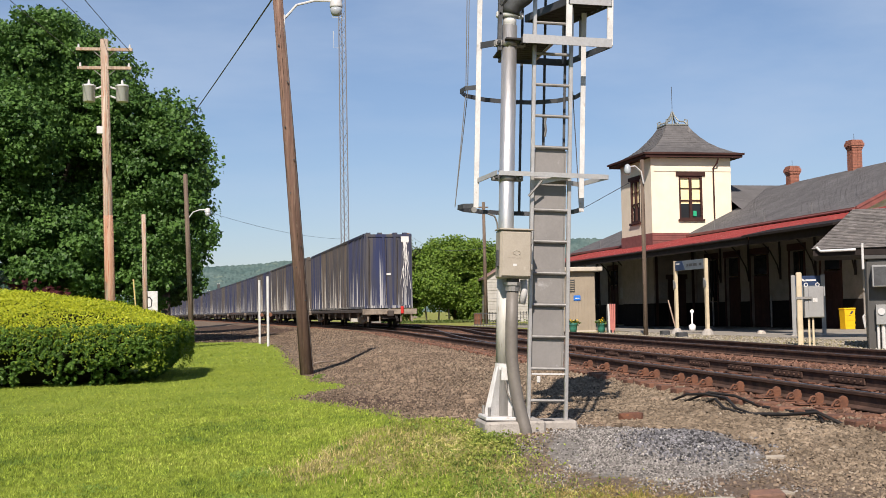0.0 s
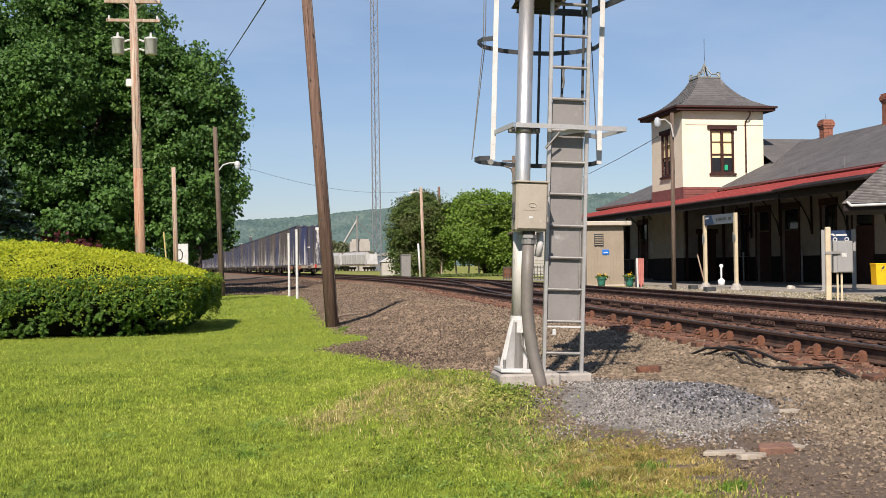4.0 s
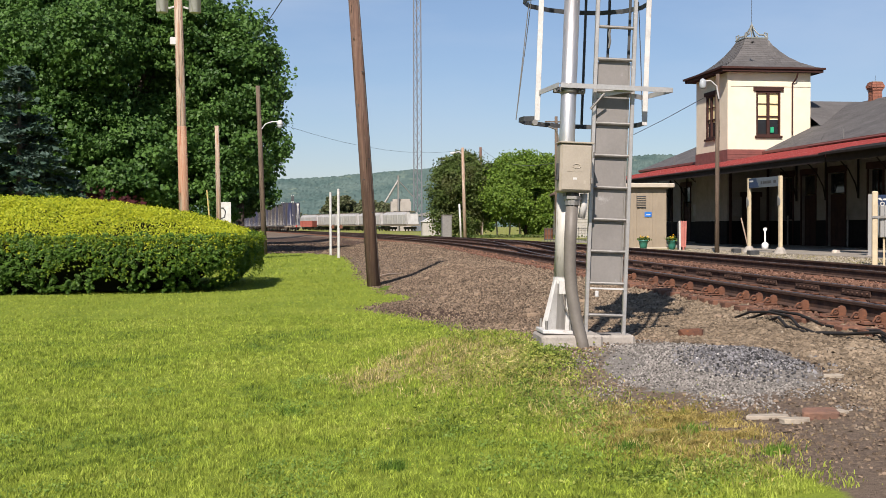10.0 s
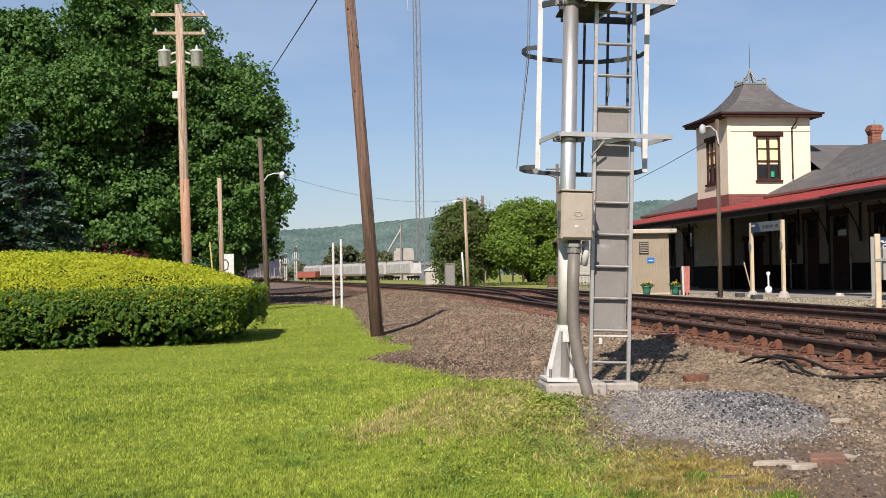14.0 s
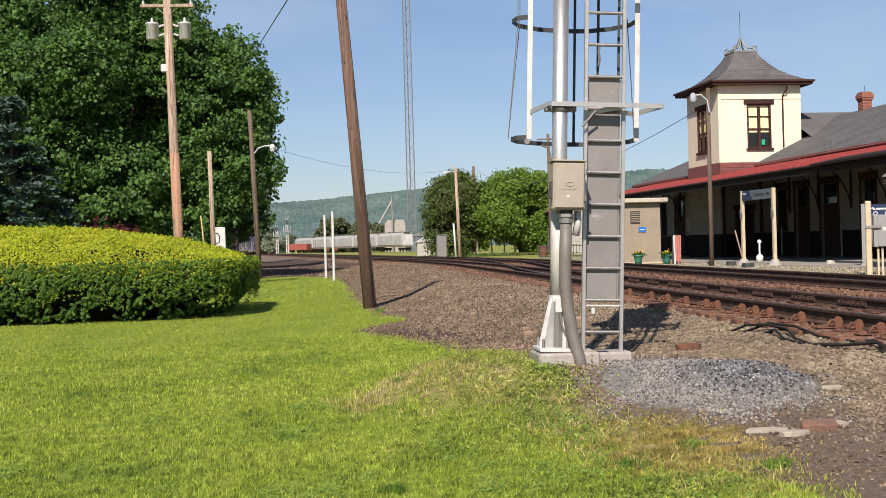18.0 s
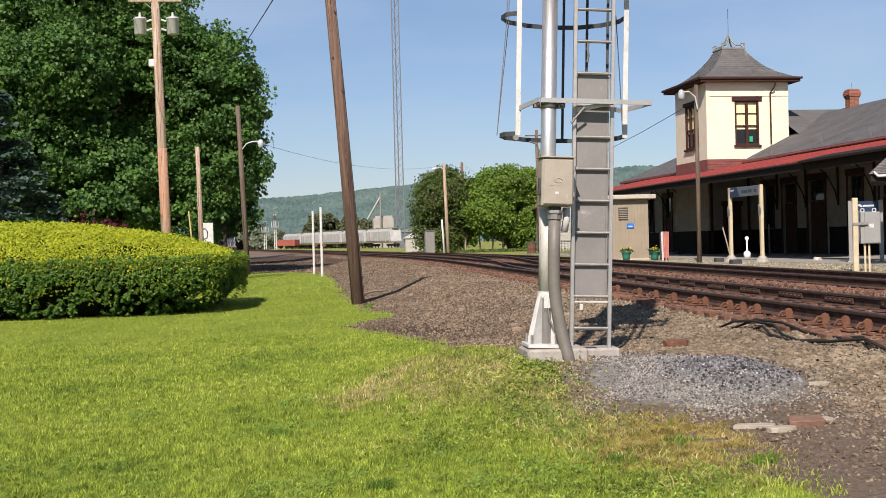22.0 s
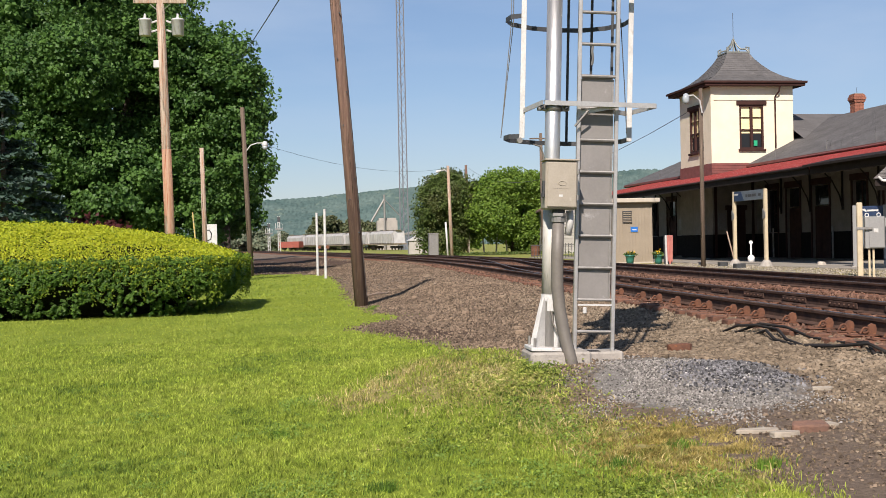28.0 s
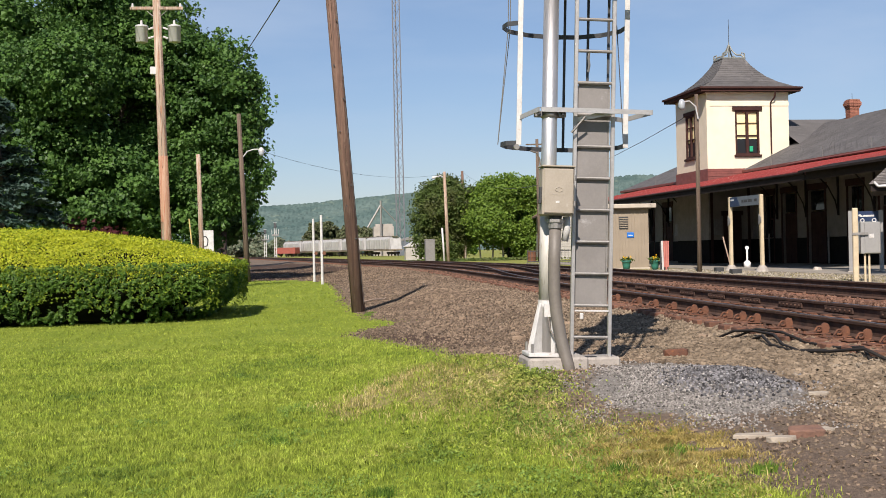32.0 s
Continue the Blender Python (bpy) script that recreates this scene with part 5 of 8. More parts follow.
def hopper_wagon():
    h = thing("covered_hopper", Matrix(), "pale grey covered hopper wagon standing on a siding", "railcar", "standing hoppers")
    L = 16.0
    o = [(-1.5, 1.6), (-1.55, 3.6), (-1.2, 4.1), (-0.5, 4.3), (0.5, 4.3), (1.2, 4.1), (1.55, 3.6), (1.5, 1.6), (0.9, 1.1), (-0.9, 1.1)]
    part("body", prism(o, -L / 2 + 1.0, L / 2 - 1.0), M_hopper, h)
    for k in range(10):
        yy = -L / 2 + 1.2 + k * (L - 2.4) / 9
        for sx in (-1, 1):
            a, b = sorted((sx * 1.555, sx * 1.62))
            part("side_stake", boxm(a, yy - 0.05, 1.5, b, yy + 0.05, 3.65), M_hopper, h)
    part("side_sill", boxm(-1.6, -L / 2, 1.2, 1.6, L / 2, 1.45), M_flat, h)
    part("running_board", boxm(-0.7, -L / 2 + 0.5, 4.31, 0.7, L / 2 - 0.5, 4.4), M_flat, h)
    for s in (-1, 1):
        part("end_slope", prism([(s * (L / 2 - 1.0), 3.9), (s * (L / 2 - 0.2), 1.5), (s * (L / 2 - 1.0), 1.5)], -1.3, 1.3, "x"), M_hopper, h)
        for a in (-0.88, 0.88):
            for sx in (-0.76, 0.76):
                wb = lathe([(0.42, -0.06), (0.46, 0.06), (0.2, 0.07)], 16)
                bmesh.ops.transform(wb, matrix=pose(sx, s * 5.9 + a, 0.44, 0, 90, 0), verts=wb.verts)
                part("wheel", wb, M_bogie, h)
        part("bogie_frame", boxm(-1.1, s * 5.9 - 1.2, 0.4, 1.1, s * 5.9 + 1.2, 0.9, 0.03), M_bogie, h)
    return h


hop = hopper_wagon()
spots = [(-2.6 + 5.78 * k, 339 - 17 * k, 18.8) for k in (3, 2, 1, 0, -1)]
hop.matrix_basis = pose(spots[0][0], spots[0][1], 0.45, 0, 0, spots[0][2]) @ Matrix.Scale(1.1, 4)
for x, y, a in spots[1:]:
    copy_thing(hop, pose(x, y, 0.45, 0, 0, a))
rw = thing("red_wagon", pose(-10.6, 345, 0.9, 0, 0, 62), "faded red low-sided wagon far down the yard", "railcar")
part("body", boxm(-1.4, -3.3, 0.6, 1.4, 3.3, 2.4, 0.03), M_boxred, rw)
for k in range(7):
    part("side_post", boxm(-1.46, -3.2 + k * 1.05, 0.6, -1.403, -3.1 + k * 1.05, 2.4), M_boxred, rw)
for y in (-2.4, 2.4):
    part("wheelset", tubem([(-0.8, y, 0.44), (0.8, y, 0.44)], 0.44, 14), M_bogie, rw)


# ---- plants ----
M_bark = surf("grey_brown_bark", (0.085, 0.062, 0.048), (0.055, 0.042, 0.034), 5, 0.95, 0.0, 0.8, 24, stretch=(1, 1, 0.3))
L_maple = leafy("maple_leaves", (0.028, 0.075, 0.016), (0.090, 0.182, 0.038), (0.128, 0.245, 0.051))
L_bright = leafy("fresh_tree_leaves", (0.085, 0.165, 0.022), (0.22, 0.33, 0.045), (0.13, 0.205, 0.028), 0.35)
L_olive = leafy("olive_brown_leaves", (0.06, 0.10, 0.022), (0.12, 0.17, 0.04), (0.11, 0.115, 0.04))
L_spruce = leafy("blue_spruce_needles", (0.020, 0.046, 0.028), (0.045, 0.082, 0.058), (0.09, 0.13, 0.108), 0.1)
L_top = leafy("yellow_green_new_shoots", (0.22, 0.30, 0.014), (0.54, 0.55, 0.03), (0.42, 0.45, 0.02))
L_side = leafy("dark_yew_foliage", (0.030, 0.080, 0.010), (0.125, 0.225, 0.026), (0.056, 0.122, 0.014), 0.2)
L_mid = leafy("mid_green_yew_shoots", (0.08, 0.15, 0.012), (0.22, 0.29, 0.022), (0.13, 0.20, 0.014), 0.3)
L_purple = leafy("purple_plum_leaves", (0.05, 0.012, 0.014), (0.085, 0.02, 0.022))


def leaves(name, pts, nrm, size, material, parent, rng, spread=0.75, long=1.0):
    """Folded leaf sprays at points; each one an island of two folded faces."""
    pts = np.asarray(pts, np.float32)
    n = len(pts)
    d = np.asarray(nrm, np.float32) + rng.normal(0, spread, (n, 3))
    d /= np.linalg.norm(d, axis=1, keepdims=True) + 1e-9
    r = rng.normal(0, 1, (n, 3))
    a = np.cross(d, r)
    a /= np.linalg.norm(a, axis=1, keepdims=True) + 1e-9
    b = np.cross(d, a)
    s = (size * rng.uniform(0.6, 1.35, (n, 1)))
    a, b = a * s * long, b * s * 0.62
    fold = d * s * 0.28
    v = np.stack([pts - a * 0.5, pts - b - fold + a * 0.06, pts + a * 0.62 - fold * 0.4, pts + b - fold + a * 0.06], 1).reshape(-1, 3)
    k = np.arange(n)[:, None] * 4
    f = np.stack([k + [0, 1, 2], k + [0, 2, 3]], 1).reshape(-1, 3)
    return raw(name, v, f, material, parent)


def tree(x, y, height, lobes, material, count, size, label, trunk_r=0.35, limbs=9, seed=1, category="tree", name="tree"):
    """Trunk, limbs to each lobe, and a crown of leaf sprays gathered in clumps on uneven lobes (x, y, z, rx, ry, rz)."""
    rng = np.random.default_rng(seed)
    z0 = lz(x, y)
    t = thing(name, pose(x, y, z0), label, category)
    low = min(l[2] - l[5] for l in lobes)
    trunk = bmesh.new()
    tube(trunk, [(0, 0, -0.2), (0.05, 0.02, height * 0.12), (0.1, -0.05, height * 0.35), (0.0, 0.0, height * 0.62)], trunk_r, 10, trunk_r * 0.45)
    part("trunk", trunk, M_bark, t, smooth=True)
    for lx, ly, l_z, rx, ry, rz in lobes[:limbs]:
        base = height * rng.uniform(0.15, 0.4)
        mid = (lx * 0.45, ly * 0.45, (base + l_z) / 2 + 0.3)
        part("limb", tubem([(0, 0, base), mid, (lx * 0.95, ly * 0.95, l_z + rz * 0.2)], trunk_r * 0.42, 6, trunk_r * 0.1), M_bark, t)
    pts, nrm = [], []
    vol = np.array([l[3] * l[4] + l[4] * l[5] + l[3] * l[5] for l in lobes])
    for l, share in zip(lobes, vol / vol.sum()):
        n = int(count * share)
        clumps = max(6, n // 75)
        dirs = rng.normal(0, 1, (clumps, 3))
        dirs /= np.linalg.norm(dirs, axis=1, keepdims=True)
        rad = rng.uniform(0.72, 1.06, (clumps, 1))
        cen = dirs * rad
        own = rng.integers(0, clumps, n)
        R = np.array(l[3:6])
        spread = 0.42 * (R.mean() / 2.5) ** -0.35
        off = np.clip(rng.normal(0, 1, (n, 3)), -1.7, 1.7) * spread * np.array([1, 1, 0.6])
        p = cen[own] * R + off * rng.uniform(0.5, 1.15, (clumps, 1))[own]
        pts.append(p + np.array(l[:3]))
        nrm.append(dirs[own] * 0.8 + [0, 0, 0.35])
    pts, nrm = np.concatenate(pts), np.concatenate(nrm)
    leaves("crown", pts, nrm, size, material, t, rng)
    return t


def lobes_for(rng, r, zc, zr, n, size):
    out = []
    for k in range(n):
        a, h = rng.uniform(0, 2 * math.pi), rng.uniform(-0.9, 0.95)
        q = math.sqrt(max(0.05, 1 - h * h)) * rng.uniform(0.55, 0.85)
        s = size * rng.uniform(0.75, 1.2)
        out.append((math.cos(a) * q * r, math.sin(a) * q * r, zc + h * zr * 0.82, s, s, s * 0.85))
    return out


rg = np.random.default_rng(11)
# the big maples beyond the hedge
tree(-12.6, 66, 18, lobes_for(rg, 6.6, 10.3, 7.6, 26, 2.8) + [(6.6, -1, 9.6, 2.9, 2.9, 3.0), (7.0, -2, 6.2, 2.6, 2.6, 2.6), (5.0, -2, 3.6, 2.6, 2.6, 2.0), (-2, -3, 4.0, 3, 3, 2.4), (2, -3.5, 4.6, 3, 3, 2.4), (7.1, -1, 11.6, 1.9, 2.2, 2.0), (7.4, -1, 8.2, 1.7, 2.2, 2.2)], L_maple, 240000, 0.17, "large dark green maple in full leaf beside the line", 0.55, 12, 5)
tree(-22.5, 68, 18, lobes_for(rg, 8, 10.5, 8.5, 22, 3.2), L_maple, 90000, 0.25, "large dark green maple in full leaf behind the hedge", 0.55, 9, 6)
tree(-27, 82, 20, lobes_for(rg, 8, 11, 9, 18, 3.6), L_maple, 34000, 0.38, "tall dark green tree behind the lawn", 0.5, 6, 7)
# next two are hidden behind the maple, added to cast shade on the line
tree(-8.0, 93, 15, lobes_for(rg, 2.6, 8.5, 6, 14, 2.0), L_maple, 26000, 0.3, "tall dark green tree along the line", 0.4, 6, 8)
tree(-11.3, 132, 16, lobes_for(rg, 3.4, 9, 7, 14, 2.3), L_maple, 20000, 0.36, "tall dark green tree along the line", 0.4, 6, 9)
# trees across the line
SKIRT = [(-2.2, -1.2, 1.4, 1.4, 1.2, 1.3), (-0.4, -1.8, 1.3, 1.5, 1.2, 1.2), (1.6, -1.6, 1.5, 1.5, 1.2, 1.3), (3.2, -1.0, 1.4, 1.4, 1.2, 1.2)]
tree(12.3, 110, 8.6, lobes_for(rg, 3.1, 4.4, 3.4, 14, 1.6) + SKIRT[:2], L_olive, 56000, 0.16, "olive brown leafed tree beyond the line", 0.2, 8, 12)
tree(17.4, 108, 8.4, lobes_for(rg, 4.3, 3.9, 3.3, 20, 1.7) + SKIRT[2:], L_bright, 92000, 0.165, "bright green bushy tree beyond the line", 0.25, 10, 13)
for k, (x, y, lx) in enumerate(((11.6, 108.5, 0.5), (13.2, 108, 0.3), (14.6, 107.4, -0.4), (15.6, 106.8, 0.4), (16.6, 106.6, -0.2), (19.2, 106.4, 0.6))):
    sap = thing("sapling", pose(x, y, lz(x, y)), "slim pale-barked sapling stem under the trees", "tree", "sapling stems")
    part("stem", tubem([(0, 0, -0.1), (lx * 0.3, 0, 1.4), (lx, 0.3, 3.4)], 0.09, 7, 0.05), M_tan, sap)
tree(24, 120, 7, lobes_for(rg, 4, 3.5, 3, 12, 1.8), L_bright, 16000, 0.25, "bright green bushy tree beyond the line", 0.2, 6, 14)


def spruce(x, y, height, radius, seed):
    rng = np.random.default_rng(seed)
    t = thing("spruce_tree", pose(x, y, lz(x, y)), "blue-grey spruce with layered drooping branches", "tree")
    part("trunk", tubem([(0, 0, -0.2), (0, 0, height * 0.95)], 0.22, 8, 0.03), M_bark, t)
    pts, nrm = [], []
    bm = bmesh.new()
    for k in range(120):
        h = rng.uniform(0.04, 0.97)
        r = radius * (1 - h) ** 0.8 * rng.uniform(0.75, 1.1)
        a = rng.uniform(0, 2 * math.pi)
        z = h * height
        tip = np.array([math.cos(a) * r, math.sin(a) * r, z - 0.18 * r])
        tube(bm, [(0, 0, z), tuple(tip * [0.6, 0.6, 1] + [0, 0, 0.1]), tuple(tip)], 0.03, 4, 0.01)
        m = int(60 * r)
        q = rng.uniform(0.15, 1, (m, 1)) ** 0.7
        p = q * tip * [1, 1, 0] + [0, 0, z] + (q ** 1.5) * [0, 0, -0.18 * r] + rng.normal(0, 1, (m, 3)) * [0.13, 0.13, 0.06]
        side = np.array([-math.sin(a), math.cos(a), 0]) * rng.normal(0, 0.28, (m, 1)) * q * min(1, r)
        pts.append(p + side)
        nrm.append(np.tile([0, 0, 1.0], (m, 1)))
    part("branching", bm, M_bark, t)
    leaves("needles", np.concatenate(pts), np.concatenate(nrm), 0.17, L_spruce, t, rng, 0.5, 1.4)


spruce(-13.4, 50, 8.6, 3.6, 3)
spruce(-17.5, 52, 9.5, 2.8, 4)
tree(-11.0, 56, 3.4, [(0, 0, 2.0, 1.5, 1.3, 1.2), (1.2, 0.3, 1.5, 1.1, 1, 1), (-1.3, 0, 1.6, 1.2, 1, 1.1)], L_purple, 2600, 0.2, "small purple-leafed shrub behind the hedge", 0.08, 3, 21, "shrub", "shrub")




def hedge():
    """One clipped mound: bright new shoots above, dark old foliage on the flanks."""
    rng = np.random.default_rng(2)
    t = thing("clipped_hedge", pose(-8.1, 28.6, lz(-8.1, 28.6)), "broad clipped yew mound, yellow-green above and dark below", "hedge")
    A, B, H = 6.1, 3.6, 2.12

    def prof(a):
        # superellipse plan
        ca, sa = np.cos(a), np.sin(a)
        k = (np.abs(ca) ** 6.0 + np.abs(sa) ** 6.0) ** (-1 / 6.0)
        return ca * k, sa * k

    core = bmesh.new()
    rings = []
    for h, s in ((0.05, 0.72), (0.5, 0.84), (0.9, 0.90), (1.15, 0.86), (1.5, 0.70), (1.85, 0.4)):
        rings.append([core.verts.new((*(np.array(prof(a)) * (A * s, B * s)), h)) for a in np.linspace(0, 2 * math.pi, 40, endpoint=False)])
    for q, w in zip(rings, rings[1:]):
        for k in range(40):
            core.faces.new((q[k], q[(k + 1) % 40], w[(k + 1) % 40], w[k]))
    core.faces.new(rings[-1])
    # the core's colour supplies the shade seen between the sprays
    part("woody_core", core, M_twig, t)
    # flanks: sprays that reach outwards from the dark core, with gaps between
    n = 7600
    a = rng.uniform(0, 2 * math.pi, n)
    h = rng.uniform(0.0, 1.0, n) ** 0.8
    x, y = prof(a)
    lump = np.array([noise.noise((float(x[i]) * 6, float(y[i]) * 6, float(h[i]) * 2.4)) for i in range(n)])
    keep = lump + 0.3 * h + rng.uniform(-0.12, 0.25, n) > -0.04
    a, h, x, y, lump = (v[keep] for v in (a, h, x, y, lump))
    s = np.interp(h, [0, 0.15, 0.45, 0.75, 1.0], [0.86, 0.90, 0.965, 0.985, 0.965]) + 0.022 * lump
    c = np.stack([x * A * s, y * B * s, 0.06 + h * 1.22], -1)
    out = np.stack([np.cos(a) * np.abs(np.cos(a)) ** 3, np.sin(a) * np.abs(np.sin(a)) ** 3, 0 * a], -1)
    out /= np.linalg.norm(out, axis=1, keepdims=True)
    per = 30
    own = np.repeat(np.arange(len(c)), per)
    reach = out + rng.normal(0, 0.45, (len(c), 3)) + [0, 0, 0.18]
    reach /= np.linalg.norm(reach, axis=1, keepdims=True)
    u = rng.uniform(0, 1, len(own))[:, None]
    p = c[own] + reach[own] * (u - 0.35) * 0.17 + rng.normal(0, 0.026, (len(own), 3)) * (1.15 - 0.6 * u)
    nr = out[own] * 0.7 + [0, 0, 0.75] + rng.normal(0, 0.2, (len(c), 3))[own]
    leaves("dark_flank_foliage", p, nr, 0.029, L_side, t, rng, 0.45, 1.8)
    # crown of new shoots
    n = 170000
    a, q = rng.uniform(0, 2 * math.pi, n), np.sqrt(rng.uniform(0, 1, n))
    x, y = prof(a)
    xx, yy = x * q * A, y * q * B
    z = 1.08 + (H - 1.08) * (1 - q ** 2.1) ** 0.72
    lump = np.array([noise.noise((float(xx[i]) * 1.3, float(yy[i]) * 1.3, 3.0)) for i in range(n)])
    fine = np.array([noise.noise((float(xx[i]) * 4.5, float(yy[i]) * 3.0, 8.0)) for i in range(n)])
    ragged = np.array([noise.noise((float(xx[i]) * 0.9, float(yy[i]) * 0.9, 14.0)) for i in range(n)])
    p = np.stack([xx, yy, z + 0.06 * lump + 0.07 * fine + (0.3 * ragged - 0.12 * (rng.uniform(0, 1, n) > 0.6)) * q ** 6 + rng.normal(0, 0.035, n)], -1)
    nr = np.stack([xx / A ** 2, yy / B ** 2, 0.25 + 0 * xx], -1)
    nr /= np.linalg.norm(nr, axis=1, keepdims=True)
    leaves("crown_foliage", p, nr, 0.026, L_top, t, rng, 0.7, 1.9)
    # shoots that straggle down over the flanks
    n = 34000
    a = rng.uniform(0, 2 * math.pi, n)
    h = rng.uniform(0, 1, n) ** 2.2
    x, y = prof(a)
    p = np.stack([x * A * 0.995, y * B * 0.995, 1.24 - h * 0.95], -1) + rng.normal(0, 0.04, (n, 3))
    lump = np.array([noise.noise((float(q[0]) * 2.2, float(q[1]) * 2.2, float(q[2]) * 2.0)) for q in p])
    p = p[lump + rng.normal(0, 0.12, n) > -0.2 + 0.5 * h]
    leaves("straggling_foliage", p, np.stack([p[:, 0] / A, p[:, 1] / B, 0.3 + 0 * p[:, 0]], -1), 0.028, L_mid, t, rng, 0.8, 1.8)


hedge()

# far wooded hills, with distance haze mixed into their base colour
M_hill = surf("haze_tinted_woodland", (0.066, 0.106, 0.10), (0.108, 0.152, 0.138), 0.012, 0.95, 0.0, 0.0, 0.06, c3=(0.15, 0.19, 0.148), patch=0.58, spec=0.0)


def ridge(name, pts, y, thick, label, seed):
    """A wooded ridge: a long hill body with a skin of tree clumps."""
    rng = np.random.default_rng(seed)
    xs = np.linspace(pts[0][0], pts[-1][0], 900)
    hs = np.interp(xs, [p[0] for p in pts], [p[1] for p in pts])
    rows = []
    ds, fsh = (-1, -0.7, -0.4, -0.15, 0, 0.5), (0.0, 0.22, 0.58, 0.88, 1.0, 0.6)
    for d in np.linspace(-1, 0.3, 100):
        crowns = rng.uniform(-1, 1, len(xs)) * 2.0
        fold = np.array([noise.noise((float(x) * 0.004, d * 2.5, 3.0)) for x in xs]) * 0.10 * (d < -0.05) * (d > -0.95)
        rows.append(np.stack([xs, np.full_like(xs, y + d * thick), hs * (np.interp(d, ds, fsh) + fold) - 2 + crowns], -1))
    v = np.stack(rows)
    idx = np.arange(v.shape[0] * v.shape[1]).reshape(v.shape[:2])
    f = np.stack([idx[:-1, :-1], idx[:-1, 1:], idx[1:, 1:], idx[1:, :-1]], -1).reshape(-1, 4)
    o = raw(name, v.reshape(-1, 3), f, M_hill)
    tagged(o, label, "hill", kind="structure")
    return o


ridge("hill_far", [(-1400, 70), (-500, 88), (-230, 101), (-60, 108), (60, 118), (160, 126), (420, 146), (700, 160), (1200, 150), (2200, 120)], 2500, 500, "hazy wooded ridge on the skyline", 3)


# ---- poles and lines ----
M_pole = surf("weathered_utility_pole", (0.205, 0.118, 0.083), (0.105, 0.061, 0.045), 6, 0.9, 0.0, 1.0, 40, stretch=(3, 3, 0.12), c3=(0.25, 0.175, 0.125), patch=0.56)
M_polelt = surf("sun_bleached_pole", (0.50, 0.41, 0.32), (0.26, 0.18, 0.125), 5, 0.9, 0.0, 1.0, 34, stretch=(3, 3, 0.10), c3=(0.36, 0.14, 0.065), patch=0.53)
M_poledk = surf("old_brown_pole_wood", (0.16, 0.115, 0.082), (0.075, 0.052, 0.038), 5, 0.9, 0.0, 0.8, 26, stretch=(4, 4, 0.06), c3=(0.28, 0.21, 0.155), patch=0.57)
M_grey = surf("light_grey_enamel", (0.53, 0.52, 0.505), (0.46, 0.45, 0.44), 4, 0.4, 0.0, 0.05)
M_lampglass = surf("clouded_lamp_glass", (0.36, 0.39, 0.41), (0.30, 0.32, 0.34), 5, 0.2, 0.0, 0.02)


def pole_thing(name, base, top, r0, r1, material, label, category="pole"):
    z = base[2]
    t = thing(name, pose(*base), label, category)
    d = Vector(top) - Vector(base)
    part("shaft", tubem([(0, 0, -0.3), tuple(d * 0.5), tuple(d)], r0, 14, r1), material, t, smooth=True)
    # drying cracks: thin dark splits that stand a hair proud of the shaft
    rng = random.Random(int(base[1] * 10))
    for k in range(7):
        a, lo = rng.uniform(-2.7, -0.5), rng.uniform(0.05, 0.8)
        pts = []
        for j in range(5):
            f = lo + rng.uniform(0.02, 0.035) * j
            r = r0 + (r1 - r0) * f - 0.001
            a += rng.uniform(-0.05, 0.05)
            pts.append(d * f + Vector((math.cos(a) * r, math.sin(a) * r, 0)))
        part("split", tubem(pts, 0.006, 4, 0.003), M_twig, t)
    return t, d


def lamp_arm(t, at, reach, rise, name="lamp_arm"):
    """A curved street-lamp arm with its head, from a point on the shaft, towards +x."""
    x, y, z = at
    ar = part(name, tubem([(x, y, z), (x + reach * 0.25, y, z + rise * 0.75), (x + reach * 0.6, y, z + rise), (x + reach, y, z + rise)], 0.03, 8), M_grey, t)
    part("arm_plate", boxm(x - 0.05, y - 0.05, z - 0.25, x + 0.03, y + 0.05, z + 0.1, 0.01), M_grey, ar)
    hd = lathe([(0.03, 0.10), (0.09, 0.08), (0.13, 0.0), (0.15, -0.12), (0.145, -0.16)], 14)
    bmesh.ops.transform(hd, matrix=Matrix.Translation((x + reach + 0.02, y, z + rise)), verts=hd.verts)
    h = part("lamp_head", hd, M_grey, t, smooth=True)
    gl = lathe([(0.14, -0.16), (0.13, -0.25), (0.10, -0.33), (0.03, -0.35)], 14)
    bmesh.ops.transform(gl, matrix=Matrix.Translation((x + reach + 0.02, y, z + rise)), verts=gl.verts)
    part("lamp_glass", gl, M_lampglass, h, smooth=True)


# leaning lamp pole at the lawn's edge
LB = (0.77, 26.6, lz(0.77, 26.6))
lp, d = pole_thing("leaning_lamp_pole", LB, (0.12, 26.4, 9.6), 0.156, 0.11, M_pole, "brown wooden pole leaning over the lawn's edge, with a lamp arm", "lamp pole")
q = d * (8.05 / 9.3)
for k, f in enumerate((0.18, 0.26, 0.31, 0.44, 0.52, 0.60, 0.71, 0.80)):
    part("pole_bolt", tubem([(d.x * f + 0.07 * (-1) ** k, d.y * f - 0.12, d.z * f), (d.x * f + 0.07 * (-1) ** k, d.y * f - 0.16, d.z * f)], 0.018, 6), M_dark, lp)
part("ground_lead", tubem([tuple(d * f + Vector((0.115 - 0.025 * f, -0.075, 0))) for f in (0.02, 0.25, 0.5, 0.75, 0.86)], 0.008, 5), M_conduit, lp)
lamp_arm(lp, (q.x + 0.1, q.y, q.z), 1.18, 0.45)

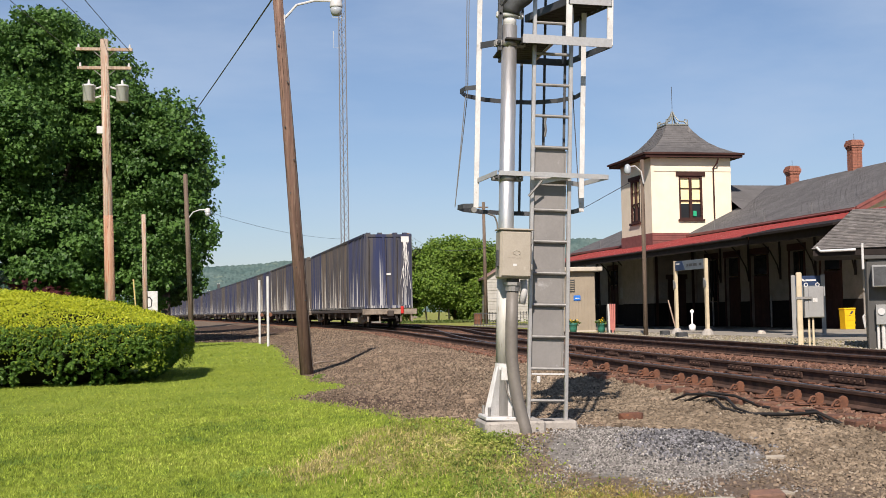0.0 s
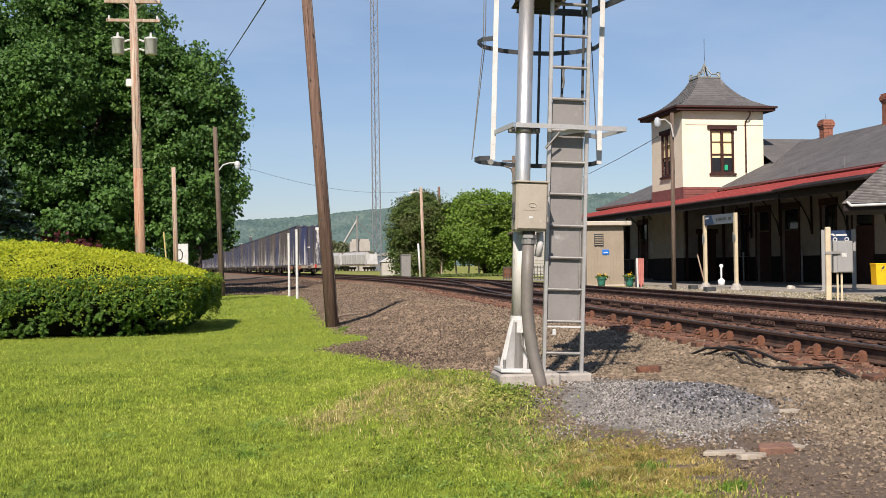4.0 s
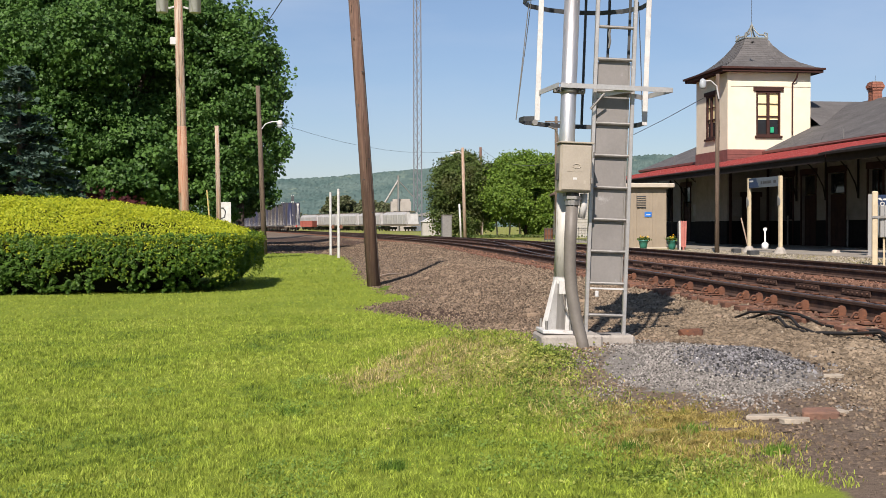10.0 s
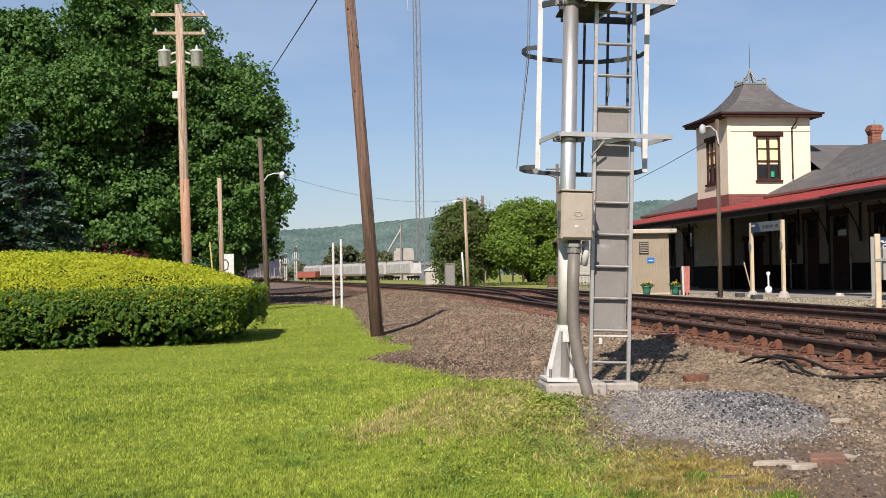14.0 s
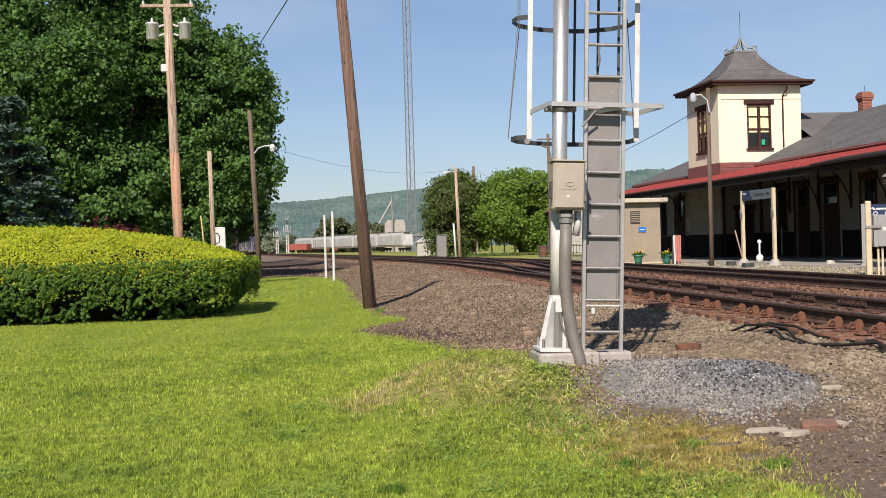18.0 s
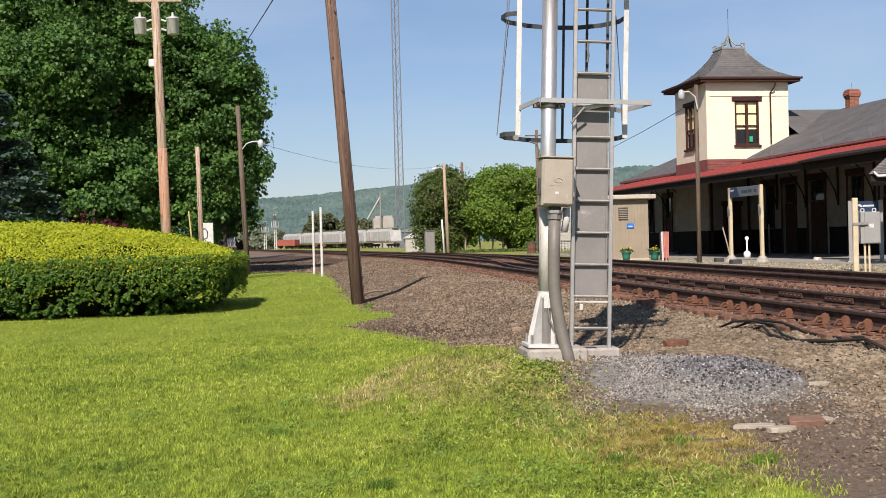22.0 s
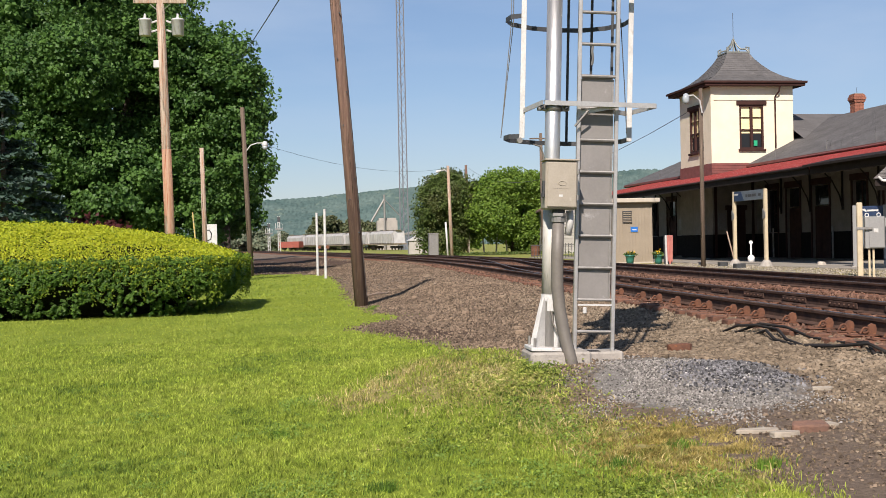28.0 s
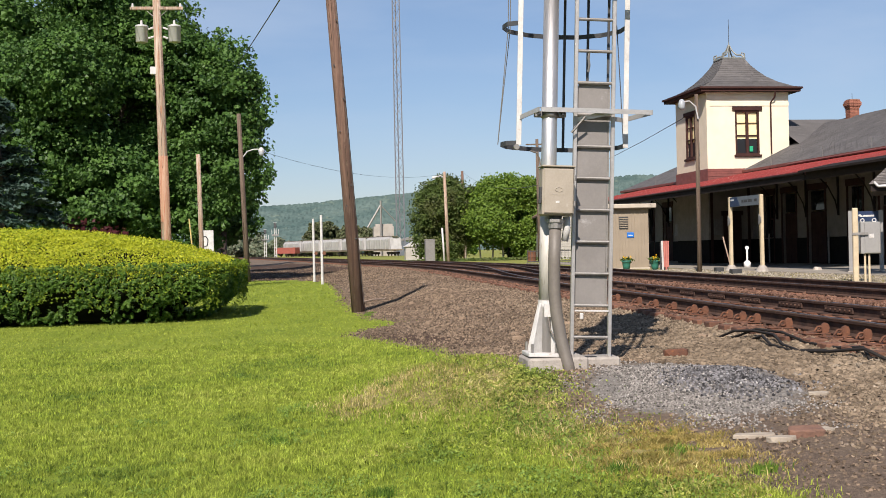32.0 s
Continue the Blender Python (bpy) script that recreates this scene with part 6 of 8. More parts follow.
# utility pole with two transformers
UB = (-6.0, 45.6, lz(-6, 45.6))
up, d = pole_thing("utility_pole", UB, (-6.22, 45.4, 12.25), 0.20, 0.15, M_polelt, "sun-bleached utility pole with two grey transformers", "utility pole")
M_butt = surf("rust_orange_stained_wood", (0.42, 0.29, 0.20), (0.34, 0.165, 0.09), 5, 0.9, 0.0, 1.0, 34, stretch=(3, 3, 0.1), c3=(0.30, 0.10, 0.05), patch=0.53)
part("stained_butt", tubem([(0, 0, -0.2), tuple(d * 0.2), tuple(d * 0.44)], 0.204, 14, 0.182), M_butt, up, "orange-stained lower length of the pole", smooth=True)
for zz, ln in ((11.85 - UB[2], 2.1), (11.13 - UB[2], 2.0)):
    x = d.x * zz / d.z
    ca = part("crossarm", boxm(x - ln / 2, -0.3, zz - 0.06, x + ln / 2, -0.18, zz + 0.06, 0.01), M_polelt, up)
    for s in (-1, 1):
        part("insulator", tubem([(x + s * (ln / 2 - 0.1), -0.24, zz + 0.06), (x + s * (ln / 2 - 0.1), -0.24, zz + 0.2)], 0.05, 8, 0.03), M_grey, ca)
        part("arm_brace", tubem([(x + s * 0.42, -0.24, zz - 0.05), (x, -0.22, zz - 0.42)], 0.018, 5), M_galv, ca)
for s in (-1, 1):
    zz = 10.2 - UB[2]
    x = d.x * zz / d.z + s * 0.62
    tb = lathe([(0.19, -0.36), (0.23, -0.34), (0.235, 0.22), (0.255, 0.23), (0.255, 0.28), (0.2, 0.31)], 16)
    bmesh.ops.transform(tb, matrix=Matrix.Translation((x, -0.1, zz)), verts=tb.verts)
    tf = part("transformer", tb, M_grey, up, "grey can transformer", smooth=True)
    part("bushing", tubem([(x, -0.1, zz + 0.31), (x, -0.1, zz + 0.5)], 0.06, 8, 0.035), M_white, tf)
    for hh in (-0.2, 0.15):
        part("hanger", tubem([(x - s * 0.24, -0.1, zz + hh), (x - s * 0.45, -0.05, zz + hh + 0.08)], 0.04, 6), M_grey, tf)
part("service_box", boxm(-0.5, -0.25, 8.45, -0.26, 0.0, 8.75, 0.02), M_grey, up)
part("riser", tubem([(-0.2, -0.1, 2.0), (-0.3, -0.1, 8.4)], 0.03, 6), M_rust, up)

# shorter poles and the lamp pole further along
sp, d = pole_thing("short_pole", (-5.75, 55.9, lz(-6, 55.9)), (-5.85, 55.9, 6.4), 0.13, 0.10, M_polelt, "short bleached wooden pole beside the hedge", "pole")
fl, d = pole_thing("far_lamp_pole", (-3.95, 60.8, lz(-4.1, 60.8)), (-4.25, 60.8, 8.9), 0.15, 0.11, M_poledk, "brown wooden pole with a lamp arm near the trees", "lamp pole")
lamp_arm(fl, (d.x * 0.74 + 0.08, 0, d.z * 0.74), 0.95, 0.42)
pl2, d = pole_thing("platform_lamp_pole", (13.93, 42.0, 0.56), (13.95, 42.0, 7.2), 0.09, 0.07, M_poledk, "brown wooden platform lamp pole with a curved arm", "lamp pole")
x, z = d.x * 0.86, d.z * 0.86
arm = part("lamp_arm", tubem([(x, -0.15, z), (x - 0.1, -0.2, z + 0.45), (x - 0.35, -0.25, z + 0.65), (x - 0.62, -0.3, z + 0.62)], 0.03, 8), M_grey, pl2)
hd = lathe([(0.03, 0.12), (0.09, 0.08), (0.13, -0.06), (0.12, -0.2), (0.07, -0.27)], 14)
bmesh.ops.transform(hd, matrix=Matrix.Translation((x - 0.66, -0.3, z + 0.6)), verts=hd.verts)
part("lamp_head", hd, M_lampglass, pl2, smooth=True)

# two white marker posts
for x, y in ((-0.5, 57.3), (-0.1, 52.0)):
    mp = thing("marker_post", pose(x, y, lz(x, y) + 0.05), "slim white trackside marker post", "post", "white marker posts")
    part("shaft", tubem([(0, 0, -0.2), (0.0, 0, 3.05)], 0.06, 8), M_white, mp)
    part("tag", tubem([(0.11, -0.05, 1.35), (0.11, -0.03, 1.35)], 0.085, 10), M_rust, mp, "small rusty round tag")


# ---- platform and its furniture ----
M_asphalt = surf("pale_worn_asphalt", (0.30, 0.27, 0.225), (0.225, 0.20, 0.165), 0.8, 0.9, 0.0, 0.3, 30, c3=(0.36, 0.33, 0.28), patch=0.6)
M_tanwall = surf("tan_grooved_siding", (0.285, 0.235, 0.17), (0.25, 0.205, 0.148), 1.5, 0.7, 0.0, 0.08, 30)
M_tanroof = surf("pale_tan_roof_edge", (0.46, 0.40, 0.32), (0.40, 0.35, 0.28), 3, 0.6)
M_bluesign = surf("blue_sign_face", (0.02, 0.16, 0.55), None, 4, 0.4)
M_navy = surf("navy_sign_face", (0.012, 0.028, 0.075), (0.016, 0.034, 0.085), 4, 0.35)
M_signgrey = surf("slate_grey_sign_face", (0.12, 0.14, 0.16), (0.10, 0.12, 0.14), 4, 0.4)
M_creampost = surf("cream_painted_post", (0.55, 0.46, 0.31), (0.44, 0.36, 0.24), 4, 0.5)
M_jade = surf("jade_green_plastic_pot", (0.03, 0.17, 0.12), (0.025, 0.13, 0.10), 5, 0.45)
M_yellow = surf("bright_yellow_plastic", (0.75, 0.43, 0.005), (0.68, 0.38, 0.005), 4, 0.4)
M_pink = surf("faded_red_slat_paint", (0.50, 0.19, 0.15), (0.40, 0.13, 0.11), 5, 0.6)
M_mesh = surf("brushed_grey_bungalow_metal", (0.33, 0.325, 0.31), (0.28, 0.275, 0.265), 2, 0.45, 0.4, 0.05, 40)
M_shing = surf("grey_brown_shingle", (0.15, 0.135, 0.125), (0.11, 0.10, 0.092), 2.5, 0.9, 0.0, 0.4, 30, isle=0.3)
M_steel = surf("thin_grey_wire", (0.10, 0.10, 0.105), None, 3, 0.5, 0.3, 0.0)
M_tower = surf("grey_tower_steel", (0.20, 0.20, 0.22), (0.16, 0.16, 0.175), 1, 0.6, 0.2, 0.0)
M_yline = surf("worn_yellow_line_paint", (0.55, 0.42, 0.12), (0.42, 0.34, 0.14), 5, 0.8, c3=(0.3, 0.28, 0.24), patch=0.52)

pf = tagged(part("platform", boxm(-5.2, -26.0, -0.12, 2.36, 24.0, 0.035, 0.01), M_asphalt, at=ST), "pale worn asphalt platform under the station canopy", "platform", kind="structure")
tagged(part("platform_line", boxm(12.55, 34.0, 0.52, 12.75, 62.0, 0.566), M_yline), "worn yellow safety line along the platform edge", "marking", kind="structure")

# tan utility shed by the platform
sd = thing("utility_shed", pose(12.75, 50.6, 0.55), "tan grooved-siding utility shed with a flat overhanging roof", "shed")
part("wall", boxm(0, 0, 0, 1.72, 3.2, 2.72), M_tanwall, sd)
for k in range(12):
    x = 0.07 + k * 0.145
    part("batten", boxm(x, -0.018, 0.05, x + 0.03, -0.002, 2.70), M_tanwall, sd)
part("roof_slab", boxm(-0.2, -0.3, 2.72, 2.02, 3.4, 2.92, 0.03), M_tanroof, sd)
vent = part("louvre", boxm(0.36, -0.045, 1.82, 0.78, -0.02, 2.36), M_dark, sd)
for k in range(6):
    part("louvre_slat", boxm(0.38, -0.075, 1.86 + k * 0.08, 0.76, -0.046, 1.895 + k * 0.08), M_tanwall, vent)
sg = part("notice", boxm(0.72, -0.045, 1.42, 1.04, -0.02, 1.65, 0.01), M_bluesign, sd, "small blue notice")
part("lettering_bar", boxm(0.78, -0.049, 1.50, 0.98, -0.0455, 1.54), M_white, sg)
part("sill_plate", boxm(-0.03, -0.03, -0.02, 1.75, 0.0, 0.08), M_tanroof, sd)


def flower_pot(x, y, seed, r=0.26):
    rng = np.random.default_rng(seed)
    p = thing("flower_pot", pose(x, y, 0.56), "jade green pot with yellow flowers on the platform", "flower pot", "platform flower pots")
    part("pot", lathe([(r * 0.7, 0), (r * 0.82, 0.18), (r * 0.97, 0.34), (r * 1.06, 0.35), (r * 1.06, 0.41), (r * 0.94, 0.41), (r * 0.9, 0.36)], 20), M_jade, p, smooth=True)
    q = rng.normal(0, 1, (170, 3)) * [r * 0.55, r * 0.55, 0.05] + [0, 0, 0.45]
    leaves("foliage", q, np.tile([0, 0, 1.0], (170, 1)), 0.09, L_olive, p, rng)
    q = rng.normal(0, 1, (26, 3)) * [r * 0.45, r * 0.45, 0.04] + [0, 0, 0.52]
    leaves("blooms", q, np.tile([0, -0.4, 1.0], (26, 1)), 0.06, M_yellow, p, rng)


M_padgravel = surf("tan_platform_gravel", (0.30, 0.265, 0.21), (0.21, 0.185, 0.145), 2.0, 0.95, 0.0, 0.3, 40, isle=0.5, spec=0.15)
flower_pot(13.05, 49.2, 1, 0.2)
flower_pot(13.85, 47.6, 2, 0.19)

br = thing("slatted_barricade", pose(14.05, 47.2, 0.56, 0, 0, 10), "folded red and white slatted barricade standing on end", "barricade")
for k, (x, mt) in enumerate(((0.0, M_white), (0.09, M_pink), (0.18, M_pink), (0.27, M_pink))):
    b = boxm(x, -0.02, 0.0 if k % 2 == 0 else 0.12, x + 0.075, 0.02, 1.22, 0.006)
    part("slat", b, mt, br, at=pose(0, 0.03 * k, 0, 0, -1.5 + k, 0))
part("stand_post", boxm(-0.02, 0.12, 0, 0.34, 0.15, 1.15), M_dark, br)

# station name sign between two cream posts
ns = thing("station_name_sign", pose(15.62, 40.1, 0.56, 0, 0, 6.6), "grey and navy station name board between two cream posts", "sign")
post_h = 2.79
for y in (0.0, 2.42):
    po = part("post", boxm(-0.06, y - 0.06, 0, 0.06, y + 0.06, post_h, 0.008), M_creampost, ns)
    part("post_foot", lathe([(0.26, -0.05), (0.24, 0.04), (0.14, 0.2), (0.10, 0.24)], 12), M_concrete, po, at=pose(0, y, 0))
    part("bracket_tag", prism([(y - 0.12, 1.95), (y + 0.06, 2.08), (y + 0.06, 1.7), (y - 0.12, 1.8)], -0.09, -0.065, "x"), M_mesh, po)
bd = part("board", boxm(-0.04, 0.06, 2.42, 0.04, 2.36, 2.78, 0.005), M_signgrey, ns)
part("board_end", prism([(1.55, 2.425), (2.355, 2.425), (2.355, 2.775), (1.8, 2.775)], -0.046, -0.041, "x"), M_navy, bd, "navy end panel")
part("emblem", boxm(-0.05, 2.0, 2.64, -0.0465, 2.3, 2.70), M_white, bd)
for k, (a, b) in enumerate(((1.3, 1.42), (0.95, 1.25), (0.62, 0.9), (0.25, 0.45))):
    part("lettering_bar", boxm(-0.046, a, 2.55, -0.041, b, 2.65), M_dark, bd)

# bottle-shaped white stand, leaning stick, small clutter
M_chalk = surf("bright_white_plastic", (0.82, 0.81, 0.79), (0.74, 0.73, 0.71), 5, 0.5)
ws = thing("white_stand", pose(17.5, 46.6, 0.595) @ Matrix.Scale(0.8, 4), "white weighted stand with a round top", "stand")
part("base", lathe([(0.17, 0), (0.18, 0.26), (0.13, 0.32), (0.06, 0.37)], 16), M_chalk, ws, smooth=True)
part("stem", tubem([(0, 0, 0.38), (0, 0, 0.95)], 0.045, 10), M_chalk, ws)
part("disc", tubem([(0, -0.02, 1.02), (0, 0.02, 1.02)], 0.1, 16), M_chalk, ws)
stk = thing("leaning_stick", pose(17.3, 48.0, 0.595, 0, -14, 0), "pale stick leaning towards the platform wall", "stick")
part("shaft", tubem([(0, 0, 0), (0, 0, 1.35)], 0.03, 6), M_polelt, stk)
for x, y, w, mt, lb in ((14.0, 38.4, 0.34, M_dark, "dark junction lid on the gravel"), (14.6, 41.8, 0.3, M_dark, "dark drain lid on the platform")):
    o = thing("junction_lid", pose(x, y, 0.55), lb, "lid")
    part("lid", boxm(-w / 2, -w / 2, 0, w / 2, w / 2, 0.18, 0.02), mt, o)

# electrical box on posts, and the information kiosk behind
eb = thing("electrical_cabinet", pose(13.3, 27.9, 0.55, 0, 0, -20), "grey electrical box on pale posts beside the track", "electrical box")
part("main_post", boxm(-0.07, -0.07, -0.1, 0.07, 0.07, 1.88, 0.02), M_creampost, eb)
for x in (0.2, 0.3):
    part("leg", boxm(x, 0.05, -0.1, x + 0.05, 0.1, 0.85, 0.004), M_creampost, eb)
cb2 = part("cabinet", boxm(0.12, -0.02, 0.72, 0.60, 0.28, 1.52, 0.012), M_mesh, eb)
part("door", boxm(0.22, -0.036, 0.74, 0.585, -0.021, 1.50, 0.006), M_mesh, cb2)
part("label", boxm(0.33, -0.04, 1.12, 0.44, -0.0365, 1.22), M_white, cb2)
for x in (0.18, 0.46):
    part("lifting_eye", tubem([(x + 0.045 * math.cos(a), 0.05, 1.56 + 0.045 * math.sin(a)) for a in np.linspace(0, 2 * math.pi, 9)], 0.014, 5), M_white, cb2)
part("strap", boxm(-0.09, -0.09, 1.2, 0.3, -0.071, 1.26), M_galv, eb)
kk = thing("information_kiosk", pose(17.0, 36.0, 0.58, 0, 0, -25) @ Matrix.Scale(0.93, 4), "information kiosk with navy header between steel posts", "kiosk")
for x in (0.0, 1.0):
    part("post", boxm(x - 0.07, -0.07, -0.05, x + 0.07, 0.07, 2.15, 0.01), M_mesh, kk)
    part("foot", boxm(x - 0.12, -0.12, -0.05, x + 0.12, 0.12, 0.05, 0.02), M_concrete, kk)
hb = part("header", boxm(0.07, -0.04, 1.78, 0.93, 0.04, 2.12), M_navy, kk)
part("emblem", prism([(0.22, 2.0), (0.34, 2.02), (0.42, 1.93), (0.36, 1.92)], -0.046, -0.041), M_white, hb)
part("lettering_bar", boxm(0.42, -0.046, 1.93, 0.78, -0.041, 1.99), M_white, hb)
part("panel", boxm(0.07, -0.03, 0.65, 0.93, 0.03, 1.78), M_signgrey, kk)

yb = thing("yellow_bin", pose(22.72, 43.3, 0.6, 0, 0, 3) @ Matrix.Diagonal((0.76, 0.8, 0.94, 1)), "bright yellow plastic bin beside the station wall", "bin")
part("body", prism([(-0.27, 0), (0.27, 0), (0.31, 0.82), (-0.31, 0.82)], -0.25, 0.25), M_yellow, yb)
part("lid", boxm(-0.33, -0.28, 0.82, 0.33, 0.28, 0.90, 0.02), M_yellow, yb)
for k in range(3):
    part("rib", boxm(-0.29, -0.262, 0.15 + 0.22 * k, 0.29, -0.251, 0.2 + 0.22 * k), M_yellow, yb)
part("sticker", prism([(0.0, 0.55), (0.2, 0.75), (0.12, 0.78), (-0.08, 0.6)], -0.256, -0.2511), M_navy, yb)

# steel signal bungalow by the line
M_hut = surf("weathered_dark_grey_metal", (0.082, 0.077, 0.07), (0.06, 0.057, 0.052), 2, 0.5, 0.3, 0.05, 40, stretch=(1, 1, 0.15), c3=(0.13, 0.118, 0.10), patch=0.6)
bg = thing("signal_bungalow", pose(13.56, 25.0, 0.5, 0, 0, -28), "dark grey steel signal bungalow with cooling unit and meter", "equipment hut")
part("body", boxm(0, 0, 0.0, 2.6, 3.2, 2.12, 0.02), M_hut, bg)
part("roof", boxm(-0.06, -0.08, 2.12, 2.7, 3.3, 2.22, 0.02), M_hut, bg)
ac = part("cooling_unit", boxm(0.12, -0.38, 1.48, 0.75, -0.003, 1.98, 0.015), M_mesh, bg)
part("unit_grille", boxm(0.16, -0.395, 1.52, 0.45, -0.381, 1.94), M_dark, ac)
mt_ = part("meter_box", boxm(0.18, -0.2, 0.62, 0.42, -0.003, 1.08, 0.01), M_mesh, bg)
part("meter_dial", tubem([(0.3, -0.23, 0.92), (0.3, -0.2, 0.92)], 0.08, 14), M_grey, mt_)
part("conduit", tubem([(0.22, -0.1, 0.0), (0.22, -0.1, 0.62)], 0.03, 8), M_white, bg)
part("conduit", tubem([(0.33, -0.1, 0.0), (0.33, -0.1, 0.62)], 0.045, 8), M_white, bg)
part("corner_pole", tubem([(-0.06, -0.06, 1.9), (-0.06, -0.06, 2.5)], 0.03, 8), M_white, bg)
part("door_handle", tubem([(-0.05, 0.25, 0.55), (-0.09, 0.25, 0.8), (-0.05, 0.25, 0.85)], 0.03, 6), M_white, bg)

# small gabled platform shelter with shingles
sh = thing("platform_shelter", pose(15.25, 31.1, 0.56, 0, 0, -27), "platform shelter with grey-brown shingled roof and white gutter", "shelter")
W, D, ZE, ZR = 5.6, 3.6, 2.62, 3.85
rf = bmesh.new()
P = [(-0.0, 0, ZE), (W, 0, ZE), (W, D, ZE), (0, D, ZE), (1.2, D / 2, ZR), (W, D / 2, ZR)]
pv = [rf.verts.new(p) for p in P]
for f in ((0, 1, 5, 4), (0, 4, 3), (3, 4, 5, 2), (1, 2, 5)):
    rf.faces.new([pv[i] for i in f])
rfo = part("roof", rf, M_shing, sh)
tagged(shingled("shingle_field", P[0], P[1], P[5], P[4], M_shing, rfo, 26, 0.17, 0.018), kind="stuff")
tagged(shingled("shingle_field", P[3], P[0], P[4], P[4], M_shing, rfo, 26, 0.17, 0.018), kind="stuff")
part("soffit", boxm(0.05, 0.05, ZE - 0.2, W, D - 0.05, ZE - 0.02), M_under, sh)
part("gutter", tubem([(0.25, -0.06, ZE - 0.06), (1.2, -0.06, ZE - 0.045)], 0.038, 8), M_grey, sh)
part("outlet", tubem([(0.25, -0.06, ZE - 0.06), (0.14, -0.06, ZE + 0.06)], 0.035, 8), M_grey, sh)
for x in (3.2, 5.2):
    for y in (0.35, D - 0.35):
        part("post", boxm(x - 0.08, y - 0.08, 0, x + 0.08, y + 0.08, ZE - 0.2, 0.008), M_brown, sh)
gf = part("front_gable", prism([(2.6, ZE - 0.1), (4.8, ZE - 0.1), (3.7, ZE + 1.0)], -0.75, 0.6), M_cream, sh)
for s in (-1, 1):
    vb = bmesh.new()
    o = [(3.7, ZE + 1.14), (3.7 + s * 1.42, ZE - 0.24), (3.7 + s * 1.42, ZE - 0.36), (3.7, ZE + 1.0)]
    vb = prism(o, -0.95, 0.7)
    part("gable_slope", vb, M_shing, sh)

# ---- beyond the line ----
rm = thing("radio_tower", pose(19.8, 298, 0.3), "tall slim lattice radio tower against the sky", "radio tower")
LEG = [(1.2 * math.cos(radians(a)), 1.2 * math.sin(radians(a))) for a in (90, 210, 330)]
for x, y in LEG:
    part("leg", tubem([(x, y, 0), (x * 0.8, y * 0.8, 92)], 0.15, 5), M_tower, rm)
lat = bmesh.new()
for k in range(46):
    for i in range(3):
        (xa, ya), (xb, yb_) = LEG[i], LEG[(i + 1) % 3]
        if k % 2:
            xa, ya, xb, yb_ = xb, yb_, xa, ya
        s0, s1 = 1 - 0.2 * k / 46, 1 - 0.2 * (k + 1) / 46
        tube(lat, [(xa * s0, ya * s0, k * 2), (xb * s1, yb_ * s1, k * 2 + 2)], 0.06, 4)
part("bracing", lat, M_tower, rm)
for z, x in ((78, -2.5), (70, -2.2)):
    part("antenna", tubem([(0, 0, z), (x, 0, z), (x, 0, z + 4.5)], 0.07, 5), M_grey, rm)

cbt = thing("trackside_cabinet", pose(9.1, 99.5, 0.5), "grey steel trackside equipment cabinet on the grass", "cabinet")
part("body", boxm(-0.42, -0.4, 0, 0.42, 0.4, 2.0, 0.02), M_galv, cbt)
part("door", boxm(-0.38, -0.42, 0.08, 0.38, -0.401, 1.9, 0.01), M_galv, cbt)
part("roof_lip", boxm(-0.46, -0.45, 2.0, 0.46, 0.44, 2.07, 0.01), M_galv, cbt)
fp, d = pole_thing("distant_lamp_pole", (10.75, 100, 0.5), (10.55, 100, 8.4), 0.16, 0.12, M_polelt, "pale wooden pole with a lamp arm beyond the line", "lamp pole")
part("lamp_arm", tubem([(-0.15, 0, 7.3), (-0.5, 0, 7.55), (-1.0, 0, 7.45)], 0.05, 6), M_grey, fp)
part("lamp_head", tubem([(-0.95, 0, 7.45), (-1.25, 0, 7.38)], 0.11, 8), M_grey, fp)
fp2, d = pole_thing("distant_pole", (16.95, 139, 0.4), (16.85, 139, 11.1), 0.2, 0.15, M_pole, "wooden pole beyond the trees", "pole")
wp, d = pole_thing("white_post", (10.3, 99, 0.5), (10.15, 99, 3.5), 0.09, 0.08, M_white, "white post beside the grey cabinet", "post")
M_elev2 = surf("dingy_white_boards", (0.40, 0.38, 0.34), (0.32, 0.30, 0.27), 2, 0.8, 0.0, 0.1, 20)
bgk = thing("white_hut", pose(9.7, 125, 0.45), "small white hut half hidden by the trees", "hut")
part("wall", boxm(-0.9, 0, 0, 1.5, 2, 1.6), M_elev2, bgk)
part("roof", prism([(-1.05, 1.6), (1.65, 1.6), (0.3, 2.35)], -0.15, 2.15), M_grey, bgk)

el = thing("grain_elevator", pose(17.2, 331, -0.2) @ Matrix.Scale(1.44, 4), "white grain elevator with a slanting loading leg", "elevator")
M_elev = surf("weathered_pale_concrete", (0.36, 0.33, 0.29), (0.28, 0.255, 0.225), 0.6, 0.9, 0.0, 0.2, 6)
part("block", boxm(-2.0, 0, 0, 2.0, 5, 6.2), M_elev, el)
part("head_house", boxm(-1.6, 0.5, 6.2, 1.8, 4, 6.7), M_elev, el)
part("loading_leg", tubem([(-3.2, -0.5, 6.0), (-0.55, -0.5, 10.4)], 0.22, 6), M_galv, el)
part("loading_leg", tubem([(-0.55, -0.5, 10.4), (2.6, -0.5, 6.9)], 0.1, 6), M_galv, el)
part("mast", tubem([(-0.55, -0.5, 0), (-0.55, -0.5, 11.3)], 0.2, 6), M_galv, el)
for k in range(3):
    part("opening", boxm(-1.5 + k * 1.1, -0.06, 3.4, -0.9 + k * 1.1, -0.003, 4.3), M_dark, el)
gb = thing("grey_warehouse", pose(20.2, 322, -0.2) @ Matrix.Scale(1.3, 4), "low grey metal warehouse beside the elevator", "warehouse")
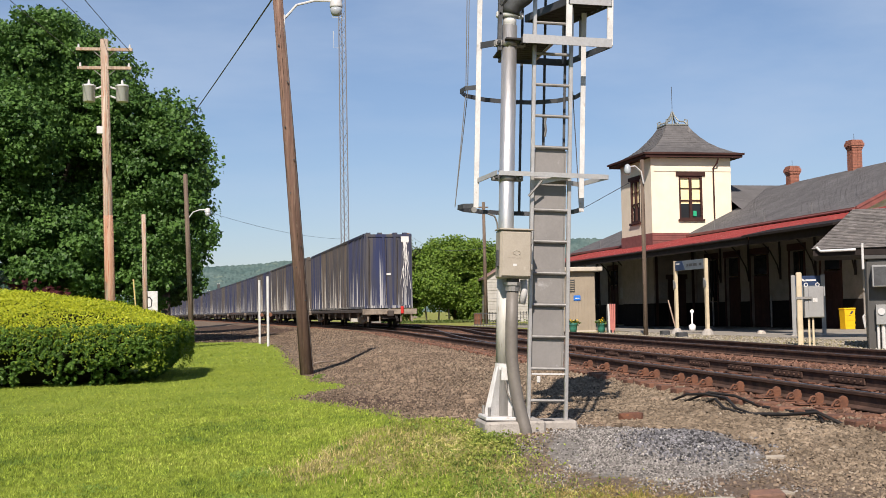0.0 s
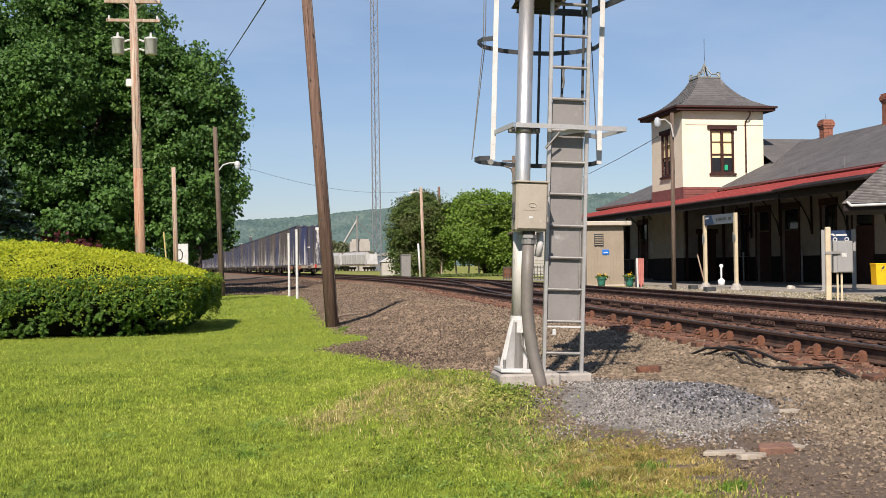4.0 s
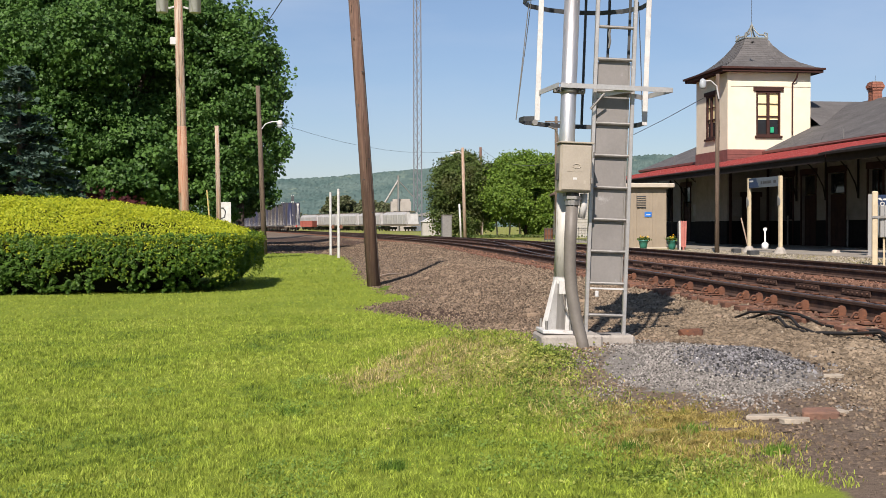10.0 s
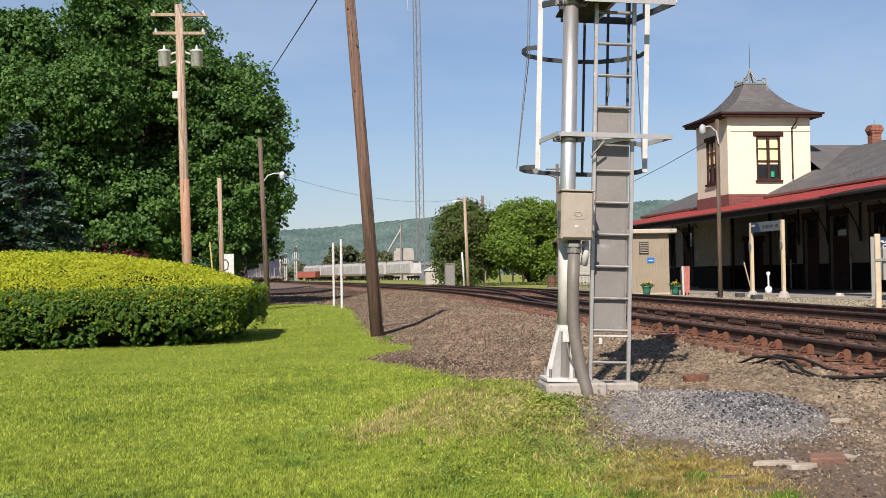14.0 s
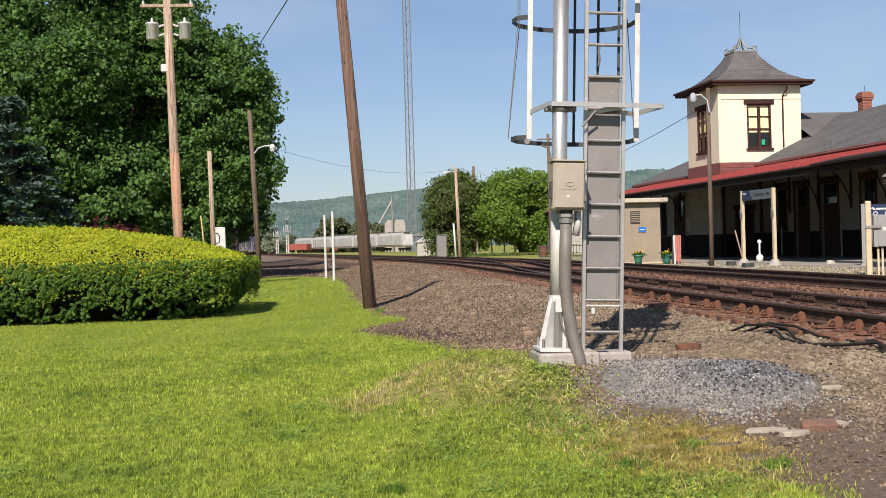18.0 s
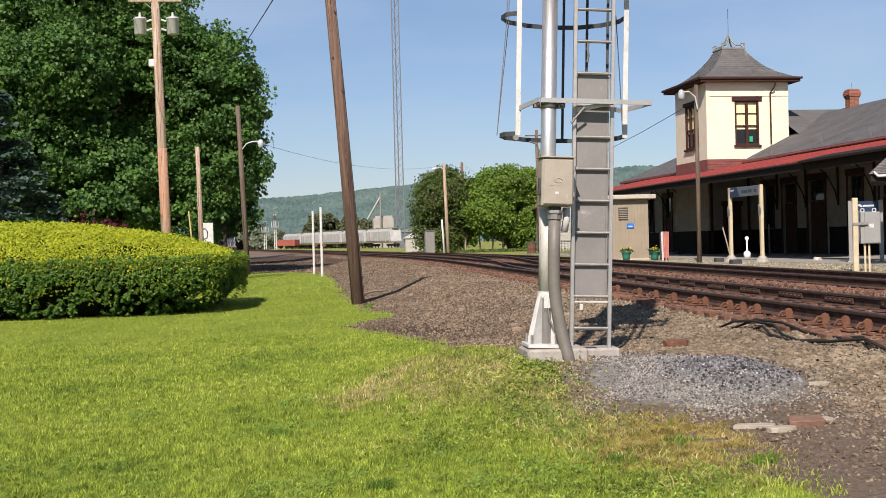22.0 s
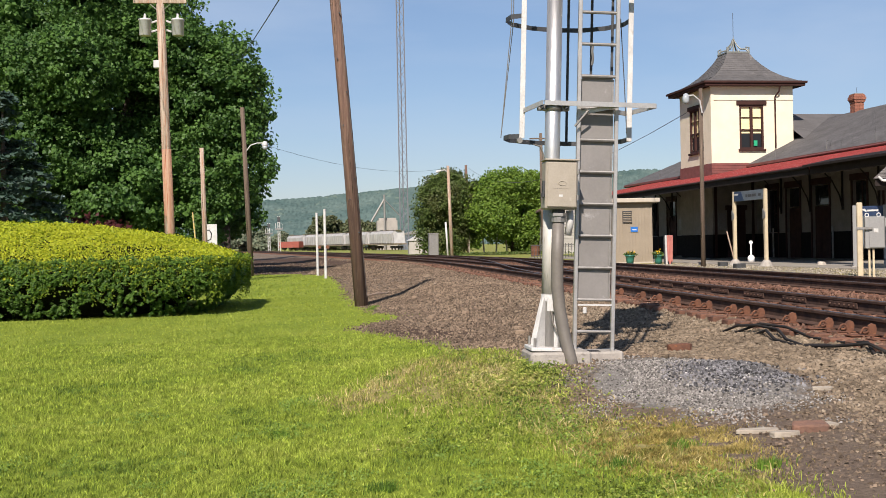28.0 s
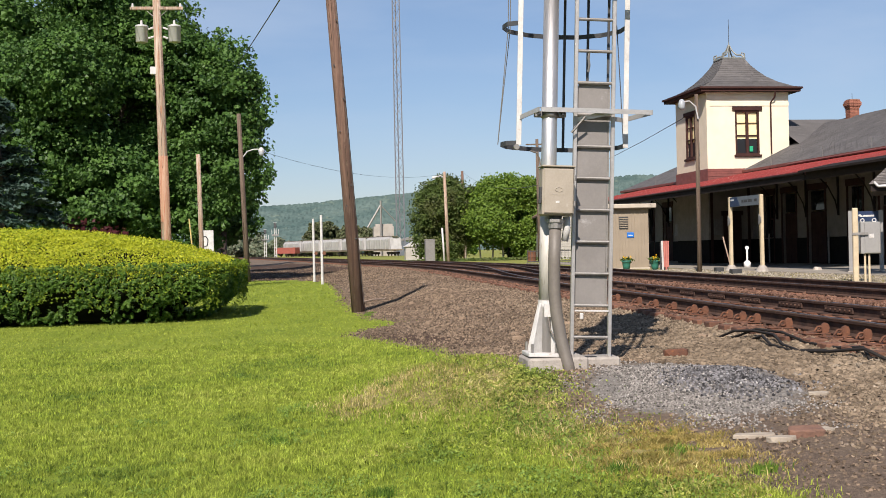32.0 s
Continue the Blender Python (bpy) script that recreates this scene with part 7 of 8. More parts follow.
part("wall", boxm(0, 0, 0, 6, 9, 3.6), M_signgrey, gb)
part("roof", prism([(-0.2, 3.6), (6.2, 3.6), (3, 4.4)], -0.2, 9.2), M_galv, gb)
for x, y, h in ((-15.0, 303, 7.6), (-12.4, 303, 9.4)):
    fs = thing("distant_signal", pose(x, y, 0.4), "far white lattice signal mast", "signal mast", "far signals")
    for dx in (-0.25, 0.25):
        part("upright", tubem([(dx, 0, 0), (dx, 0, h)], 0.1, 5), M_white, fs)
    for k in range(int(h)):
        part("rung", tubem([(-0.25, 0, k + 0.5), (0.25, 0, k + 1.0)], 0.06, 4), M_white, fs)
    part("platform", boxm(-0.9, -0.5, h * 0.62, 0.9, 0.5, h * 0.66), M_galv, fs)
    part("head", boxm(-0.35, -0.3, h * 0.84, 0.35, 0.1, h * 0.97, 0.05), M_dark, fs)
    for dx in (-0.85, 0.85):
        part("guard_rail", boxm(dx - 0.04, -0.5, h * 0.66, dx + 0.04, -0.42, h * 0.8), M_white, fs)
# leaf colours greyed and paled to include the haze of distance
L_far = leafy("haze_greyed_olive_leaves", (0.075, 0.095, 0.045), (0.125, 0.145, 0.065), (0.14, 0.135, 0.075), 0.2)
L_haze = leafy("haze_paled_green_leaves", (0.12, 0.155, 0.10), (0.17, 0.205, 0.125), (0.20, 0.20, 0.13), 0.2)
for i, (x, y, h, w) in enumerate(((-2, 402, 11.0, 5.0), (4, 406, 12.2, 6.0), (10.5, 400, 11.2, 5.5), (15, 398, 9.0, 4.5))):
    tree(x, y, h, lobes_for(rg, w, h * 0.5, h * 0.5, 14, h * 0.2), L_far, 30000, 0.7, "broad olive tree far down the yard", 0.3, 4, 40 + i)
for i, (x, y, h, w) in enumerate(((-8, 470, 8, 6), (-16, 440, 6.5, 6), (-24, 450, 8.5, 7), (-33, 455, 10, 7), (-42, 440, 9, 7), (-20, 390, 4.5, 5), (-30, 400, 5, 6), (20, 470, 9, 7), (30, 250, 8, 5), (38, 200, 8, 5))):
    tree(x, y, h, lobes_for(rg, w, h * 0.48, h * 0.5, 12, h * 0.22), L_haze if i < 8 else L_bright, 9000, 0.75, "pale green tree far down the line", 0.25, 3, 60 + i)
# rank weeds under the trees across the line
rw_ = np.random.default_rng(31)
q = np.stack([rw_.uniform(7, 30, 9000), rw_.uniform(97, 106, 9000)], -1)
q = q[q[:, 1] > 101 - 0.12 * (q[:, 0] - 10) + rw_.normal(0, 0.8, len(q))]
p = np.stack([q[:, 0], q[:, 1], land(q[:, 0], q[:, 1]) + rw_.uniform(0.0, 0.22, len(q))], -1)
tagged(leaves("rank_weeds", p, np.tile([0, -0.3, 1.0], (len(p), 1)), 0.12, L_olive, None, rw_, 0.9, 1.6), "rank green weeds along the foot of the trees", "weeds", kind="stuff")

# white board and stake behind the hedge
wb_ = thing("white_board", pose(-5.93, 60.0, lz(-5.9, 60)), "white sign board with a dark curved mark behind the hedge", "sign")
part("panel", boxm(-0.34, -0.03, 1.2, 0.34, 0.03, 2.72, 0.01), M_white, wb_)
part("dark_mark", tubem([(-0.3, -0.035, 2.4), (-0.05, -0.035, 2.42), (0.06, -0.035, 2.25), (0.02, -0.035, 1.95), (-0.25, -0.035, 1.85)], 0.03, 5), M_dark, wb_)
for x in (-0.3, 0.3):
    part("leg", boxm(x - 0.04, -0.02, -0.1, x + 0.04, 0.02, 1.2), M_white, wb_)
ys_ = thing("yellow_stake", pose(-5.85, 52.5, lz(-5.85, 52.5)), "thin yellow guy-wire marker near the pole", "stake")
part("shaft", tubem([(0.15, 0, 0), (-0.1, 0, 3.1)], 0.035, 6), M_yline, ys_)


def wire(a, b, sag, r, label):
    a, b = Vector(a), Vector(b)
    pts = [a.lerp(b, k / 16) - Vector((0, 0, sag * 4 * (k / 16) * (1 - k / 16))) for k in range(17)]
    o = tagged(part("overhead_wire", tubem(pts, r, 5), M_steel), label, "wire", "overhead wires")
    return o


wire((0.1, 26.24, 8.83), (-4.6, 64.5, 11.9), 0.05, 0.02, "dark overhead wire from the lamp pole to the trees")
for x0, x1 in ((-7.27, -10.5), (-6.2, -9.0), (-5.13, -7.6)):
    wire((x0, 45.36, 12.2 if x0 == -6.2 else 11.66), (x1, 4, 12.6), 0.6, 0.012, "thin overhead wire from the utility pole")
wire((-4.4, 60.8, 7.4), (10.5, 100, 8.2), 0.9, 0.009, "thin overhead wire across the line")
wire((10.5, 100, 8.2), (16.9, 139, 10.5), 0.4, 0.012, "thin overhead wire beyond the line")
wire((13.4, 42.0, 6.3), (16.85, 139, 11.0), 2.3, 0.014, "thin overhead wire from the platform lamp")

# white gabled building, iron fence and wooden pole past the shed
wh = thing("white_building", pose(18.9, 100, 0.5, 0, 0, -6), "white boarded building with a faded red-brown gabled roof", "building")
part("wall", boxm(0, 0, 0, 4.2, 8, 4.1), M_elev2, wh)
part("gable", prism([(0, 4.1), (4.2, 4.1), (2.1, 5.3)], 0, 0.25), M_elev2, wh)
for k in range(16):
    part("clapboard", boxm(0.02, -0.03, 0.2 + k * 0.24, 4.18, -0.003, 0.225 + k * 0.24), M_elev2, wh)
M_brownroof = surf("faded_brown_metal_roof", (0.24, 0.15, 0.125), (0.18, 0.12, 0.10), 1.0, 0.7, 0.0, 0.1, 12)
part("roof_slope", prism([(-0.3, 3.95), (2.1, 5.42), (2.1, 5.27), (-0.3, 3.8)], -0.3, 8.3), M_brownroof, wh, "faded red-brown roof slope")
part("roof_slope", prism([(4.5, 3.95), (2.1, 5.42), (2.1, 5.27), (4.5, 3.8)], -0.3, 8.3), M_brownroof, wh)
fe = thing("iron_fence", pose(12.75, 72, 0.52), "low black iron fence beside the line", "fence")
for z in (0.2, 0.85):
    part("fence_rail", boxm(0, -0.02, z, 3.4, 0.02, z + 0.05), M_dark, fe)
for k in range(18):
    part("picket", boxm(k * 0.2 - 0.012, -0.012, 0, k * 0.2 + 0.012, 0.012, 0.98), M_dark, fe)
wpz, d = pole_thing("wooden_pole", (16.0, 85, 0.5), (15.95, 85, 9.7), 0.15, 0.11, M_poledk, "brown wooden pole beside the white building", "pole")
part("crossarm", boxm(-0.9, -0.1, 8.75, 0.3, 0.0, 8.85), M_poledk, wpz)
rb_ = thing("rusty_drum", pose(15.2, 84, 0.5) @ Matrix.Scale(0.7, 4), "rust-brown steel drum beside the fence", "drum")
part("body", lathe([(0.45, 0), (0.47, 0.03), (0.45, 0.06), (0.45, 0.6), (0.47, 0.63), (0.45, 0.66), (0.45, 1.25), (0.47, 1.28), (0.4, 1.3)], 16), M_rust, rb_, smooth=True)


# ---- details on and beside the track ----
# crossover rails between the two lines
xo = thing("crossover_track", Matrix(), "rust-brown crossover rails linking the two lines", "track", "running lines", "structure")
for side in (-HALF, HALF):
    ln = []
    for y in np.arange(24, 84.1, 2.0):
        u = (y - 24) / 60
        s = u * u * (3 - 2 * u)
        ln.append((TRACK_1 + side + (TRACK_2 - TRACK_1) * s + float(bend(y)), y))
    rail("rail", ln, M_railside, xo, RAIL_Z - 0.18)
    rail("rail_head", ln, M_railtop, xo, RAIL_Z - 0.010, [(-0.027, 0), (0.027, 0), (0.027, 0.009), (-0.027, 0.009)])
# switch rail inside the near line
ln = [(TRACK_1 - HALF + 0.1 + (y - 9) * 0.004, y) for y in np.arange(9, 26, 1.0)]
rail("switch_rail", ln, M_railside, xo, RAIL_Z - 0.19)


def rail_brace(y, parent):
    """A rusty cast shoulder with its coiled spring clip, on a long plate against the outer side of the near rail."""
    x = TRACK_1 - HALF
    o = [(x - 0.19, 0.563), (x - 0.055, 0.563), (x - 0.045, 0.62), (x - 0.06, 0.665), (x - 0.095, 0.678), (x - 0.13, 0.66), (x - 0.155, 0.61)]
    b = part("rail_brace", prism(o, y - 0.018, y + 0.018), M_rust, parent)
    coil = [(x - 0.19 + 0.034 * math.cos(a), y - 0.05 - 0.03 * a / 6, 0.612 + 0.028 * math.sin(a)) for a in np.linspace(-2.2, 2.4, 9)]
    part("spring_clip", tubem(coil + [(x - 0.25, y - 0.06, 0.58)], 0.012, 6), M_rust, b)
    part("plate", boxm(x - 0.36, y - 0.10, 0.552, x + 0.2, y + 0.10, 0.564, 0.003), M_rust, b)
    part("spike", boxm(x - 0.33, y + 0.04, 0.56, x - 0.30, y + 0.07, 0.585), M_rust, b)


nearline = bpy.data.objects["railway_track"]
for k in (6, 7, 8, 9, 11, 13, 14, 15, 17, 18, 20, 22, 24, 27, 30):
    rail_brace(8.0 + 0.52 * k, nearline)
for k in range(2, 70):
    y = 8.0 + 0.52 * k
    for x in (TRACK_1 + HALF, TRACK_2 - HALF, TRACK_2 + HALF) + ((TRACK_1 - HALF,) if k > 30 else ()):
        if k < 40 and x < 8:
            part("tie_plate", boxm(x - 0.17, y - 0.09, 0.552, x + 0.17, y + 0.09, 0.566), M_rust, nearline)
# bolted joint bars on the far rail of the near line
for y0 in np.arange(10.5, 30, 1.7):
    x = TRACK_1 + HALF
    jb = part("joint_bar", boxm(x - 0.035, y0 - 0.45, 0.60, x - 0.014, y0 + 0.45, 0.68, 0.004), M_railside, nearline)
    for k in range(6):
        part("track_bolt", tubem([(x - 0.06, y0 - 0.38 + k * 0.15, 0.64), (x - 0.03, y0 - 0.38 + k * 0.15, 0.64)], 0.014, 6), M_railside, jb)
# cables looped beside the ties
hose = thing("track_cable", Matrix(), "black rubber cables looped over the ballast beside the ties", "cable")
for pts in (
    [(4.75, 14.1), (4.95, 13.7), (5.05, 13.3), (5.1, 12.8), (5.0, 12.3), (4.95, 11.7), (5.0, 11.1), (5.12, 10.6), (5.2, 10.2)],
    [(4.85, 13.8), (5.12, 13.4), (5.2, 12.8), (5.2, 12.1), (5.22, 11.4), (5.2, 10.8), (5.1, 10.4)],
    [(5.05, 13.4), (5.0, 12.9), (4.9, 12.4), (4.92, 11.9), (5.08, 11.4), (5.25, 11.2)],
):
    part("hose", tubem([(x, y, lz(x, y) + 0.07 + 0.05 * math.sin(2.1 * y + x) - 0.12 * (k in (0, len(pts) - 1))) for k, (x, y) in enumerate(pts)], 0.016, 8), M_cable, hose, smooth=True)

# stone: loose ballast and crushed rock
M_stone = surf("loose_ballast_stone", (0.20, 0.148, 0.103), (0.117, 0.086, 0.061), 0.7, 0.95, 0.0, 0.3, 40, c3=(0.30, 0.255, 0.20), patch=0.63, isle=0.65, spec=0.15)
M_ruststone = surf("brake_dust_rusted_stone", (0.17, 0.095, 0.064), (0.105, 0.06, 0.043), 0.9, 0.95, 0.0, 0.3, 40, c3=(0.24, 0.17, 0.125), patch=0.62, isle=0.55, spec=0.15)
M_chip = surf("grey_crushed_stone", (0.245, 0.227, 0.205), (0.168, 0.155, 0.14), 2.0, 0.9, 0.0, 0.3, 40, c3=(0.34, 0.322, 0.297), patch=0.60, isle=0.75, spec=0.2)
M_slatechip = surf("dark_slate_grey_chip", (0.155, 0.15, 0.152), (0.10, 0.097, 0.10), 2.0, 0.8, 0.0, 0.3, 40, c3=(0.33, 0.33, 0.33), patch=0.62, isle=0.9, spec=0.4)
M_bright = surf("white_quartz_chip", (0.50, 0.48, 0.45), (0.36, 0.34, 0.315), 5, 0.8, 0.0, 0.3, 40, isle=0.25)
M_pale = surf("pale_limestone_slab", (0.55, 0.49, 0.41), (0.45, 0.40, 0.34), 5, 0.9, 0.0, 0.4, 40)


def pebbles(name, xy, size, material, label, rng, lift=0.3, blocky=False):
    """Many rough stones in one mesh: a jittered block or a jittered double pyramid each, turned every way."""
    n, size = len(xy), np.asarray(size)
    if blocky:
        base = np.array([(-1, -1, -0.6), (1, -1, -0.6), (1, 1, -0.6), (-1, 1, -0.6), (-0.7, -0.75, 0.6), (0.75, -0.7, 0.7), (0.7, 0.75, 0.6), (-0.75, 0.7, 0.5)]) * 0.8
        face = np.array([(0, 1, 5, 4), (1, 2, 6, 5), (2, 3, 7, 6), (3, 0, 4, 7), (4, 5, 6, 7)])
        v = base[None] * rng.uniform(0.75, 1.2, (n, 8, 1)) * rng.uniform(0.7, 1.25, (n, 1, 3)) + rng.normal(0, 0.13, (n, 8, 3))
        tilt, roll = rng.normal(0, 0.35, n), rng.normal(0, 0.35, n)
    else:
        base = np.array([(1, 0, 0), (-1, 0, 0), (0, 1, 0), (0, -1, 0), (0, 0, 0.9), (0, 0, -0.9)], float)
        face = np.array([(0, 2, 4), (2, 1, 4), (1, 3, 4), (3, 0, 4), (3, 1, 5), (0, 3, 5), (2, 0, 5), (1, 2, 5)])
        v = base[None] * rng.uniform(0.8, 1.2, (n, 6, 1)) + rng.normal(0, 0.12, (n, 6, 3))
        tilt, roll = rng.uniform(-1.5, 1.5, n), rng.uniform(-1.5, 1.5, n)
    a = rng.uniform(0, 2 * math.pi, n)
    vx, vy, vz = v[..., 0], v[..., 1], v[..., 2]
    for w, which in ((tilt, 0), (roll, 1), (a, 2)):
        c, q = np.cos(w)[:, None], np.sin(w)[:, None]
        if which == 0:
            vx, vz = vx * c - vz * q, vx * q + vz * c
        elif which == 1:
            vy, vz = vy * c - vz * q, vy * q + vz * c
        else:
            vx, vy = vx * c - vy * q, vx * q + vy * c
    v = np.stack([vx, vy, vz], -1) * size[:, None, None]
    z = land(xy[:, 0], xy[:, 1]) + size * lift
    v = v + np.stack([xy[:, 0], xy[:, 1], z], -1)[:, None]
    f = (face[None] + len(base) * np.arange(n)[:, None, None]).reshape(-1, face.shape[1])
    return tagged(raw(name, v.reshape(-1, 3), f, material), label, "stones", kind="stuff")


rs = np.random.default_rng(8)


def scatter(n, x0, x1, y0, y1, power=1.0):
    x = rs.uniform(x0, x1, n)
    y = y0 + (y1 - y0) * rs.uniform(0, 1, n) ** power
    return np.stack([x, y], -1)


q = np.concatenate([scatter(46000, 1.2, 5.45, 6, 14, 1.0), scatter(44000, 0.2, 5.45, 14, 34, 1.5), scatter(16000, -1.0, 5.3, 34, 80, 1.3), scatter(9000, -16.0, 4.0, 60, 112, 1.2)])
e = lawn_edge(q[:, 1])
cv = cover(q[:, 0], q[:, 1])
q = q[(q[:, 0] > e + rs.normal(0.05, 0.18, len(q))) & (cv[:, 2] < rs.uniform(0.1, 0.5, len(q))) & ((q[:, 1] > 9.0 + rs.normal(0, 0.4, len(q))) | (q[:, 0] > 3.7 + rs.normal(0, 0.3, len(q))) | (rs.uniform(0, 1, len(q)) < 0.3)) & (cv[:, 3] < rs.uniform(0.35, 1.5, len(q)))]
sz = rs.uniform(0.012, 0.034, len(q)) * np.interp(q[:, 1], [6, 8, 10, 14, 40, 80], [0.45, 0.55, 0.72, 0.8, 1.25, 2.2]) * np.interp(q[:, 0], [1.5, 4, 5.2], [0.8, 1.0, 1.2])
M_tanstone = surf("pale_buff_ballast_stone", (0.225, 0.175, 0.122), (0.14, 0.107, 0.074), 1.2, 0.95, 0.0, 0.3, 40, c3=(0.38, 0.33, 0.26), patch=0.62, isle=0.45, spec=0.15)
fresh = (q[:, 0] > 3.5 + rs.normal(0, 0.35, len(q))) & (q[:, 1] < 21 + rs.normal(0, 3, len(q)))
sz = np.where(fresh, sz * np.interp(q[:, 1], [7, 11, 16], [0.9, 1.35, 1.1]), sz)
close = q[:, 1] < 15
for mask, mt, words in ((~fresh & close, M_stone, "loose rust-brown ballast stones along the track shoulder"), (fresh & close, M_tanstone, "fresh buff ballast stones heaped against the ties")):
    pebbles("ballast_stones", q[mask], sz[mask], mt, words, rs, 0.25, True)
for mask, mt, words in ((~fresh & ~close, M_stone, "loose rust-brown ballast stones along the track shoulder"), (fresh & ~close, M_tanstone, "fresh buff ballast stones heaped against the ties")):
    pebbles("ballast_stones", q[mask], sz[mask], mt, words, rs)
q = scatter(52000, 1.6, 4.6, 7.2, 12.2)
cv = cover(q[:, 0], q[:, 1])
drift = np.array([noise.noise((float(a) * 2.2, float(b) * 1.6, 33.0)) for a, b in q])
q = q[cv[:, 2] + 0.7 * drift > rs.uniform(0.2, 0.95, len(q))]
heap = np.hypot((q[:, 0] - 3.62) / 0.6, (q[:, 1] - 9.75) / 0.72) < rs.uniform(0.35, 1.35, len(q))
sz = rs.uniform(0.005, 0.013, len(q)) * np.where(heap, 1.45, 1.0)
pick = rs.uniform(0, 1, len(q)) < np.where(heap, 0.09, 0.015)
pebbles("white_chips", q[pick], sz[pick] * 0.75, M_bright, "white quartz chips among the grey crushed stone", rs, 0.55)
q, sz, heap = q[~pick], sz[~pick], heap[~pick]
pebbles("crushed_stones", q[heap], sz[heap], M_slatechip, "dark slate-grey crushed stone heaped beside the track", rs, 0.6)
q, sz = q[~heap], sz[~heap]
pebbles("crushed_stones", q, sz, M_chip, "grey crushed stone spread beside the signal mast", rs)
q = scatter(26000, 5.2, 12.1, 9, 60, 1.5)
q[:, 0] += bend(q[:, 1])
pebbles("track_bed_stones", q, rs.uniform(0.018, 0.04, len(q)) * np.interp(q[:, 1], [9, 30, 60], [1, 1.2, 1.7]), M_ruststone, "rust-brown ballast between the ties", rs, 0.9)
q = scatter(11000, 12.4, 17, 24, 48)
pebbles("platform_gravel", q, rs.uniform(0.01, 0.03, len(q)), M_padgravel, "pale gravel strip along the platform", rs)


def rock(name, x, y, sx, sy, sz_, material, label, turn, category="stone"):
    bm = bmesh.new()
    bmesh.ops.create_icosphere(bm, subdivisions=2, radius=1)
    for v in bm.verts:
        k = 1 + 0.25 * noise.noise(v.co * 1.7 + Vector((x, y, 0)))
        v.co = Vector((max(-0.8, min(0.8, v.co.x)) * sx, max(-0.75, min(0.75, v.co.y)) * sy, max(-0.6, min(0.6, v.co.z)) * sz_)) * k
    return tagged(part(name, bm, material, None, at=pose(x, y, lz(x, y) + sz_ * 0.35, 0, 0, turn)), label, category)


M_oldbrick = surf("weathered_brown_brick", (0.21, 0.11, 0.072), (0.14, 0.08, 0.058), 12, 0.9, 0.0, 0.6, 40)
M_pale2 = surf("dusty_limestone_slab", (0.40, 0.345, 0.27), (0.30, 0.255, 0.20), 9, 0.9, 0.0, 0.6, 40)


def slab(name, x, y, sx, sy, h, material, label, turn, tilt, seed, category="stone"):
    """A broken flat piece: uneven outline, flat top, chipped edges."""
    rng = random.Random(seed)
    n = 9
    ring = [(math.cos(2 * math.pi * k / n), math.sin(2 * math.pi * k / n)) for k in range(n)]
    ring = [(sx * rng.uniform(0.85, 1.1) * math.copysign(abs(c) ** 0.55, c), sy * rng.uniform(0.8, 1.1) * math.copysign(abs(q) ** 0.55, q)) for c, q in ring]
    bm = prism(ring, -h, h, "z")
    bmesh.ops.bevel(bm, geom=list(bm.edges), offset=h * 0.25, segments=1, affect="EDGES", profile=0.5)
    for v in bm.verts:
        v.co.z += rng.uniform(-0.12, 0.12) * h
    return tagged(part(name, bm, material, None, at=pose(x, y, lz(x, y) + h * 0.6, tilt, 0, turn)), label, category)


slab("flat_stone", 2.93, 7.74, 0.16, 0.05, 0.014, M_pale2, "pale flat stone lying on the dirt", -4, 2, 1)
slab("flat_stone", 3.03, 7.53, 0.10, 0.06, 0.02, M_pale2, "pale broken slab lying on the dirt", 12, -3, 2)
slab("broken_brick", 3.24, 7.6, 0.13, 0.075, 0.036, M_oldbrick, "weathered reddish brick lying on the dirt", -3, 8, 3, "brick")
slab("flat_stone", 3.41, 7.7, 0.07, 0.05, 0.014, M_pale2, "pale stone chip lying on the dirt", 20, 3, 4)
slab("flat_stone", 3.95, 9.0, 0.08, 0.04, 0.014, M_pale2, "pale flat stone at the foot of the grey heap", -12, 3, 5)
rock("red_rock", 3.78, 12.3, 0.17, 0.1, 0.10, M_rust, "dark red rock at the foot of the ballast", 4)
rock("white_rock", 17.4, 39.5, 0.2, 0.14, 0.16, M_pale, "white rock on the platform gravel", 30)
for k in range(14):
    x, y = rs.uniform(1.6, 4.8), rs.uniform(13, 30)
    if x > lawn_edge(y) + 0.4:
        rock("loose_rock", x, y, rs.uniform(0.05, 0.11), rs.uniform(0.04, 0.08), 0.06, M_stone, "loose rock on the ballast shoulder", rs.uniform(0, 180))
tw = thing("fallen_branch", pose(1.2, 31.0, lz(1.2, 31) + 0.03), "thin bleached branch lying on the cinders", "branch")
part("stem", tubem([(-0.5, -1.2, 0), (0.1, 0.1, 0.05), (0.4, 0.9, 0.02), (0.5, 1.6, 0.04)], 0.03, 6, 0.012), M_polelt, tw)

# ---- grass ----
G_blade = grassy("grass_blades", [(0.0, (0.108, 0.175, 0.032)), (0.3, (0.200, 0.265, 0.034)), (0.55, (0.270, 0.335, 0.045)), (0.8, (0.315, 0.37, 0.062)), (1.0, (0.365, 0.39, 0.09))], 0.6, 1.45, 0.3)
G_far = grassy("far_lawn_blades", [(0.1, (0.205, 0.265, 0.036)), (0.5, (0.270, 0.33, 0.045)), (0.95, (0.329, 0.375, 0.058))], 0.72, 1.25, 0.3)
G_rust = grassy("rust_orange_dry_grass", [(0.1, (0.14, 0.17, 0.028)), (0.35, (0.27, 0.22, 0.055)), (0.6, (0.35, 0.265, 0.08)), (0.9, (0.42, 0.34, 0.13))], 0.6, 1.3, 0.2)
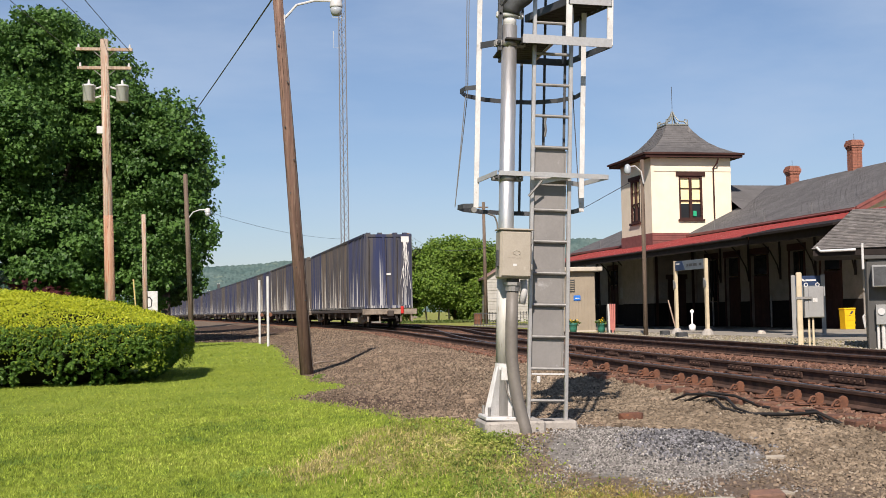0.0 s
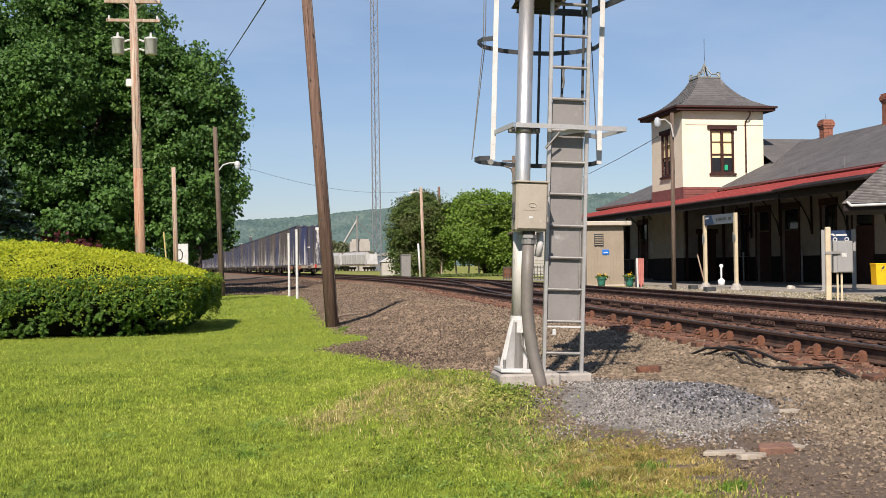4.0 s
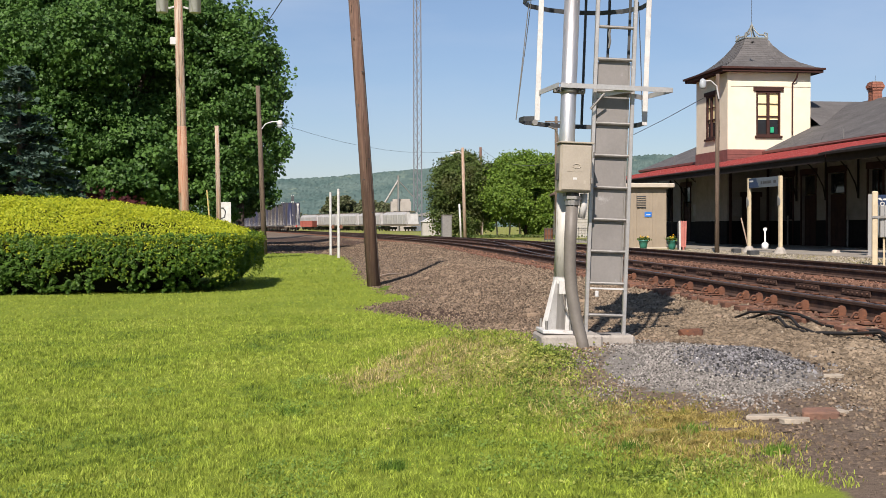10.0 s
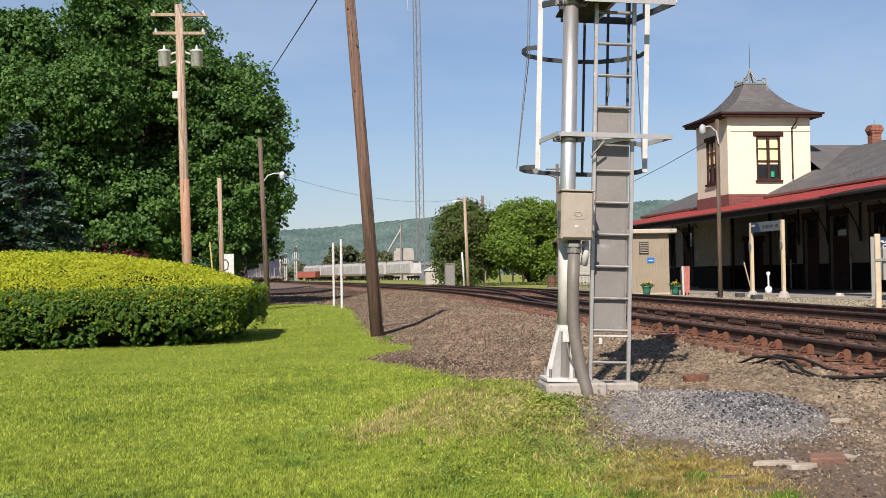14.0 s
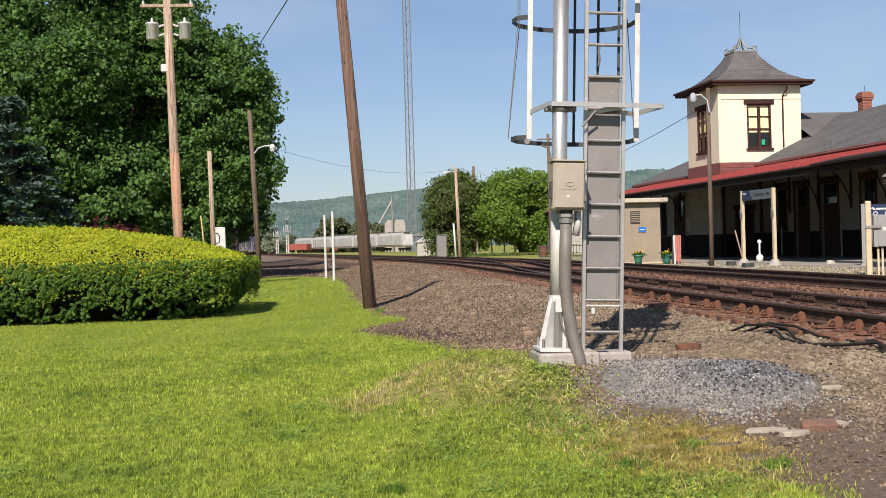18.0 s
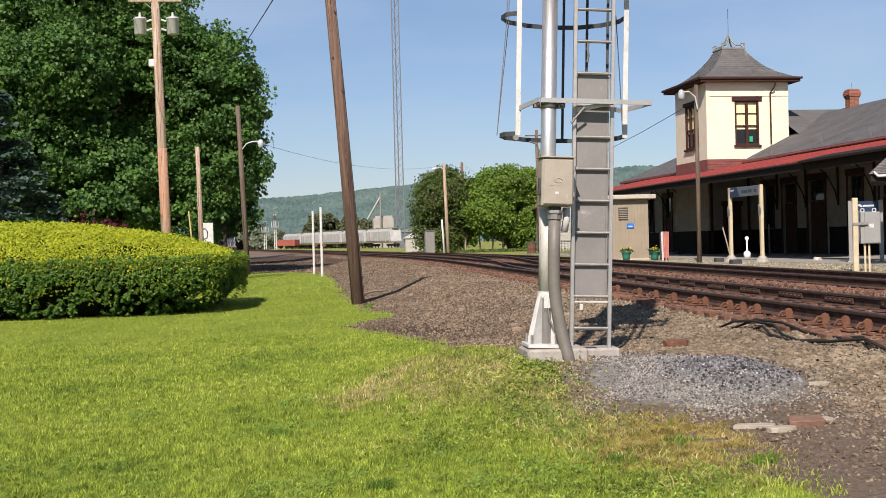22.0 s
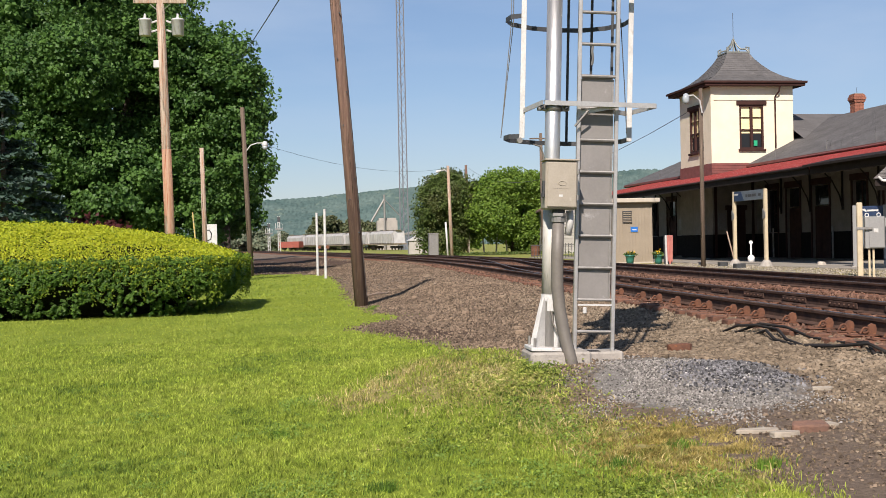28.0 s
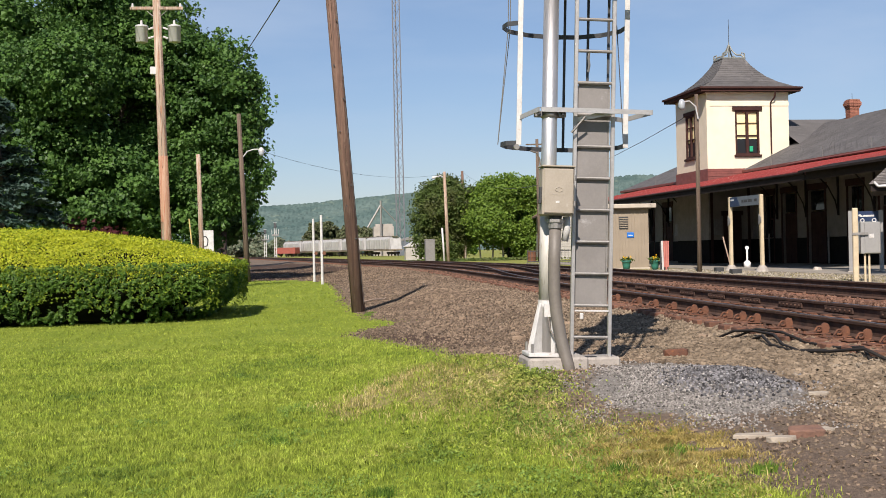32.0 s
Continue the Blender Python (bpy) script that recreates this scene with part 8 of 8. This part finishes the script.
G_dry = grassy("straw_grass_blades", [(0.1, (0.13, 0.17, 0.03)), (0.4, (0.30, 0.27, 0.08)), (0.7, (0.52, 0.43, 0.18)), (0.95, (0.62, 0.52, 0.28))], 0.55, 1.3, 0.25, 1.4)
G_weed = grassy("clover_and_weed_leaves", [(0.1, (0.09, 0.14, 0.023)), (0.4, (0.20, 0.265, 0.043)), (0.7, (0.33, 0.345, 0.08)), (0.95, (0.42, 0.36, 0.15))], 0.5, 1.4, 0.3, 1.1)
L_clover = leafy("clover_leaves", (0.11, 0.19, 0.028), (0.25, 0.355, 0.06), (0.17, 0.265, 0.04), 0.3)
G_tuft = grassy("rank_grass_tufts", [(0.2, (0.06, 0.13, 0.018)), (0.8, (0.16, 0.26, 0.035))], 0.7, 1.25, 0.3)


def blades(name, xy, height, width, material, label, rng, lean_by=0.35, plain=False):
    n = len(xy)
    z = land(xy[:, 0], xy[:, 1])
    p = np.stack([xy[:, 0], xy[:, 1], z - 0.005], -1)
    a = rng.uniform(0, 2 * math.pi, n)
    side = np.stack([np.cos(a), np.sin(a), 0 * a], -1) * (width * rng.uniform(0.6, 1.3, n))[:, None]
    lean = rng.normal(0, lean_by, (n, 2)) + [0.05, 0.0]
    h = height * rng.uniform(0.55, 1.35, n)
    mid = p + np.concatenate([lean * 0.35, np.ones((n, 1))], 1) * (h * 0.55)[:, None]
    tip = p + np.concatenate([lean, np.ones((n, 1)) * 0.95], 1) * h[:, None]
    v = np.stack([p - side, p + side, mid + side * 0.7, mid - side * 0.7, tip], 1).reshape(-1, 3)
    if plain:
        v = np.stack([p - side, p + side, tip], 1).reshape(-1, 3)
        return tagged(raw(name, v, np.arange(3 * n).reshape(-1, 3), material), label, "grass", kind="stuff")
    k = np.arange(n)[:, None] * 5
    f = np.stack([k + [0, 1, 2], k + [0, 2, 3], k + [3, 2, 4]], 1).reshape(-1, 3)
    return tagged(raw(name, v, f, material), label, "grass", kind="stuff")


def lawn_points(n, y0, y1, power=1.0):
    y = y0 + (y1 - y0) * rs.uniform(0, 1, n) ** power
    x = rs.uniform(-0.42 * y - 0.8, 0.42 * y + 0.5)
    ok = x < lawn_edge(y) + rs.normal(-0.02, 0.16, n)
    return np.stack([x, y], -1)[ok]


rnd = np.random.default_rng(77)
for nm, n, y0, y1, h, w in (("grass", 185000, 5.8, 11.5, 0.036, 0.0040), ("grass", 150000, 11.5, 19, 0.038, 0.0058), ("grass", 130000, 19, 34, 0.032, 0.009), ("grass", 45000, 34, 70, 0.055, 0.022)):
    q = lawn_points(n, y0, y1)
    cv = cover(q[:, 0], q[:, 1])
    q = q[cv[:, 1] < rnd.uniform(0.1, 1.2, len(q))]
    lump = np.array([noise.noise((float(a) * 0.9, float(b) * 0.9, 0.0)) for a, b in q])
    tuft = np.array([noise.noise((float(a) * 6.0, float(b) * 4.0, 5.0)) for a, b in q])
    blades(nm, q, h * np.clip(1 + 0.35 * lump + 1.0 * tuft, 0.25, 2.4), w, G_far if y0 > 18 else G_blade, "mown green lawn grass with paler and darker drifts", rnd, 0.45, y0 > 18)
q = lawn_points(120000, 6.0, 15)
q[:, 0] += rnd.normal(0, 0.1, len(q))
cv = cover(q[:, 0], q[:, 1])
q = q[cv[:, 1] > rnd.uniform(0.12, 0.8, len(q))]
tuft = np.array([noise.noise((float(a) * 5.0, float(b) * 4.0, 9.0)) for a, b in q])
q, tuft = q[tuft > -0.28], tuft[tuft > -0.28]
blades("dry_grass", q, 0.055 * np.clip(1 + 1.1 * tuft, 0.35, 2.4), 0.0038, G_dry, "dry straw-coloured grass along the verge", rnd, 0.6)
q = rnd.normal(0, 0.5, (24000, 2)) * [0.52, 0.85]
q = np.stack([2.2 + q[:, 0] + 0.12 * q[:, 1], 7.65 + q[:, 1] - 0.5 * q[:, 0]], -1)
tuft = np.array([noise.noise((float(a) * 5.0, float(b) * 5.0, 2.0)) for a, b in q])
q, tuft = q[tuft > -0.3], tuft[tuft > -0.3]
blades("rusty_grass", q, 0.035 * np.clip(0.8 + tuft, 0.3, 1.7), 0.0034, G_rust, "orange-brown scorched grass at the lawn's edge", rnd, 0.7)


def weeds(name, cx, cy, rx, ry, n, size, label, h=0.04):
    q = rnd.normal(0, 0.5, (n, 2)) * [rx, ry] + [cx, cy]
    p = np.stack([q[:, 0], q[:, 1], land(q[:, 0], q[:, 1]) + rnd.uniform(0.005, h, n)], -1)
    o = leaves(name, p, np.tile([0, -0.45, 1.0], (n, 1)), size, G_weed, None, rnd, 1.0, 1.9)
    return tagged(o, label, "weeds", kind="stuff")


weeds("weed_patch", 1.5, 10.1, 0.6, 0.95, 5200, 0.012, "low clover and weeds on the mound")
weeds("weed_patch", 1.3, 8.6, 1.0, 0.7, 3000, 0.011, "low clover and weeds at the lawn's edge")
weeds("weed_patch", 1.55, 12.9, 0.42, 0.25, 2600, 0.017, "green weeds behind the signal mast", 0.09)
weeds("weed_patch", 1.8, 10.4, 0.3, 0.6, 2200, 0.013, "olive weeds against the signal foundation", 0.07)
q = np.stack([rnd.uniform(-3.2, 2.3, 60000), rnd.uniform(5.9, 11.5, 60000)], -1)
patchy = np.array([noise.noise((float(a) * 1.5, float(b) * 0.9, 21.0)) + 0.45 * noise.noise((float(a) * 5, float(b) * 4, 2.0)) for a, b in q])
q = q[(patchy + rnd.uniform(-0.1, 0.1, len(q)) > 0.27 + 0.05 * (q[:, 1] - 6) - 0.12 * (q[:, 0] > -0.5)) & (q[:, 0] < lawn_edge(q[:, 1]) - 0.15)]
p = np.stack([q[:, 0], q[:, 1], land(q[:, 0], q[:, 1]) + rnd.uniform(0.012, 0.042, len(q))], -1)
tagged(leaves("clover", p, np.tile([0, -0.3, 1.0], (len(p), 1)), 0.013, L_clover, None, rnd, 0.7, 1.2), "patches of dark clover in the mown lawn", "clover", kind="stuff")
weeds("weed_patch", 1.85, 6.5, 0.6, 0.35, 1700, 0.011, "clover at the lawn's edge")
for x, y in ((2.32, 7.55), (1.84, 7.25), (0.3, 7.15), (2.6, 6.75), (0.55, 11.6), (-0.4, 9.3), (0.9, 24.9), (1.0, 25.6)):
    q = rnd.normal(0, 0.05, (170, 2)) + [x, y]
    blades("grass_tuft", q, np.full(170, 0.06), 0.0045, G_tuft, "dark green grass tuft", rnd)


# ---- birds crossing the sky ----
M_bird = surf("dark_plumage", (0.03, 0.028, 0.027), (0.02, 0.019, 0.019), 9, 0.8)


def bird():
    b = thing("bird", Matrix(), "small dark bird flying across the sky", "bird", "flying birds")
    bd = lathe([(0.004, -0.11), (0.02, -0.07), (0.032, 0.0), (0.026, 0.06), (0.018, 0.085), (0.02, 0.1), (0.004, 0.125)], 8)
    bmesh.ops.transform(bd, matrix=pose(0, 0, 0, 0, -90, 0), verts=bd.verts)
    part("body", bd, M_bird, b, smooth=True)
    part("tail", prism([(0.10, -0.012), (0.17, -0.035), (0.17, 0.035), (0.10, 0.012)], -0.004, 0.004, "z"), M_bird, b)
    for s in (-1, 1):
        wing = prism([(-0.05, 0.02 * s), (-0.03, 0.12 * s), (0.03, 0.22 * s), (0.03, 0.12 * s), (0.04, 0.02 * s)], -0.004, 0.004, "z")
        bmesh.ops.transform(wing, matrix=pose(0, 0, 0, 24 * s, 0, 0), verts=wing.verts)
        part("wing", wing, M_bird, b)
    return b


BIRDS = [(bird(), (9.41, 59.1, 11.71), (-7.8, 0.68, 0.5), 11.5), (bird(), (4.12, 59.7, 9.3), (-9.4, 0.7, 0.5), 12.5)]


def flight_rows(at, speed, when):
    return [(t, pose(*(a + v * (t - when) for a, v in zip(at, speed)))) for t in (0, 8, 16, 24, 32)]


# ---- what moves ----
def motions():
    for k, car in enumerate(CARS):
        walk(car, train_rows(k))
    for b, at, speed, when in BIRDS:
        walk(b, flight_rows(at, speed, when))


motions()
